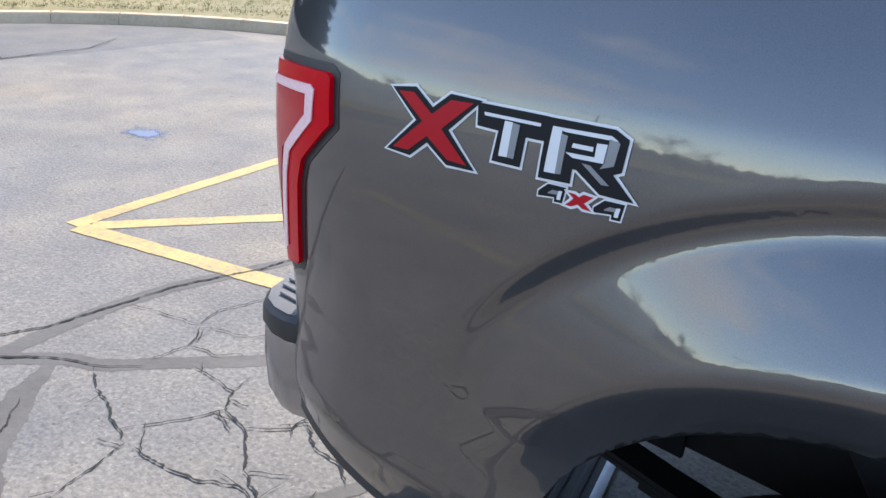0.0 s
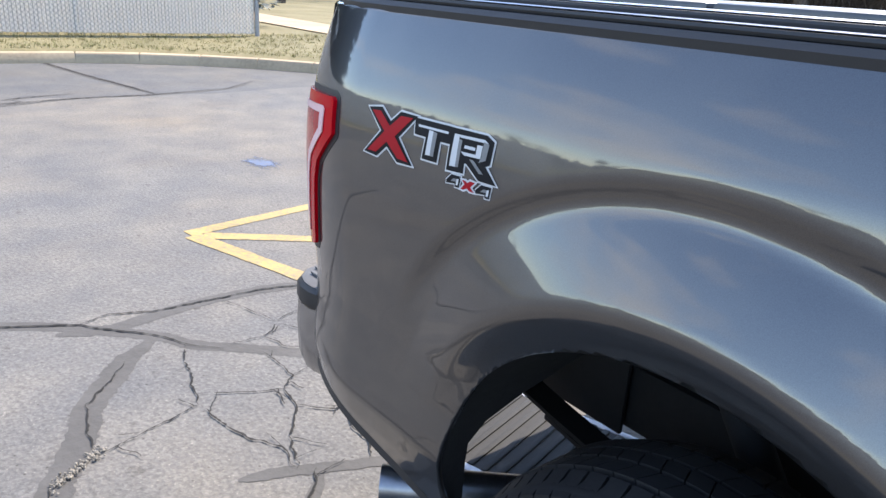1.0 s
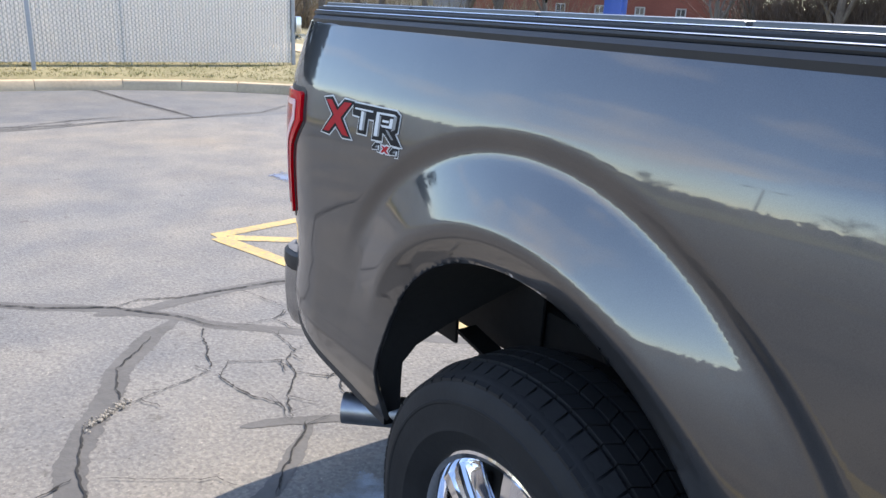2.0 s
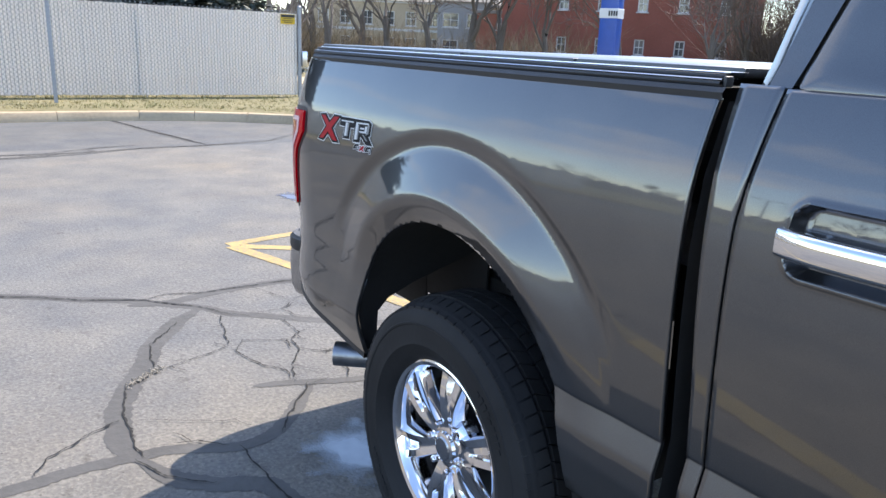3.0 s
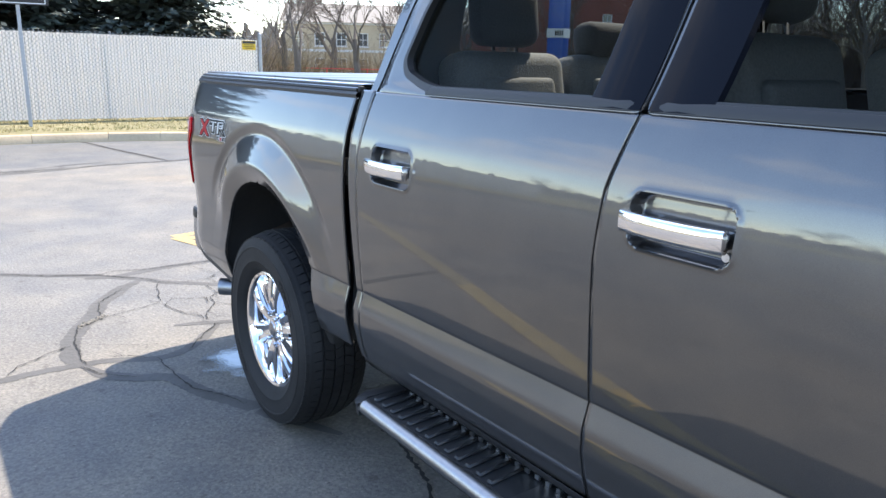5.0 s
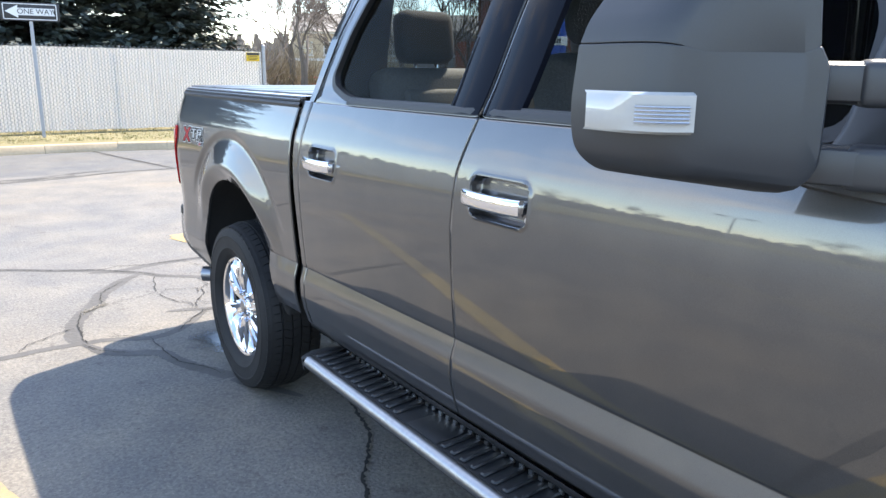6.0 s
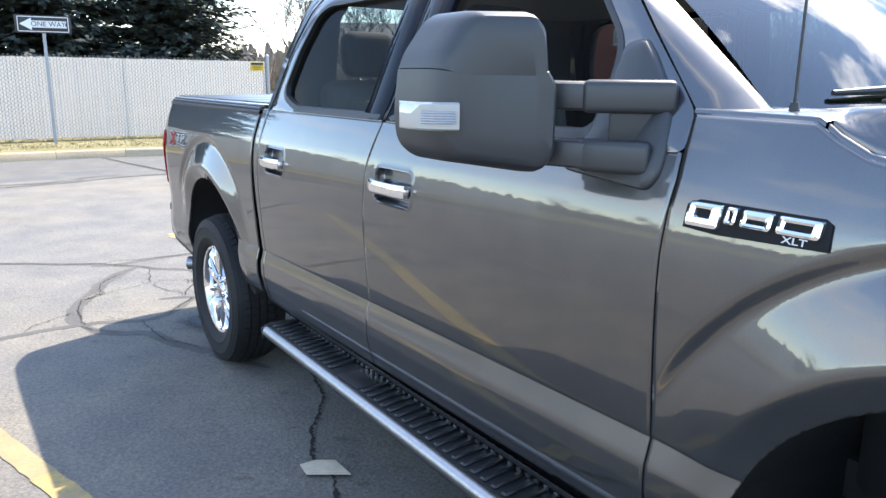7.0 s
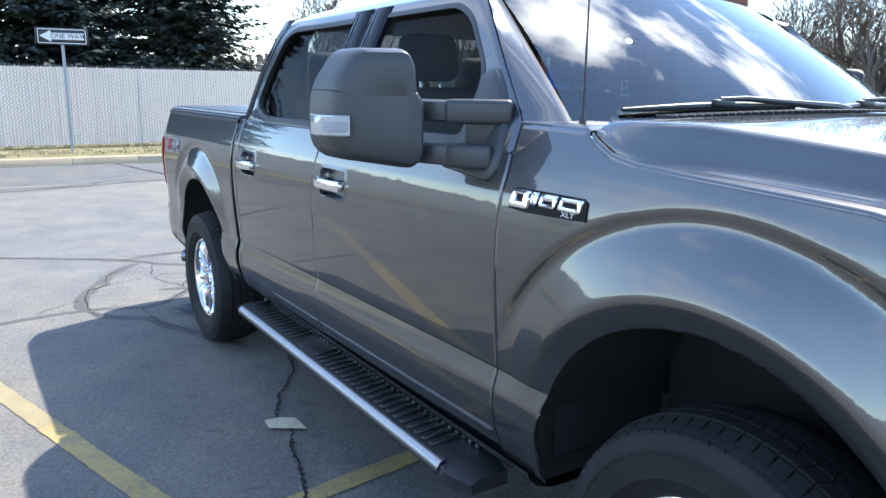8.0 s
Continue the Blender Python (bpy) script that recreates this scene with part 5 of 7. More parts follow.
FOUR = [(-0.0145, -0.0025), (-0.0045, 0.0065), (0.0155, 0.0075), (0.0135, -0.0065), (0.0065, -0.007), (0.0065, -0.002), (-0.0145, -0.005)]
for cx in (-0.4435, -0.3745):
    pl = [(cx + a, 1.148 + b) for a, b in FOUR]
    patch("white_outline", grow(pl, 0.0035), 0.0008, WHITE, decal)
    patch("black_outline", grow(pl, 0.0018), 0.0013, BLACKV, decal)
    patch("digit_four", [(cx + 0.004 + a * 0.55, 1.1485 + b * 0.45) for a, b in FOUR], 0.0018, GREYV, decal)
    patch("digit_four", [(cx + 0.0078, 1.1425), (cx + 0.0125, 1.143), (cx + 0.0138, 1.153), (cx + 0.009, 1.152)], 0.0020, WHITE, decal)
xs = [(-0.423, 1.154), (-0.414, 1.154), (-0.409, 1.152), (-0.404, 1.156), (-0.392, 1.156), (-0.402, 1.147), (-0.392, 1.141), (-0.403, 1.141), (-0.409, 1.144), (-0.417, 1.140), (-0.424, 1.140), (-0.415, 1.149)]
patch("white_outline", grow(xs, 0.003), 0.0016, WHITE, decal)
patch("letter_x", xs, 0.0022, REDV, decal)

# badge on the fender: plain chrome blocks on a black plate
FEN = PARTS["front_fender"]
plate = [(3.019, 1.266), (3.021, 1.309), (3.045, 1.3195), (3.282, 1.3195), (3.296, 1.312), (3.298, 1.269), (3.09, 1.262)]
badge = patch("badge", plate, 0.004, BLACKV, FEN, 0.004, 2, "chrome model badge on black plate")


def block(cx, cz, w, h, hole):
    bm = bmesh.new()
    outer = rounded([(cx - w / 2, cz - h / 2), (cx + w / 2, cz - h / 2), (cx + w / 2 + 0.003, cz + h / 2), (cx - w / 2 + 0.003, cz + h / 2)], 0.006, 3)
    inner = [(cx + (p[0] - cx) * hole[0], cz + hole[2] + (p[1] - cz) * hole[1]) for p in outer]
    n = len(outer)
    rows = []
    for k in list(range(n)) + [0]:
        o, i = outer[k], inner[k]
        m = ((o[0] + i[0]) / 2, (o[1] + i[1]) / 2)
        rows.append([on_side(*o, 0.004), on_side(o[0] * .9 + i[0] * .1, o[1] * .9 + i[1] * .1, 0.010), on_side(*m, 0.012), on_side(o[0] * .1 + i[0] * .9, o[1] * .1 + i[1] * .9, 0.010), on_side(*i, 0.004)])
    sheet(bm, rows)
    bmesh.ops.remove_doubles(bm, verts=bm.verts, dist=1e-6)
    part("chrome_block", bm, CHROME, badge, sharp=30)


block(3.060, 1.2935, 0.072, 0.046, (0.42, 0.30, 0.004))
block(3.117, 1.3005, 0.024, 0.032, (0.12, 0.5, 0.0))
block(3.167, 1.3005, 0.060, 0.032, (0.55, 0.18, -0.004))
block(3.244, 1.3005, 0.078, 0.032, (0.58, 0.32, 0.0))
side_text("lettering", "XLT", 3.240, 1.2765, 0.0165, SIGNW, badge, 0.0055, 1.5)


# ---------- handles ----------
def handle(door, x0, x1, z0, z1):
    cx, cz = (x0 + x1) / 2, (z0 + z1) / 2 - 0.004
    w = float(half_width(cx, cz))
    bm = bmesh.new()
    rows = []
    for t in np.linspace(0, 1, 16):
        x = x0 - 0.008 + t * (x1 - x0 - 0.004)
        e = 1 - abs(2 * t - 1) ** 6 * 0.25
        bow = 0.026 - 0.012 * abs(2 * t - 1) ** 3
        hz = 0.0195 * e + 0.002 * t
        y0 = -(w + bow)
        rows.append([(x, y0 - 0.012 * math.cos(a) * e, cz + hz * math.sin(a)) for a in np.linspace(0, 2 * math.pi, 17)[:-1]])
    for r in rows:
        for i, p in enumerate(r):
            a = 2 * math.pi * i / 16
            s = math.copysign(abs(math.sin(a)) ** 0.55, math.sin(a))
            c = math.copysign(abs(math.cos(a)) ** 0.7, math.cos(a))
            r[i] = (p[0], p[1] + 0.012 * math.cos(a) - 0.013 * c, cz + 0.021 * s)
    vv = sheet(bm, rows, close=True)
    bm.faces.new(vv[0])
    bm.faces.new(vv[-1])
    h = part("handle", bm, CHROME, door, "polished chrome pull handle", sharp=50)
    for xe in (x0 + 0.014, x1 - 0.026):
        bm = bmesh.new()
        box(bm, (xe, -(w + 0.004), cz), (0.03, 0.04, 0.03), 0.005)
        part("handle_foot", bm, CHROME, h)
    bm = bmesh.new()
    tube(bm, [(x1 - 0.03, -(w - 0.02), cz - 0.034), (x1 - 0.03, -(w - 0.026), cz - 0.034)], 0.008, 12)
    part("lock_barrel", bm, SATIN, h)


handle(PARTS["rear_door"], 0.865, 1.075, 1.141, 1.247)
handle(PARTS["front_door"], 1.83, 2.056, 1.153, 1.260)


# ---------- towing mirror ----------
def mirror(side):
    def fill(name, ring, layers, material, parent, c=(-1.18, 1.52), label=""):
        bm = bmesh.new()
        rows = []
        for x, s in layers:
            rows.append([(x + 0.58 * (c[0] + (p[0] - c[0]) * s + 1.12), -side * (c[0] + (p[0] - c[0]) * s), c[1] + (p[1] - c[1]) * s) for p in ring])
        vv = sheet(bm, rows, close=True)
        bm.faces.new(vv[0])
        bm.faces.new(vv[-1])
        return part(name, bm, material, parent, label, sharp=28)

    layers = [(2.595, 0.96), (2.602, 1.0), (2.69, 1.0), (2.722, 0.985), (2.74, 0.955), (2.752, 0.91), (2.758, 0.84), (2.76, 0.6)]
    lower = rounded([(-1.392, 1.566), (-1.405, 1.47), (-1.395, 1.405), (-1.345, 1.372), (-1.08, 1.345), (-1.045, 1.375), (-1.045, 1.535), (-1.07, 1.566)], [0.003, 0.03, 0.03, 0.03, 0.03, 0.03, 0.02, 0.003])
    upper = rounded([(-1.39, 1.5675), (-1.375, 1.60), (-1.315, 1.668), (-1.28, 1.685), (-1.115, 1.685), (-1.085, 1.66), (-1.072, 1.5675)], [0.002, 0.02, 0.03, 0.03, 0.03, 0.03, 0.002])
    door = PARTS["front_door" if side < 0 else "front_door.001"]
    def slim(ring):
        return [(-1.070 + (y + 1.03) * 0.625, 1.503 + (z - 1.515) * 0.955) for y, z in ring]

    lower, upper = slim(lower), slim(upper)
    head = fill("mirror", lower, layers, MIRRORP, truck, label="large black plastic towing mirror with clear signal lamp")
    fill("upper_cap", upper, layers, MIRRORP, head)
    bm = bmesh.new()
    rows = [[(2.58 + 0.58 * (p[0] + 1.12), -side * p[0], p[1]) for p in rounded([(-1.28, 1.40), (-1.07, 1.37), (-1.08, 1.66), (-1.23, 1.66)], 0.03)]]
    bm.faces.new([bm.verts.new(p) for p in rows[0]])
    part("mirror_glass", bm, CHROME, head, "silvered mirror glass")
    # signal lamp, wrapped round the outer front corner
    bm = bmesh.new()
    rows = []
    for (x, y) in ((2.54, -1.317), (2.595, -1.324), (2.638, -1.323), (2.674, -1.304), (2.695, -1.272), (2.682, -1.264)):
        rows.append([(x, -side * y, z) for z in (1.431, 1.435, 1.457, 1.483, 1.487)])
    for r in rows:
        r[0] = (r[0][0] - 0.008, r[0][1] * 0.997, r[0][2])
        r[-1] = (r[-1][0] - 0.008, r[-1][1] * 0.997, r[-1][2])
    sheet(bm, rows)
    lamp = part("signal_lamp", bm, WHITEL, head, "clear signal lamp lens")
    bm = bmesh.new()
    curve = ((2.637, -1.3245), (2.655, -1.3165), (2.6755, -1.3050), (2.6915, -1.2795))
    sheet(bm, [[(x + 0.0012, -side * (y - 0.0012), z) for z in (1.4445, 1.4705)] for x, y in curve])
    part("lamp_reflector", bm, STEELD, lamp, "grey inner reflector")
    for k in range(5):
        bm = bmesh.new()
        z = 1.4475 + 0.005 * k
        tube(bm, [(x + 0.0022, -side * (y - 0.0022), z) for x, y in curve], 0.0012, 6)
        part("lamp_rib", bm, SATIN, lamp)
    # two telescoping arms, each with a sleeve and an inset panel, and the web between them
    for z0, z1, xe, ye in ((1.502, 1.500, 2.872, 0.912), (1.386, 1.380, 2.862, 0.958)):
        a, m, b = Vector((2.655, side * 1.085, z0)), Vector((2.785, side * 0.990, z1)), Vector((xe, side * ye, z1))
        rot = (m - a).to_track_quat("X", "Z").to_matrix()
        bm = bmesh.new()
        box(bm, tuple((a + m) / 2), ((m - a).length + 0.06, 0.054, 0.060), 0.018, 4, rot)
        arm = part("arm", bm, MIRRORP, head)
        rot = (b - m).to_track_quat("X", "Z").to_matrix()
        bm = bmesh.new()
        box(bm, tuple((m + b) / 2 + Vector((0.01, 0, 0))), ((b - m).length + 0.07, 0.062, 0.067), 0.014, 3, rot)
        part("arm_sleeve", bm, MIRRORP, arm)
        d = (m - a).normalized()
        nrm = Vector((d.y, -d.x, 0))
        nrm = nrm if nrm.x > 0 else -nrm
        rot = (m - a).to_track_quat("X", "Z").to_matrix()
        bm = bmesh.new()
        box(bm, tuple(a.lerp(m, 0.72) + nrm * 0.0285), ((m - a).length * 0.62, 0.006, 0.050), 0.0025, 2, rot)
        part("arm_panel", bm, MIRRORP, arm)
    bm = bmesh.new()
    box(bm, (2.845, side * 0.940, 1.44), (0.10, 0.035, 0.12), 0.006, 2, Matrix.Rotation(side * radians(-42), 3, "Z"))
    part("arm_web", bm, BLACKP, head)
    for z in (1.505, 1.388):
        bm = bmesh.new()
        rows = []
        for t in np.linspace(0, 1, 7):
            x, y, hh, ww = 2.70 - 0.10 * (1 - t), 1.165 - 0.105 * t, 0.030 + 0.006 * math.cos(math.pi * t), 0.012 + 0.020 * t
            rows.append([(x + ww * math.cos(q) + 0.004, side * (y + 0.4 * ww * math.cos(q)), z + hh * math.copysign(abs(math.sin(q)) ** 0.7, math.sin(q))) for q in np.linspace(0, 2 * math.pi, 15)[:-1]])
        vv = sheet(bm, rows, close=True)
        bm.faces.new(vv[0])
        bm.faces.new(vv[-1])
        part("arm_root", bm, MIRRORP, head, sharp=60)
    ring = rounded([(2.66, 1.338), (2.915, 1.318), (2.936, 1.345), (2.937, 1.40), (2.920, 1.466), (2.888, 1.520), (2.832, 1.587), (2.795, 1.620), (2.745, 1.612), (2.732, 1.55), (2.715, 1.41)], [0.03, 0.02, 0.02, 0.03, 0.04, 0.04, 0.04, 0.012, 0.02, 0.02, 0.03])
    bm = bmesh.new()
    c = (sum(p[0] for p in ring) / len(ring), sum(p[1] for p in ring) / len(ring))
    rows = []
    for p in ring + [ring[0]]:
        rows.append([on_side(c[0] + (p[0] - c[0]) * s, c[1] + (p[1] - c[1]) * s, l, side) for s, l in ((1.0, -0.012), (1.0, 0.004), (0.965, 0.011), (0.85, 0.014), (0.4, 0.016), (0.02, 0.016))])
    sheet(bm, rows)
    bmesh.ops.remove_doubles(bm, verts=bm.verts, dist=1e-6)
    part("mirror_base", bm, MIRRORP, door, "black plastic mirror base plate", sharp=50)


mirror(-1)
mirror(1)

# ---------- bed cover ----------
for side in (-1, 1):
    bm = bmesh.new()
    w = lambda x: float(half_width(x, 1.376))
    rows = []
    for x in np.linspace(-1.02, 0.69, 18):
        b = w(x)
        rows.append([(x, side * (b + 0.001), 1.372), (x, side * (b + 0.003), 1.384), (x, side * (b - 0.004), 1.392), (x, side * (b - 0.07), 1.393)])
    sheet(bm, rows)
    part("bed_rail_cap", bm, BLACKP, truck)
for side in (-1, 1):
    for inset, z0, z1, m, nm in ((0.008, 1.393, 1.401, BLACKP, "cover_rail"), (0.013, 1.402, 1.4045, SATIN, "cover_trim"), (0.02, 1.405, 1.412, BLACKP, "cover_rail"), (0.034, 1.413, 1.415, SATIN, "cover_trim")):
        bm = bmesh.new()
        rows = []
        for x in np.linspace(-1.0, 0.675, 18):
            b = float(half_width(x, 1.376)) - inset
            rows.append([(x, side * b, z0), (x, side * (b + 0.0015), (z0 + z1) / 2), (x, side * b, z1), (x, side * (b - 0.05), z1)])
        sheet(bm, rows)
        part(nm, bm, m, truck)
    bm = bmesh.new()
    box(bm, (0.680, side * 0.915, 1.399), (0.008, 0.02, 0.02), 0.003)
    part("rail_end_cap", bm, BLACKP, truck)
for k in range(4):
    bm = bmesh.new()
    x0 = -0.97 + k * 0.409
    box(bm, (x0 + 0.203, 0, 1.414), (0.402, 1.69, 0.018), 0.005, 2)
    part("cover_panel", bm, COVERM, truck, "dull dark aluminium folding cover panel")
bm = bmesh.new()
rows = []
for y in np.linspace(-0.86, 0.86, 13):
    rows.append([(-1.045, y, 0.66), (-1.052, y, 0.9), (-1.052, y, 1.1), (-1.05, y, 1.30), (-1.03, y, 1.372), (-1.0, y, 1.385)])
sheet(bm, rows)
part("tailgate", bm, PAINT, truck)

# ---------- rear bumper, tail pipe ----------
def bumper_path():
    pts = [(-1.20, y) for y in np.linspace(0, 0.6, 5)] + [(-1.195, 0.7), (-1.18, 0.8), (-1.155, 0.87), (-1.12, 0.905), (-1.08, 0.918), (-1.04, 0.918), (-1.0, 0.905)]
    return [(x, -y) for x, y in pts[::-1]] + pts[1:]


def bumper_piece(name, prof, material, label=""):
    bm = bmesh.new()
    P = bumper_path()
    rows = []
    for i, (x, y) in enumerate(P):
        a, b = Vector(P[max(i - 1, 0)]), Vector(P[min(i + 1, len(P) - 1)])
        d = (b - a).normalized()
        n = Vector((-d.y, d.x))
        rows.append([(x + n.x * o, y + n.y * o, z) for o, z in prof])
    sheet(bm, rows)
    return part(name, bm, material, BUMP, label, sharp=40)


def bumper_x(y):
    return float(np.interp(abs(y), [q[1] for q in bumper_path() if q[1] >= 0], [q[0] for q in bumper_path() if q[1] >= 0]))


bm = bmesh.new()
box(bm, (-1.10, 0, 0.62), (0.10, 1.70, 0.12), 0.02)
BUMP = part("rear_bumper", bm, STEELD, truck, "chrome rear bumper with black ends and ribbed step pad")
bumper_piece("chrome_face", [(-0.045, 0.50), (-0.012, 0.51), (0.0, 0.54), (0.004, 0.62), (0.0, 0.682)], BUMPC)
bumper_piece("black_upper", [(0.0, 0.684), (0.004, 0.69), (0.002, 0.725), (-0.008, 0.735)], BLACKP)
bumper_piece("step_pad", [(-0.008, 0.736), (-0.03, 0.742), (-0.08, 0.744), (-0.16, 0.74)], PADG, label="grey ribbed step pad")
for y in np.linspace(-0.9, 0.9, 73):
    bm = bmesh.new()
    box(bm, (bumper_x(y) + 0.072, y * 0.975, 0.746), (0.10, 0.007, 0.006), 0.002, 1)
    part("pad_rib", bm, PADG, BUMP)
for side in (-1, 1):
    bm = bmesh.new()
    rows = []
    for x in np.linspace(-0.985, -0.46, 20):
        z = bed_low(x)
        w = float(half_width(x, z))
        rows.append([(x, side * (w + 0.002), z + 0.012), (x, side * (w + 0.003), z - 0.012), (x, side * (w - 0.03), z - 0.016)])
    sheet(bm, rows)
    part("lower_trim", bm, BLACKP, truck)
bm = bmesh.new()
prof = [(0.036, 0.34), (0.041, 0.33), (0.042, 0.0), (0.0415, -0.003), (0.038, -0.003), (0.037, 0.0), (0.034, 0.33)]
R3 = Matrix.Translation((-0.705, -0.92, 0.40)) @ Matrix.Rotation(radians(50), 4, "Z")
lathe(bm, [(r, h) for r, h in prof], (0, 0, 0), "x", 32)
bm.transform(R3)
pipe = part("tail_pipe", bm, STEELD, truck, "dull steel exhaust tail pipe", sharp=30)
bm = bmesh.new()
tube(bm, [(-0.49, -0.85, 0.40), (-0.30, -0.70, 0.50), (0.1, -0.62, 0.62), (0.5, -0.45, 0.55), (1.0, -0.40, 0.45), (2.6, -0.35, 0.45)], 0.036, 12)
part("exhaust_run", bm, STEELD, pipe)


# ---------- running boards ----------
def running_board(side):
    zt = 0.452
    bm = bmesh.new()
    prof = [(-0.86, zt - 0.05), (-0.86, zt), (-1.005, zt), (-1.028, zt - 0.006), (-1.036, zt - 0.03), (-1.02, zt - 0.052)]
    sheet(bm, [[(x, -side * y, z) for y, z in prof] for x in (0.86, 1.5, 2.2, 2.80)], close=True)
    rb = part("running_board", bm, BLACKP, truck, "black running board with silver outer edge", sharp=35)
    bm = bmesh.new()
    prof = [(-1.004, zt + 0.002), (-1.012, zt + 0.006), (-1.028, zt + 0.003), (-1.038, zt - 0.010), (-1.040, zt - 0.026), (-1.034, zt - 0.034)]
    sheet(bm, [[(x, -side * y, z) for y, z in prof] for x in (0.88, 1.5, 2.2, 2.78)])
    part("edge_trim", bm, STEPALU, rb, "bright silver edge trim", sharp=50)
    for xa, xb, s in ((0.86, 0.795, 1), (2.80, 2.905, -1)):
        bm = bmesh.new()
        rows = []
        for t in np.linspace(0, 1, 6):
            x = xa + (xb - xa) * t
            d = 0.035 * t * t
            rows.append([(x, side * (0.86 + d * 0.2), zt - 0.055), (x, side * (0.86 + d * 0.2), zt - d * 0.3), (x, side * (1.0 - d), zt + 0.002 - d * 0.3), (x, side * (1.036 - d), zt - 0.012 - d * 0.3), (x, side * (1.03 - d), zt - 0.055)])
        vv = sheet(bm, rows, close=True)
        bm.faces.new(vv[-1])
        part("end_cap", bm, BLACKP, rb)
    for x0, x1 in ((0.89, 1.52), (1.72, 2.72)):
        n = int((x1 - x0) / 0.047)
        for k in range(n):
            bm = bmesh.new()
            x = x0 + k * 0.047
            box(bm, (x, side * 0.935, zt + 0.003), (0.024, 0.118, 0.012), 0.005, 1, Matrix.Rotation(side * radians(-6), 3, "Z"))
            part("tread_rib", bm, BLACKP, rb)
    bm = bmesh.new()
    box(bm, (1.62, side * 0.935, zt + 0.001), (0.16, 0.125, 0.006), 0.002)
    part("smooth_pad", bm, BLACKP, rb)
    for k in range(48):
        bm = bmesh.new()
        box(bm, (0.93 + k * 0.039, side * 0.878, zt + 0.018), (0.018, 0.008, 0.032), 0.002, 1)
        part("edge_tooth", bm, SATIN, rb)
    for x in (1.05, 1.85, 2.6):
        bm = bmesh.new()
        box(bm, (x, side * 0.80, zt - 0.02), (0.06, 0.3, 0.03), 0.004)
        part("bracket", bm, DARK, rb)
    # rocker under the doors
    bm = bmesh.new()
    rows = []
    for x in np.linspace(0.76, 3.1, 6):
        rows.append([(x, side * 0.955, 0.55), (x, side * 0.95, 0.532), (x, side * 0.92, 0.50), (x, side * 0.86, 0.48), (x, side * 0.6, 0.48)])
    sheet(bm, rows)
    part("rocker", bm, PAINT, truck)


running_board(-1)
running_board(1)


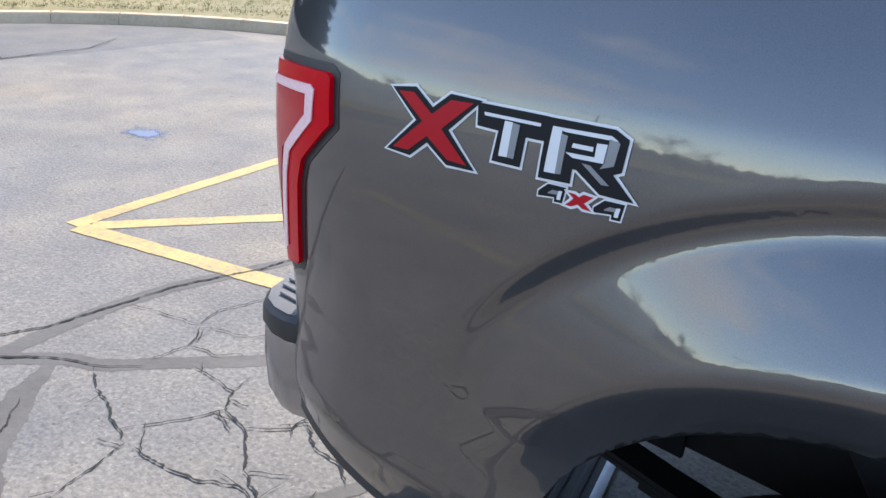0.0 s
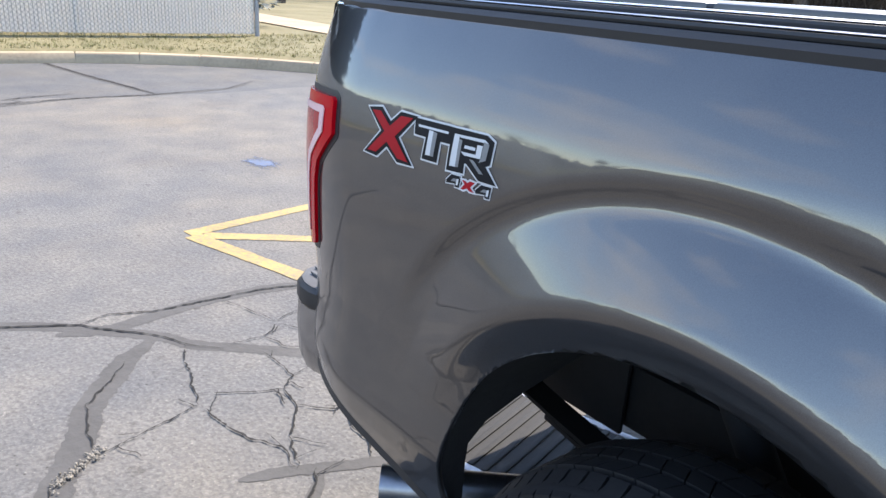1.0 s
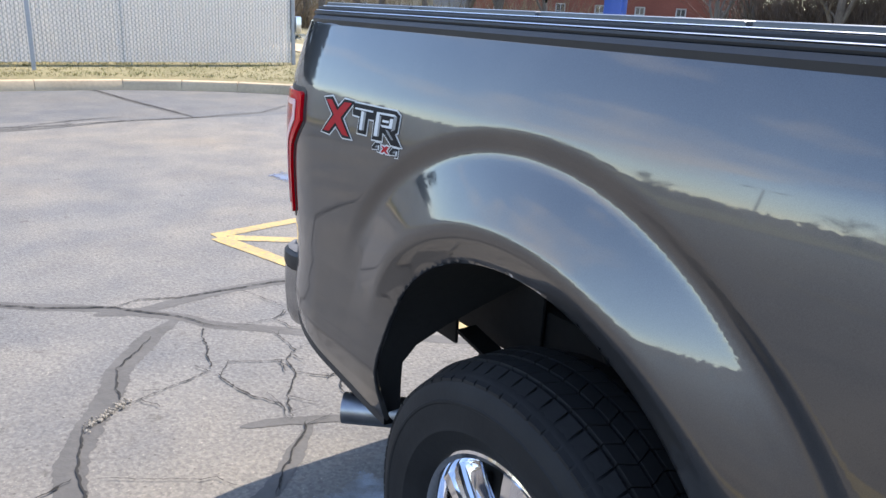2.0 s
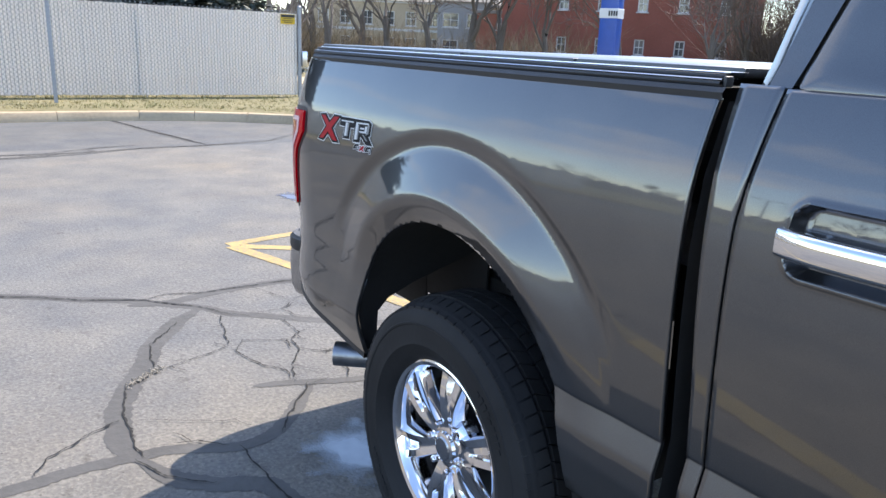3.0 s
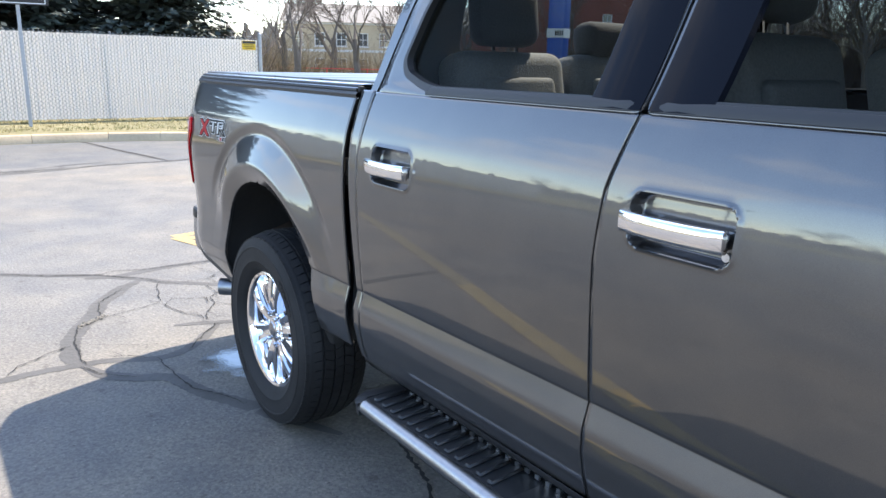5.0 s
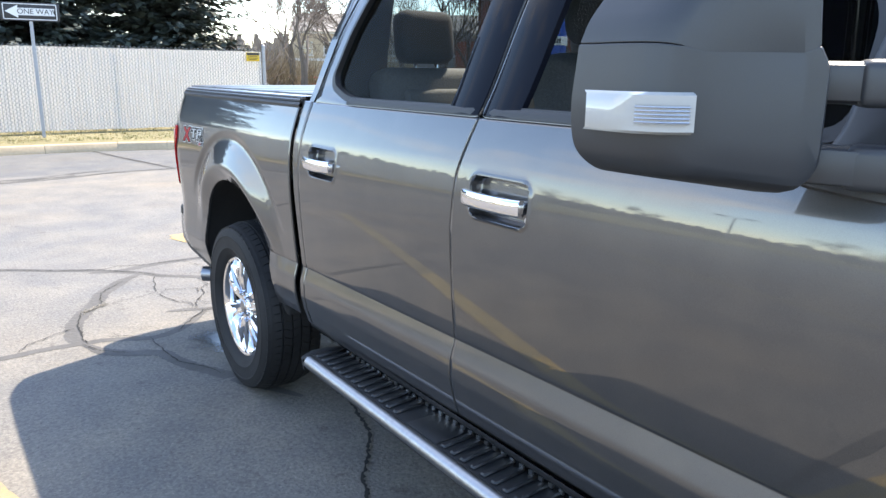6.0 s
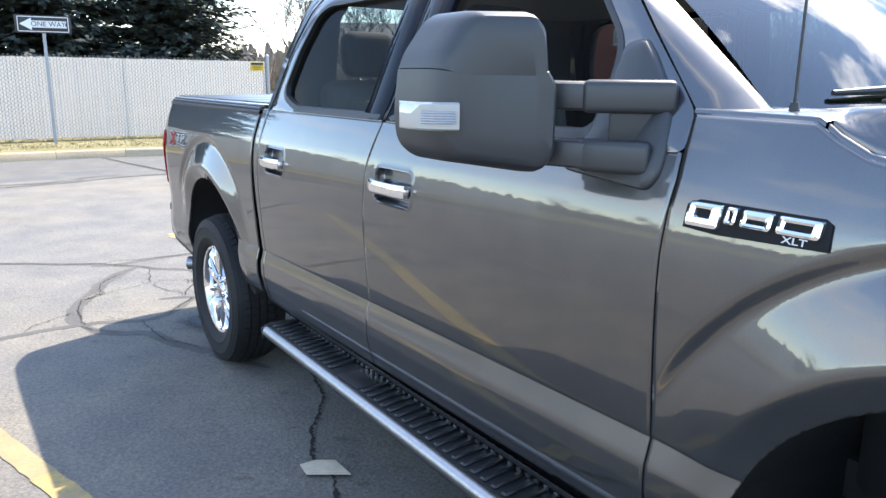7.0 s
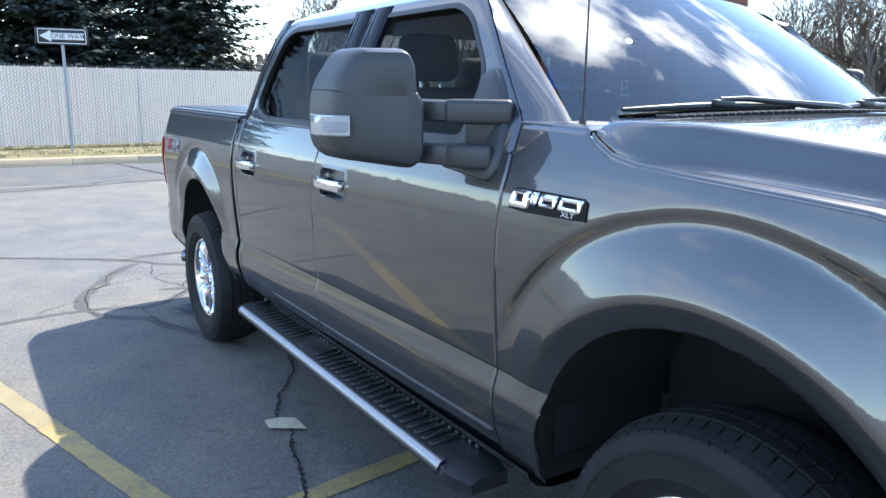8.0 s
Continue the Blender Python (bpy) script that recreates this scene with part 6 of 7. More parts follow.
# ---------- wheels ----------
def wheel_meshes():
    """Tyre and rim round the origin, outer face towards -y."""
    n = 200
    bm = bmesh.new()
    carcass = [(0.236, -0.098), (0.243, -0.112), (0.262, -0.128), (0.285, -0.137), (0.287, -0.139), (0.292, -0.139), (0.294, -0.1385), (0.315, -0.141), (0.340, -0.141), (0.342, -0.143), (0.347, -0.143), (0.349, -0.1405), (0.368, -0.135), (0.382, -0.126), (0.391, -0.114), (0.3945, -0.10), (0.396, -0.05), (0.397, 0.0), (0.396, 0.05), (0.3945, 0.10), (0.391, 0.114), (0.37, 0.134), (0.30, 0.14), (0.25, 0.12), (0.236, 0.1)]
    lathe(bm, carcass, (0, 0, 0), "y", 96)
    tyre = bm
    bm = bmesh.new()

    def lug(a0, a1, h0, h1, top, low, slant=0.0, wrap=0.0):
        """A tread block between two angles; wrap turns its outer edge down the shoulder."""
        pts = []
        for r, d in ((low, 0.0), (top, 0.0006)):
            for h in (h0, h1):
                for t in (0.0, 0.5, 1.0):
                    a = a0 + (a1 - a0) * t + slant * (h - h0)
                    rr = r - (wrap if h == h0 else 0.0)
                    pts.append(bm.verts.new((rr * math.cos(a), h, rr * math.sin(a))))
        for q in ((6, 7, 10, 9), (7, 8, 11, 10), (0, 6, 9, 3), (2, 5, 11, 8), (0, 1, 7, 6), (1, 2, 8, 7), (3, 9, 10, 4), (4, 10, 11, 5)):
            bm.faces.new([pts[i] for i in q])

    N = 66
    st = 2 * math.pi / N
    for k in range(N):
        a = k * st
        lug(a, a + st * 0.86, -0.128, -0.070, 0.4045, 0.372, 0.35, 0.019)
        lug(a + st * 0.5, a + st * 1.36, 0.128, 0.070, 0.4045, 0.372, 0.35, 0.019)
        lug(a + st * 0.25, a + st * 1.17, -0.060, -0.024, 0.4075, 0.39, -0.9)
        lug(a, a + st * 0.93, -0.016, 0.016, 0.408, 0.39, 0.9)
        lug(a + st * 0.25, a + st * 1.17, 0.024, 0.060, 0.4075, 0.39, -0.9)
    # raised sidewall bars
    for a0 in (0.6, 3.7):
        for q in range(9):
            a = a0 + q * 0.055
            hh = 0.012 if q % 4 else 0.006
            vs = box(bm, (0, 0, 0), (0.012, 0.003, hh * 1.6), 0.0, 1)
            bmesh.ops.rotate(bm, cent=(0, 0, 0), matrix=Matrix.Rotation(-(a - math.pi / 2), 3, "Y"), verts=vs)
            bmesh.ops.translate(bm, vec=(0.318 * math.cos(a), -0.1415, 0.318 * math.sin(a)), verts=vs)
    tread = bm
    bm = bmesh.new()
    lip = [(0.19, 0.06), (0.205, -0.02), (0.214, -0.075), (0.219, -0.098), (0.226, -0.108), (0.236, -0.112), (0.243, -0.109), (0.244, -0.10), (0.238, -0.095), (0.232, 0.09)]
    lathe(bm, lip, (0, 0, 0), "y", 96)
    rim = bm
    bm = bmesh.new()
    lathe(bm, [(0.001, 0.045), (0.20, 0.05), (0.205, 0.06)], (0, 0, 0), "y", 48)
    lathe(bm, [(0.001, 0.01), (0.165, 0.012), (0.17, 0.045)], (0, 0, 0), "y", 48)
    back = bm
    sp = bmesh.new()
    # one spoke: two ridges with a trough that opens towards the rim
    rows = []
    for t in np.linspace(0, 1, 9):
        r = 0.052 + t * (0.228 - 0.052)
        hw = 0.024 + 0.026 * t ** 1.1
        y = -0.086 - 0.012 * math.sin(math.pi * min(1, t * 1.1)) - 0.012 * t
        tr = 0.004 + 0.02 * float(ss(0.25, 0.8, t))
        g = 0.25 + 0.2 * t
        rows.append([(-hw - 0.006, y + 0.045, r), (-hw, y + 0.012, r), (-hw * 0.85, y, r), (-hw * g, y + 0.003, r), (-hw * g * 0.6, y + tr, r), (hw * g * 0.6, y + tr, r), (hw * g, y + 0.003, r), (hw * 0.85, y, r), (hw, y + 0.012, r), (hw + 0.006, y + 0.045, r)])
    vv = sheet(sp, rows)
    hub = bmesh.new()
    lathe(hub, [(0.001, -0.098), (0.03, -0.098), (0.041, -0.094), (0.045, -0.086), (0.058, -0.084), (0.075, -0.078), (0.088, -0.064), (0.092, -0.03)], (0, 0, 0), "y", 48)
    cap = bmesh.new()
    lathe(cap, [(0.001, -0.1015), (0.028, -0.1005), (0.033, -0.097)], (0, 0, 0), "y", 32)
    nut = bmesh.new()
    lathe(nut, [(0.001, -0.106), (0.006, -0.105), (0.0095, -0.10), (0.0105, -0.08)], (0, 0, 0), "y", 8)
    return tyre, tread, rim, back, sp, hub, cap, nut


WM = {}
for nm, bmx, mt in zip(("tyre", "tread", "rim", "brake_disc", "spoke", "hub", "centre_cap", "wheel_nut"), wheel_meshes(), (RUBBER, RUBBER, CHROME, DARK, CHROME, CHROME, BLUECAP, CHROME)):
    ob = part(nm, bmx, mt, None, sharp=32)
    WM[nm] = ob.data
    bpy.data.objects.remove(ob)


def wheel(x, side, turn):
    w = new("wheel")
    w.parent = truck
    w.location = (x, side * 0.858, 0.403 + rise(x))
    w.rotation_euler = (0, turn, 0 if side < 0 else math.pi)
    w["label"] = "black tyre on bright chrome six-spoke wheel"

    def kid(nm, parent, m=None):
        o = new(nm, WM[nm])
        o.parent = parent
        if m is not None:
            o.matrix_basis = m
        return o

    tyre = kid("tyre", w)
    tagged(kid("tread", tyre), kind="stuff")
    rim = kid("rim", w)
    kid("brake_disc", w)
    for k in range(6):
        a = k * math.pi / 3
        kid("spoke", rim, Matrix.Rotation(a, 4, "Y"))
        kid("wheel_nut", rim, Matrix.Rotation(a + math.pi / 6, 4, "Y") @ Matrix.Translation((0, 0, 0.064)))
    kid("hub", rim)
    kid("centre_cap", rim)


wheel(RH, -1, 0.12)
wheel(FH, -1, 0.5)
wheel(RH, 1, 0.3)
wheel(FH, 1, 0.0)

# ---------- wheel wells and underbody ----------
for side in (-1, 1):
    for (cx, cz, r), a0, a1 in ((RC, -0.15, math.pi + 0.12), (FC, -0.1, math.pi + 0.15)):
        bm = bmesh.new()
        rows = []
        for a in np.linspace(a0, a1, 40):
            R2 = r + 0.022
            ca = math.cos(a) if 0 < a < math.pi else math.copysign(1, math.cos(a))
            sa = math.sin(a) if 0 < a < math.pi else -abs(math.sin(a))
            x, z = cx + R2 * ca, cz + R2 * sa
            xe, ze = cx + (r + 0.004) * ca, cz + (r + 0.004) * sa
            rows.append([(xe, side * (float(half_width(xe, ze)) - 0.009), ze), (x, side * 0.92, z), (x, side * (0.68 if cx > 1 else 0.68 + 0.22 * float(ss(2.5, 2.9, a))), z), (x, side * (0.40 if cx > 1 else 0.50 + 0.39 * float(ss(2.5, 3.0, a))), z)])
        sheet(bm, rows)
        part("wheel_well", bm, DARK, truck)
    bm = bmesh.new()
    box(bm, (1.6, side * 0.45, 0.62), (5.2, 0.07, 0.15), 0.01)
    part("frame_rail", bm, DARK, truck)
    bm = bmesh.new()
    box(bm, (-0.71, side * 0.5, 0.70), (0.58, 0.012, 0.33), 0.004)
    box(bm, (-0.90, side * 0.503, 0.66), (0.24, 0.012, 0.40), 0.004)
    part("splash_panel", bm, DARK, truck)
    bm = bmesh.new()
    tube(bm, [(0.12, side * 0.60, 0.42), (-0.22, side * 0.55, 0.86)], 0.034, 12)
    tube(bm, [(0.12, side * 0.60, 0.42), (0.0, side * 0.58, 0.58)], 0.026, 12)
    part("shock_absorber", bm, DARK, truck)
    bm = bmesh.new()
    for q in range(4):
        rows = [[(x, side * (0.57 + s), 0.50 + 0.07 * (x / 0.65) ** 2 - 0.012 * q + e) for s, e in ((-0.032, 0), (0.032, 0), (0.032, 0.01), (-0.032, 0.01))] for x in np.linspace(-0.65 + 0.1 * q, 0.65 - 0.1 * q, 12)]
        sheet(bm, rows, close=True)
    part("leaf_spring", bm, DARK, truck)
bm = bmesh.new()
tube(bm, [(0, -0.8, 0.403), (0, 0.8, 0.403)], 0.045, 12)
bmesh.ops.create_uvsphere(bm, u_segments=16, v_segments=10, radius=0.15, matrix=Matrix.Translation((0, 0.08, 0.40)))
part("rear_axle", bm, DARK, truck)
bm = bmesh.new()
sheet(bm, [[(x, y, 0.86 if abs(y) < 0.55 else 1.08) for y in (-0.9, -0.551, -0.549, 0, 0.549, 0.551, 0.9)] for x in (-1.03, 0, 0.69)])
part("bed_floor", bm, DARK, truck)
bm = bmesh.new()
sheet(bm, [[(x, y, 0.60) for y in (-0.9, 0, 0.9)] for x in (0.76, 2.0, 3.15)])
part("cab_floor", bm, DARK, truck)
bm = bmesh.new()
box(bm, (3.75, 0, 0.95), (1.2, 1.0, 0.7), 0.05)
part("engine_block", bm, DARK, truck)
bm = bmesh.new()
sheet(bm, [[(3.14, y, z) for y in (-0.9, 0, 0.9)] for z in (0.6, 1.0, 1.46)])
part("firewall", bm, DARK, truck)

# ---------- plain front end ----------
bm = bmesh.new()
rows = []
for u in np.linspace(-1, 1, 25):
    x = 4.52 + 0.06 * (1 - u * u)
    rows.append([(x - 0.02, u * 0.93, 0.62), (x + 0.03, u * 0.93, 0.70), (x + 0.04, u * 0.92, 1.0), (x, u * 0.90, 1.22), (x - 0.03, u * 0.87, 1.27)])
sheet(bm, rows)
part("front_grille", bm, BLACKP, truck)
bm = bmesh.new()
rows = []
for u in np.linspace(-1, 1, 25):
    x = 4.60 + 0.09 * (1 - u ** 4)
    rows.append([(x - 0.08, u * 0.96, 0.40), (x, u * 0.96, 0.45), (x + 0.01, u * 0.96, 0.60), (x - 0.02, u * 0.95, 0.70), (x - 0.1, u * 0.93, 0.71)])
sheet(bm, rows)
part("front_bumper", bm, CHROME, truck)


# ---------- seats and cabin ----------
def cushion(name, c, s, bevel, parent, rot=0.0, material=None, seg=4):
    bm = bmesh.new()
    box(bm, c, s, bevel, seg, Matrix.Rotation(rot, 3, "Y"))
    return part(name, bm, material or SEAT, parent, sharp=60)


bench = None
for y, w in ((-0.45, 0.46), (0.03, 0.44), (0.50, 0.46)):
    if bench is None:
        bench = cushion("rear_bench", (1.12, 0, 0.98), (0.5, 1.40, 0.2), 0.06, truck)
        bench["label"] = "grey cloth rear bench seat with headrests"
    back = cushion("backrest", (0.855, y, 1.215), (0.16, w, 0.62), 0.055, bench, radians(-12), None, 5)
    cushion("bolster", (0.935, y, 1.20), (0.05, w - 0.16, 0.5), 0.024, back, radians(-12))
    cushion("headrest", (0.800, y, 1.64 if abs(y) > 0.1 else 1.575), (0.11, 0.25, 0.20 if abs(y) > 0.1 else 0.13), 0.045, bench, radians(-8), BLACKS)
    for d in (-0.05, 0.05):
        bm = bmesh.new()
        tube(bm, [(0.82, y + d, 1.48), (0.805, y + d, 1.58)], 0.007, 8)
        part("headrest_rod", bm, CHROME, bench)
for y in (-0.42, 0.42):
    st = cushion("front_seat", (2.08, y, 0.98), (0.52, 0.52, 0.2), 0.06, truck)
    st["label"] = "grey cloth front seat with headrest"
    back = cushion("backrest", (1.79, y, 1.24), (0.15, 0.5, 0.66), 0.06, st, radians(-14), None, 5)
    cushion("bolster", (1.872, y, 1.22), (0.05, 0.32, 0.5), 0.024, back, radians(-14))
    cushion("headrest", (1.715, y, 1.69), (0.11, 0.27, 0.2), 0.05, st, radians(-10), BLACKS)
    for d in (-0.05, 0.05):
        bm = bmesh.new()
        tube(bm, [(1.74, y + d, 1.53), (1.725, y + d, 1.63)], 0.007, 8)
        part("headrest_rod", bm, CHROME, st)
bm = bmesh.new()
rows = []
for y in np.linspace(-0.82, 0.82, 9):
    rows.append([(2.62, y, 0.9), (2.60, y, 1.2), (2.66, y, 1.36), (2.80, y, 1.42), (3.10, y, 1.44)])
sheet(bm, rows)
part("dashboard", bm, TRIMIN, truck)
bm = bmesh.new()
tube(bm, [(2.50 + 0.06 * math.sin(a), 0.40 + 0.18 * math.cos(a), 1.22 + 0.17 * math.sin(a)) for a in np.linspace(0, 2 * math.pi, 28)], 0.015, 8, caps=False)
part("steering_wheel", bm, BLACKP, truck)

# ================= trees =================
def spruce(at, height, radius, seed):
    """A dense dark spruce: whorls of drooping branches with hanging sprays."""
    rng = np.random.default_rng(seed)
    t = thing("spruce_tree", "tall dense blue-green spruce behind the fence", "spruce tree", at, group="spruces")
    bm = bmesh.new()
    tube(bm, [(0, 0, -0.1), (0.03, 0, height * 0.5), (0, 0, height)], [0.2, 0.12, 0.02], 9)
    part("trunk", bm, BARK, t)
    V, F = [], []
    z = 0.5
    while z < height - 0.2:
        f = 1 - z / height
        reach = radius * (f ** 0.8) * rng.uniform(0.85, 1.1) + 0.12
        nb = max(7, int(20 * f + 8))
        for b in range(nb):
            a = rng.uniform(0, 2 * math.pi)
            L = reach * rng.uniform(0.7, 1.12)
            d = np.array([math.cos(a), math.sin(a), 0])
            sd = np.array([-math.sin(a), math.cos(a), 0])
            m = max(5, int(L / 0.15))
            for k in range(1, m + 1):
                u = k / m
                p = np.array([0, 0, z]) + d * L * u + np.array([0, 0, -0.35 * L * u + 0.28 * L * u * u])
                for s in (-1, 1, 0):
                    ln = (0.36 * (1.15 - 0.55 * u)) * rng.uniform(0.7, 1.25)
                    dirv = d * rng.uniform(0.5, 1.0) + sd * s * rng.uniform(0.5, 1.1) + np.array([0, 0, rng.uniform(-0.55, 0.12)])
                    dirv /= np.linalg.norm(dirv)
                    up = np.array([rng.normal(0, .4), rng.normal(0, .4), 1.0])
                    n = np.cross(dirv, up)
                    n = n / np.linalg.norm(n) * ln * 0.26
                    q = p + rng.normal(0, 0.03, 3)
                    i = len(V)
                    V.extend([q - n * 0.3, q + dirv * ln * 0.45 - n, q + dirv * ln, q + dirv * ln * 0.45 + n])
                    F.append((i, i + 1, i + 2, i + 3))
        z += rng.uniform(0.14, 0.22)
    quads_object("crown", V, F, NEEDLE, t)


for at, h, r, s in (((-18.4, -2.9, 0.15), 9.5, 3.1, 1), ((-18.3, 0.3, 0.15), 10.5, 3.2, 2), ((-18.4, 3.6, 0.15), 9.0, 2.8, 3), ((-20.5, -5.6, 0.15), 10.0, 3.2, 4)):
    spruce(at, h, r, s)


def bare_tree(at, height, seed, spread=0.55, lean=0.0, name="bare_tree", label="leafless grey-brown deciduous tree with fine twigs", fork=0.30):
    """A leafless tree: tapered trunk, forking limbs, a haze of twigs."""
    rng = random.Random(seed)
    t = thing(name, label, "bare tree", at, group="bare trees")
    bm = bmesh.new()
    V, F = [], []

    def limb(p, d, length, r, depth):
        pts, rad = [p], [r]
        q = p
        n = 4
        dd = d.copy()
        for k in range(n):
            dd = (dd + Vector((rng.uniform(-1, 1), rng.uniform(-1, 1), rng.uniform(-0.3, 0.6))) * 0.16).normalized()
            q = q + dd * length / n
            pts.append(q)
            rad.append(r * (1 - 0.45 * (k + 1) / n))
        if depth <= 3:
            tube(bm, pts, rad, 7 if depth < 2 else 5, caps=False)
        else:
            side = dd.cross(Vector((rng.uniform(-1, 1), rng.uniform(-1, 1), 0.3))).normalized()
            rad = [max(0.011, q) for q in rad]
            for (a, b), (ra, rb) in zip(zip(pts, pts[1:]), zip(rad, rad[1:])):
                i = len(V)
                V.extend([a - side * ra, a + side * ra, b + side * rb, b - side * rb])
                F.append((i, i + 1, i + 2, i + 3))
        if depth >= 6:
            return
        kids = 3 if depth < 5 else 3
        for j in range(kids + (1 if depth == 0 else 0)):
            u = rng.uniform(0.35, 1.0) if j else 1.0
            i = min(n, max(1, int(round(u * n))))
            ang = rng.uniform(0, 2 * math.pi)
            side = dd.cross(Vector((math.cos(ang), math.sin(ang), 0.2))).normalized()
            nd = (dd + side * rng.uniform(0.35, 0.85) * (spread + 0.35) + Vector((0, 0, 0.12))).normalized()
            limb(pts[i], nd, length * rng.uniform(0.6, 0.82), rad[i] * rng.uniform(0.5, 0.72), depth + 1)

    limb(Vector((0, 0, -0.1)), Vector((lean, lean * 0.4, 1)).normalized(), height * fork, height * 0.026, 0)
    part("trunk", bm, BARK, t, smooth=True)
    quads_object("crown", V, F, TWIG, t)


TREES = [((-37.5, 15.8), 9.5, 11), ((-34.6, 18.9), 9.0, 12), ((-33.5, 20.8), 8.5, 13), ((-31.0, 21.8), 10.0, 14), ((-30.2, 23.1), 9.0, 15), ((-30.0, 26.2), 8.0, 16),
         ((-24.5, 36.2), 8.0, 17), ((-19.0, 36.0), 7.0, 18), ((-30.0, 13.0), 8.0, 19), ((-14.0, 34.0), 8.0, 20), ((-6.0, 33.0), 9.0, 21), ((-2.0, 37.0), 9.0, 22), ((-42.0, 21.0), 10.0, 23), ((-9.0, 28.0), 9.0, 24), ((-4.5, 25.5), 8.5, 25), ((-1.0, 29.0), 9.5, 26), ((-12.5, 30.5), 9.0, 27), ((-27.5, 29.5), 8.5, 28), ((-22.5, 30.5), 8.0, 29), ((-17.0, 31.5), 10.0, 30), ((-15.0, 36.5), 11.5, 31), ((-10.5, 33.0), 11.0, 32), ((-19.5, 40.0), 12.0, 33), ((-12.0, 42.0), 12.0, 34)]
for (x, y), h, s in TREES:
    bare_tree((x, y, 0.15), h, s)


FIRST = {o.name: o for o in bpy.data.objects if o.name.startswith("bare_tree") and o.parent is None}
rng = random.Random(91)
TREE_NAMES = sorted(FIRST)
for k in range(26):
    a = radians(rng.uniform(196, 332))
    d = rng.uniform(95, 150)
    sc = rng.uniform(0.75, 1.15)
    m = Matrix.Translation((d * math.cos(a), d * math.sin(a), 0.1)) @ Matrix.Rotation(rng.uniform(0, 6.28), 4, "Z") @ Matrix.Scale(sc, 4)
    copy_thing(FIRST[TREE_NAMES[k % len(TREE_NAMES)]], m)


def street_lamp(at, h):
    p = thing("street_lamp", "tall grey steel car park lamp with two heads", "street lamp", at)
    bm = bmesh.new()
    tube(bm, [(0, 0, -0.1), (0, 0, h * 0.5), (0, 0, h)], [0.10, 0.085, 0.06], 10)
    part("pole", bm, GALV, p)
    bm = bmesh.new()
    tube(bm, [(-0.9, 0, h + 0.05), (0, 0, h - 0.05), (0.9, 0, h + 0.05)], 0.035, 8)
    part("cross_arm", bm, GALV, p)
    for sx in (-1, 1):
        bm = bmesh.new()
        box(bm, (sx * 1.15, 0, h + 0.06), (0.7, 0.32, 0.12), 0.04, 2)
        part("lamp_head", bm, BLACKP, p)


street_lamp((-24.0, -42.0, 0.0), 6.4)


def thicket(at, size, n, seed, material=BRUSH, label="tangle of dry leafless brush"):
    rng = np.random.default_rng(seed)
    V, F = [], []
    for _ in range(n):
        b = np.array([rng.uniform(-1, 1) * size[0], rng.uniform(-1, 1) * size[1], 0])
        d = np.array([rng.normal(0, .45), rng.normal(0, .45), 1.0])
        L = size[2] * rng.uniform(0.35, 1.0)
        p = b
        s = np.array([rng.normal(), rng.normal(), 0])
        s = s / np.linalg.norm(s) * 0.022
        for k in range(4):
            q = p + d * L / 4
            i = len(V)
            V.extend([p - s, p + s, q + s * 0.7, q - s * 0.7])
            F.append((i, i + 1, i + 2, i + 3))
            e = p + (d + rng.normal(0, 0.8, 3)) * L / 4
            i = len(V)
            V.extend([p - s * .5, p + s * .5, e])
            F.append((i, i + 1, i + 2))
            d = d + rng.normal(0, 0.3, 3)
            p, s = q, s * 0.75
    ob = quads_object("brush", [v + np.array([at[0], at[1], 0.1]) for v in V], F, material)
    tagged(ob, label, "brush", kind="stuff")


thicket((-44, 21), (3, 6, 2.4), 1900, 1)
thicket((-38, 12), (2, 5, 2.8), 1500, 2)
thicket((-26, 4), (2, 5, 4.0), 1200, 5, TWIG)
thicket((-14, 40), (13, 3, 7.0), 8000, 6, TWIG)
thicket((-40, 33), (5, 4, 2.6), 900, 3)


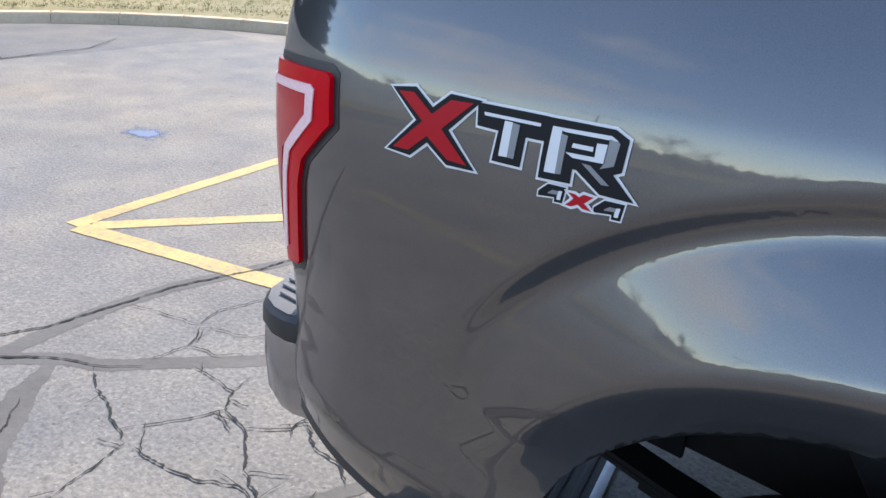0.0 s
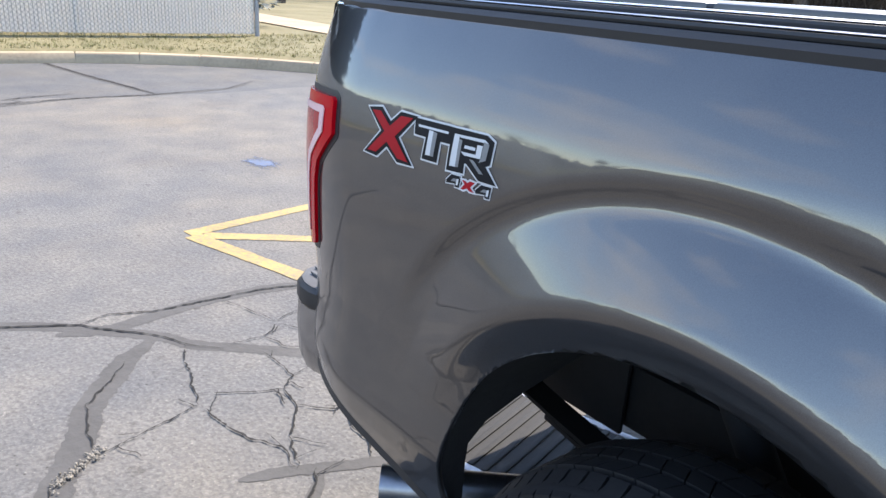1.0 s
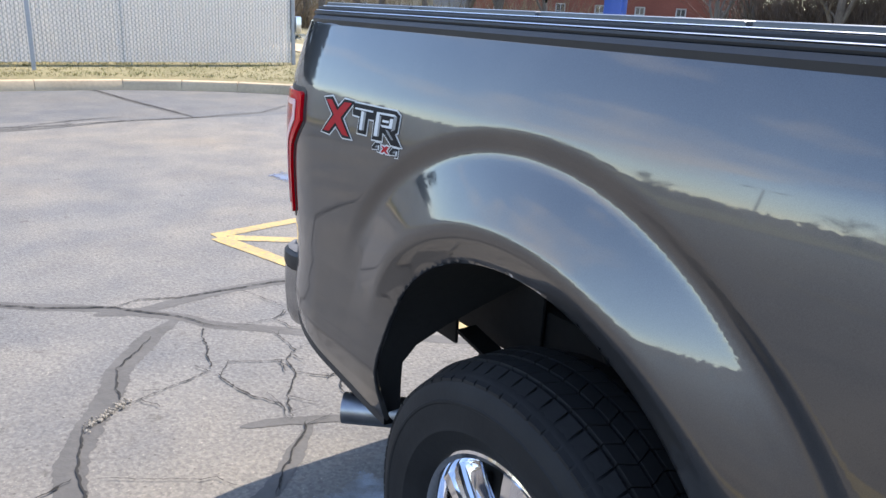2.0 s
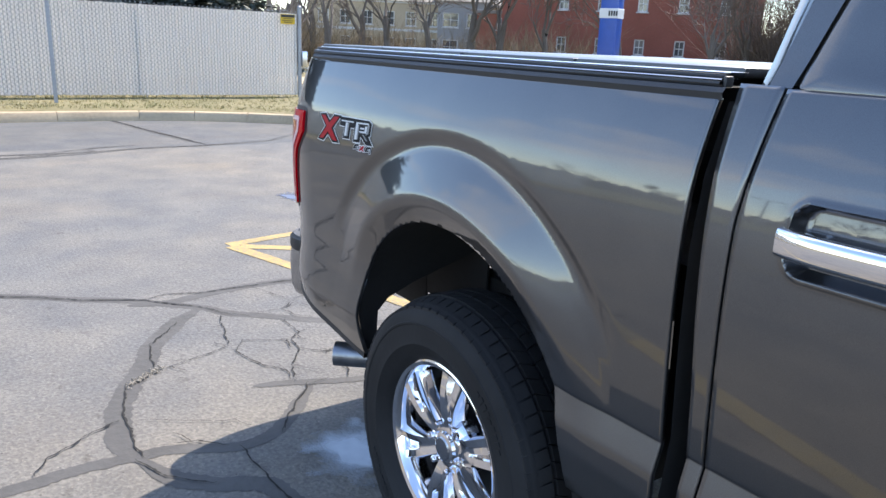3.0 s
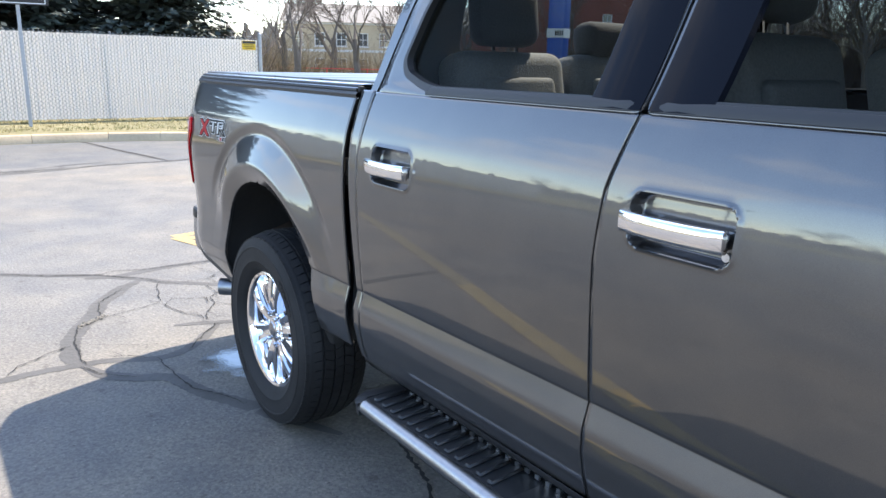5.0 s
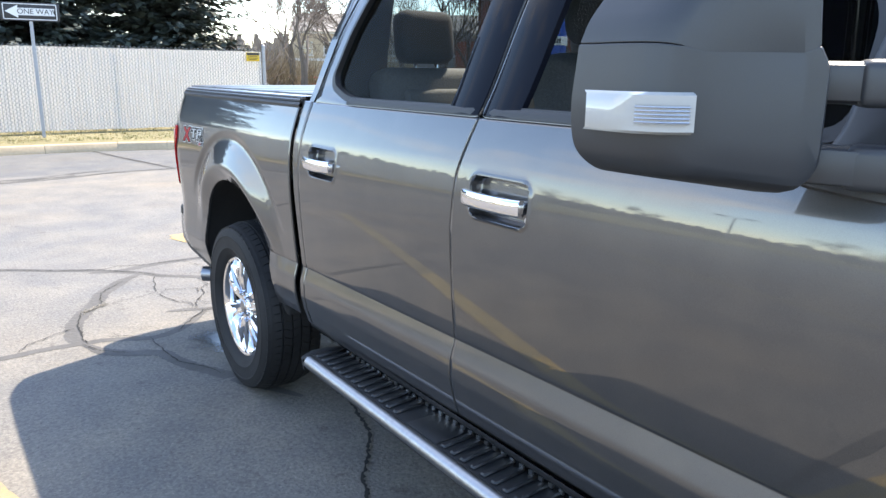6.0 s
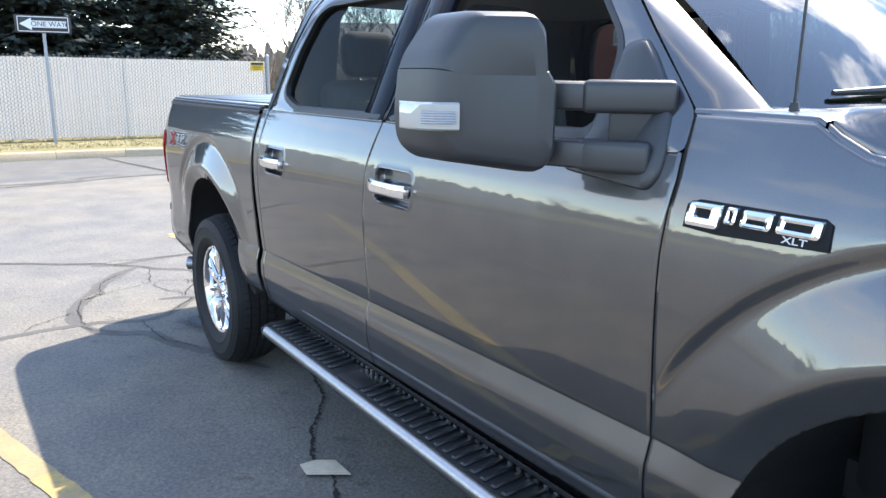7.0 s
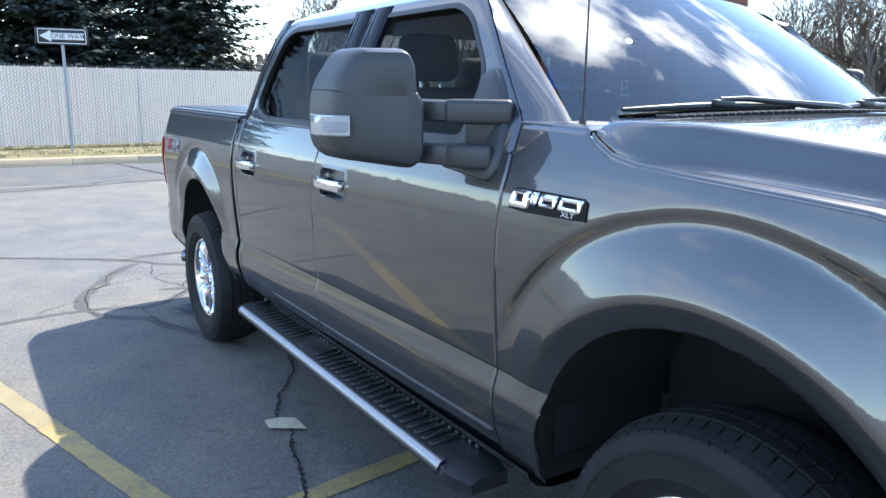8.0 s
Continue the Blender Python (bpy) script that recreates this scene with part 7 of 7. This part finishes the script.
# ================= buildings =================
def building(name, a, b, depth, height, material, wins, label, base=0.1, roof_rise=0.0, roof_mat=None, trims=()):
    """A block with its front between plan points a and b; windows as (along, sill, width, height)."""
    a, b = Vector((*a, 0)), Vector((*b, 0))
    L = (b - a).length
    ux = (b - a).normalized()
    uy = Vector((-ux.y, ux.x, 0))
    M = Matrix(((ux.x, uy.x, 0, a.x), (ux.y, uy.y, 0, a.y), (0, 0, 1, base), (0, 0, 0, 1)))
    t = thing(name, label, "building")
    t.matrix_basis = M
    # front wall with real openings
    xs = sorted({0, L} | {w[0] for w in wins} | {w[0] + w[2] for w in wins})
    zs = sorted({-0.5, height} | {w[1] for w in wins} | {w[1] + w[3] for w in wins})
    bm = bmesh.new()
    for x0, x1 in zip(xs, xs[1:]):
        for z0, z1 in zip(zs, zs[1:]):
            cx, cz = (x0 + x1) / 2, (z0 + z1) / 2
            if any(w[0] < cx < w[0] + w[2] and w[1] < cz < w[1] + w[3] for w in wins):
                continue
            bm.faces.new([bm.verts.new(p) for p in ((x0, 0, z0), (x1, 0, z0), (x1, 0, z1), (x0, 0, z1))])
    for w in wins:
        x0, z0, x1, z1 = w[0], w[1], w[0] + w[2], w[1] + w[3]
        ring = [(x0, z0), (x1, z0), (x1, z1), (x0, z1)]
        for i in range(4):
            p, q = ring[i], ring[(i + 1) % 4]
            bm.faces.new([bm.verts.new(v) for v in ((p[0], 0, p[1]), (q[0], 0, q[1]), (q[0], 0.2, q[1]), (p[0], 0.2, p[1]))])
    for p, q in (((0, 0), (0, depth)), ((0, depth), (L, depth)), ((L, depth), (L, 0))):
        bm.faces.new([bm.verts.new(v) for v in ((*p, -0.5), (*q, -0.5), (*q, height), (*p, height))])
    bmesh.ops.remove_doubles(bm, verts=bm.verts, dist=1e-4)
    part("wall", bm, material, t, smooth=False)
    bm = bmesh.new()
    e = 0.35 if roof_rise else 0.12
    if roof_rise:
        sheet(bm, [[(-e, -e, height), (L + e, -e, height)], [(-e, depth / 2, height + roof_rise), (L + e, depth / 2, height + roof_rise)], [(-e, depth + e, height), (L + e, depth + e, height)]])
        bm.faces.new([bm.verts.new(p) for p in ((0, 0, height), (0, depth, height), (0, depth / 2, height + roof_rise))])
        bm.faces.new([bm.verts.new(p) for p in ((L, 0, height), (L, depth, height), (L, depth / 2, height + roof_rise))])
    else:
        box(bm, (L / 2, depth / 2, height + 0.1), (L + 2 * e, depth + 2 * e, 0.3), 0.03)
    part("roof", bm, roof_mat or ROOF, t, smooth=False)
    for w in wins:
        wd = new("window")
        wd.parent = t
        wd.location = (w[0], 0.1, w[1])
        bm = bmesh.new()
        f = 0.09
        for c, s in (((w[2] / 2, 0, f / 2), (w[2], 0.08, f)), ((w[2] / 2, 0, w[3] - f / 2), (w[2], 0.08, f)), ((f / 2, 0, w[3] / 2), (f, 0.08, w[3])), ((w[2] - f / 2, 0, w[3] / 2), (f, 0.08, w[3])), ((w[2] / 2, 0.0, w[3] / 2), (w[2], 0.06, 0.06)), ((w[2] / 2, 0.0, w[3] / 2), (0.05, 0.05, w[3]))):
            box(bm, c, s)
        part("frame", bm, FRAMEW, wd, smooth=False)
        bm = bmesh.new()
        box(bm, (w[2] / 2, 0.04, w[3] / 2), (w[2] - f, 0.02, w[3] - f))
        part("pane", bm, PANE, wd, smooth=False)
        bm = bmesh.new()
        box(bm, (w[2] / 2, -0.12, -0.05), (w[2] + 0.2, 0.12, 0.08), 0.01)
        part("sill", bm, FRAMEW, wd, smooth=False)
    for z, hgt in trims:
        bm = bmesh.new()
        box(bm, (L / 2, -0.03, z), (L, 0.06, hgt))
        part("trim_band", bm, FRAMEW, t, smooth=False)


def rows_of(n, x0, dx, sills, w, h):
    return [(x0 + dx * i, z, w, h) for i in range(n) for z in sills]


building("apartment_block", (-46.4, 36.0), (-32.0, 48.7), 12, 8.6, BRICK, rows_of(5, 4.4, 2.95, (1.15, 4.3), 0.75, 1.15), "two-storey red brick apartment block with white windows")
building("apartment_block", (-58.5, 42.5), (-46.5, 54.5), 10, 4.4, BRICKO, rows_of(4, 2.0, 3.6, (0.9, 2.9), 0.9, 1.1), "orange-red brick apartment block with pale windows")
building("apartment_block", (-72.0, 31.0), (-60.5, 49.0), 10, 5.4, TAN, rows_of(9, 1.0, 2.25, (0.4, 3.0), 1.1, 1.4), "tan two-storey apartment block with white trim", roof_rise=2.2, trims=((2.55, 0.25), (5.3, 0.2)))
building("apartment_block", (-63.0, 41.0), (-60.0, 45.5), 3, 5.5, GREYS, rows_of(2, 0.5, 2.4, (0.4, 3.0), 1.6, 1.4), "grey sided bay of apartment block", roof_rise=1.2)


def pylon():
    p = thing("sign_pylon", "tall blue sign pylon with white band beyond the truck", "sign pylon", (-13.75, 13.95, 0.15))
    rot = Matrix.Rotation(radians(25), 3, "Z")
    bm = bmesh.new()
    box(bm, (0, 0, 3.0), (0.5, 0.5, 6.0), 0.03, 2, rot)
    part("column", bm, BLUEP, p)
    bm = bmesh.new()
    box(bm, (0, 0, 2.30), (0.53, 0.53, 0.26), 0.01, 1, rot)
    band = part("band", bm, SIGNW, p, "white band with dark bars")
    for k in range(4):
        bm = bmesh.new()
        box(bm, (0.02 + 0.07 * k, -0.270, 2.30), (0.045, 0.012, 0.13), 0.002, 1)
        bm.transform(rot.to_4x4())
        part("number_bar", bm, SIGNB, band)
    bm = bmesh.new()
    box(bm, (0, 0, 0.03), (0.8, 0.8, 0.18), 0.02, 1, rot)
    part("footing", bm, CONCRETE, p)


pylon()


def railing():
    r = thing("railing", "low red metal railing beyond the car park", "railing", (-34, 26, 0.15))
    d = Vector((0.62, 0.78, 0)).normalized()
    for z in (0.55, 0.95):
        bm = bmesh.new()
        tube(bm, [tuple(d * -16 + Vector((0, 0, z))), tuple(d * 12 + Vector((0, 0, z)))], 0.03, 6)
        part("rail", bm, REDR, r)
    for k in range(12):
        bm = bmesh.new()
        q = d * (-16 + k * 2.5)
        tube(bm, [(q.x, q.y, -0.1), (q.x, q.y, 1.0)], 0.035, 6)
        part("post", bm, REDR, r)


railing()


def far_woods():
    """Hazy leafless woods at the edge of the land, all round."""
    rng = np.random.default_rng(8)
    V, F = [], []
    for ang in np.linspace(0, 2 * math.pi, 3600):
        for _ in range(2):
            R = rng.uniform(120, 170)
            a = ang + rng.normal(0, 0.004)
            x, y = R * math.cos(a), R * math.sin(a)
            h = rng.uniform(3, 7) * (0.8 + 0.4 * math.sin(3 * a) ** 2) 
            w = rng.uniform(0.3, 1.1)
            tx, ty = -math.sin(a) * w, math.cos(a) * w
            i = len(V)
            V.extend([(x - tx * .5, y - ty * .5, 0), (x + tx * .5, y + ty * .5, 0), (x + tx, y + ty, h * 0.6), (x + tx * .3, y + ty * .3, h), (x - tx * .4, y - ty * .4, h * 0.95), (x - tx, y - ty, h * 0.55)])
            F.append(tuple(range(i, i + 6)))
    tagged(quads_object("far_woods", V, F, WOODS), "distant line of leafless woods", "woods", kind="backdrop")


far_woods()
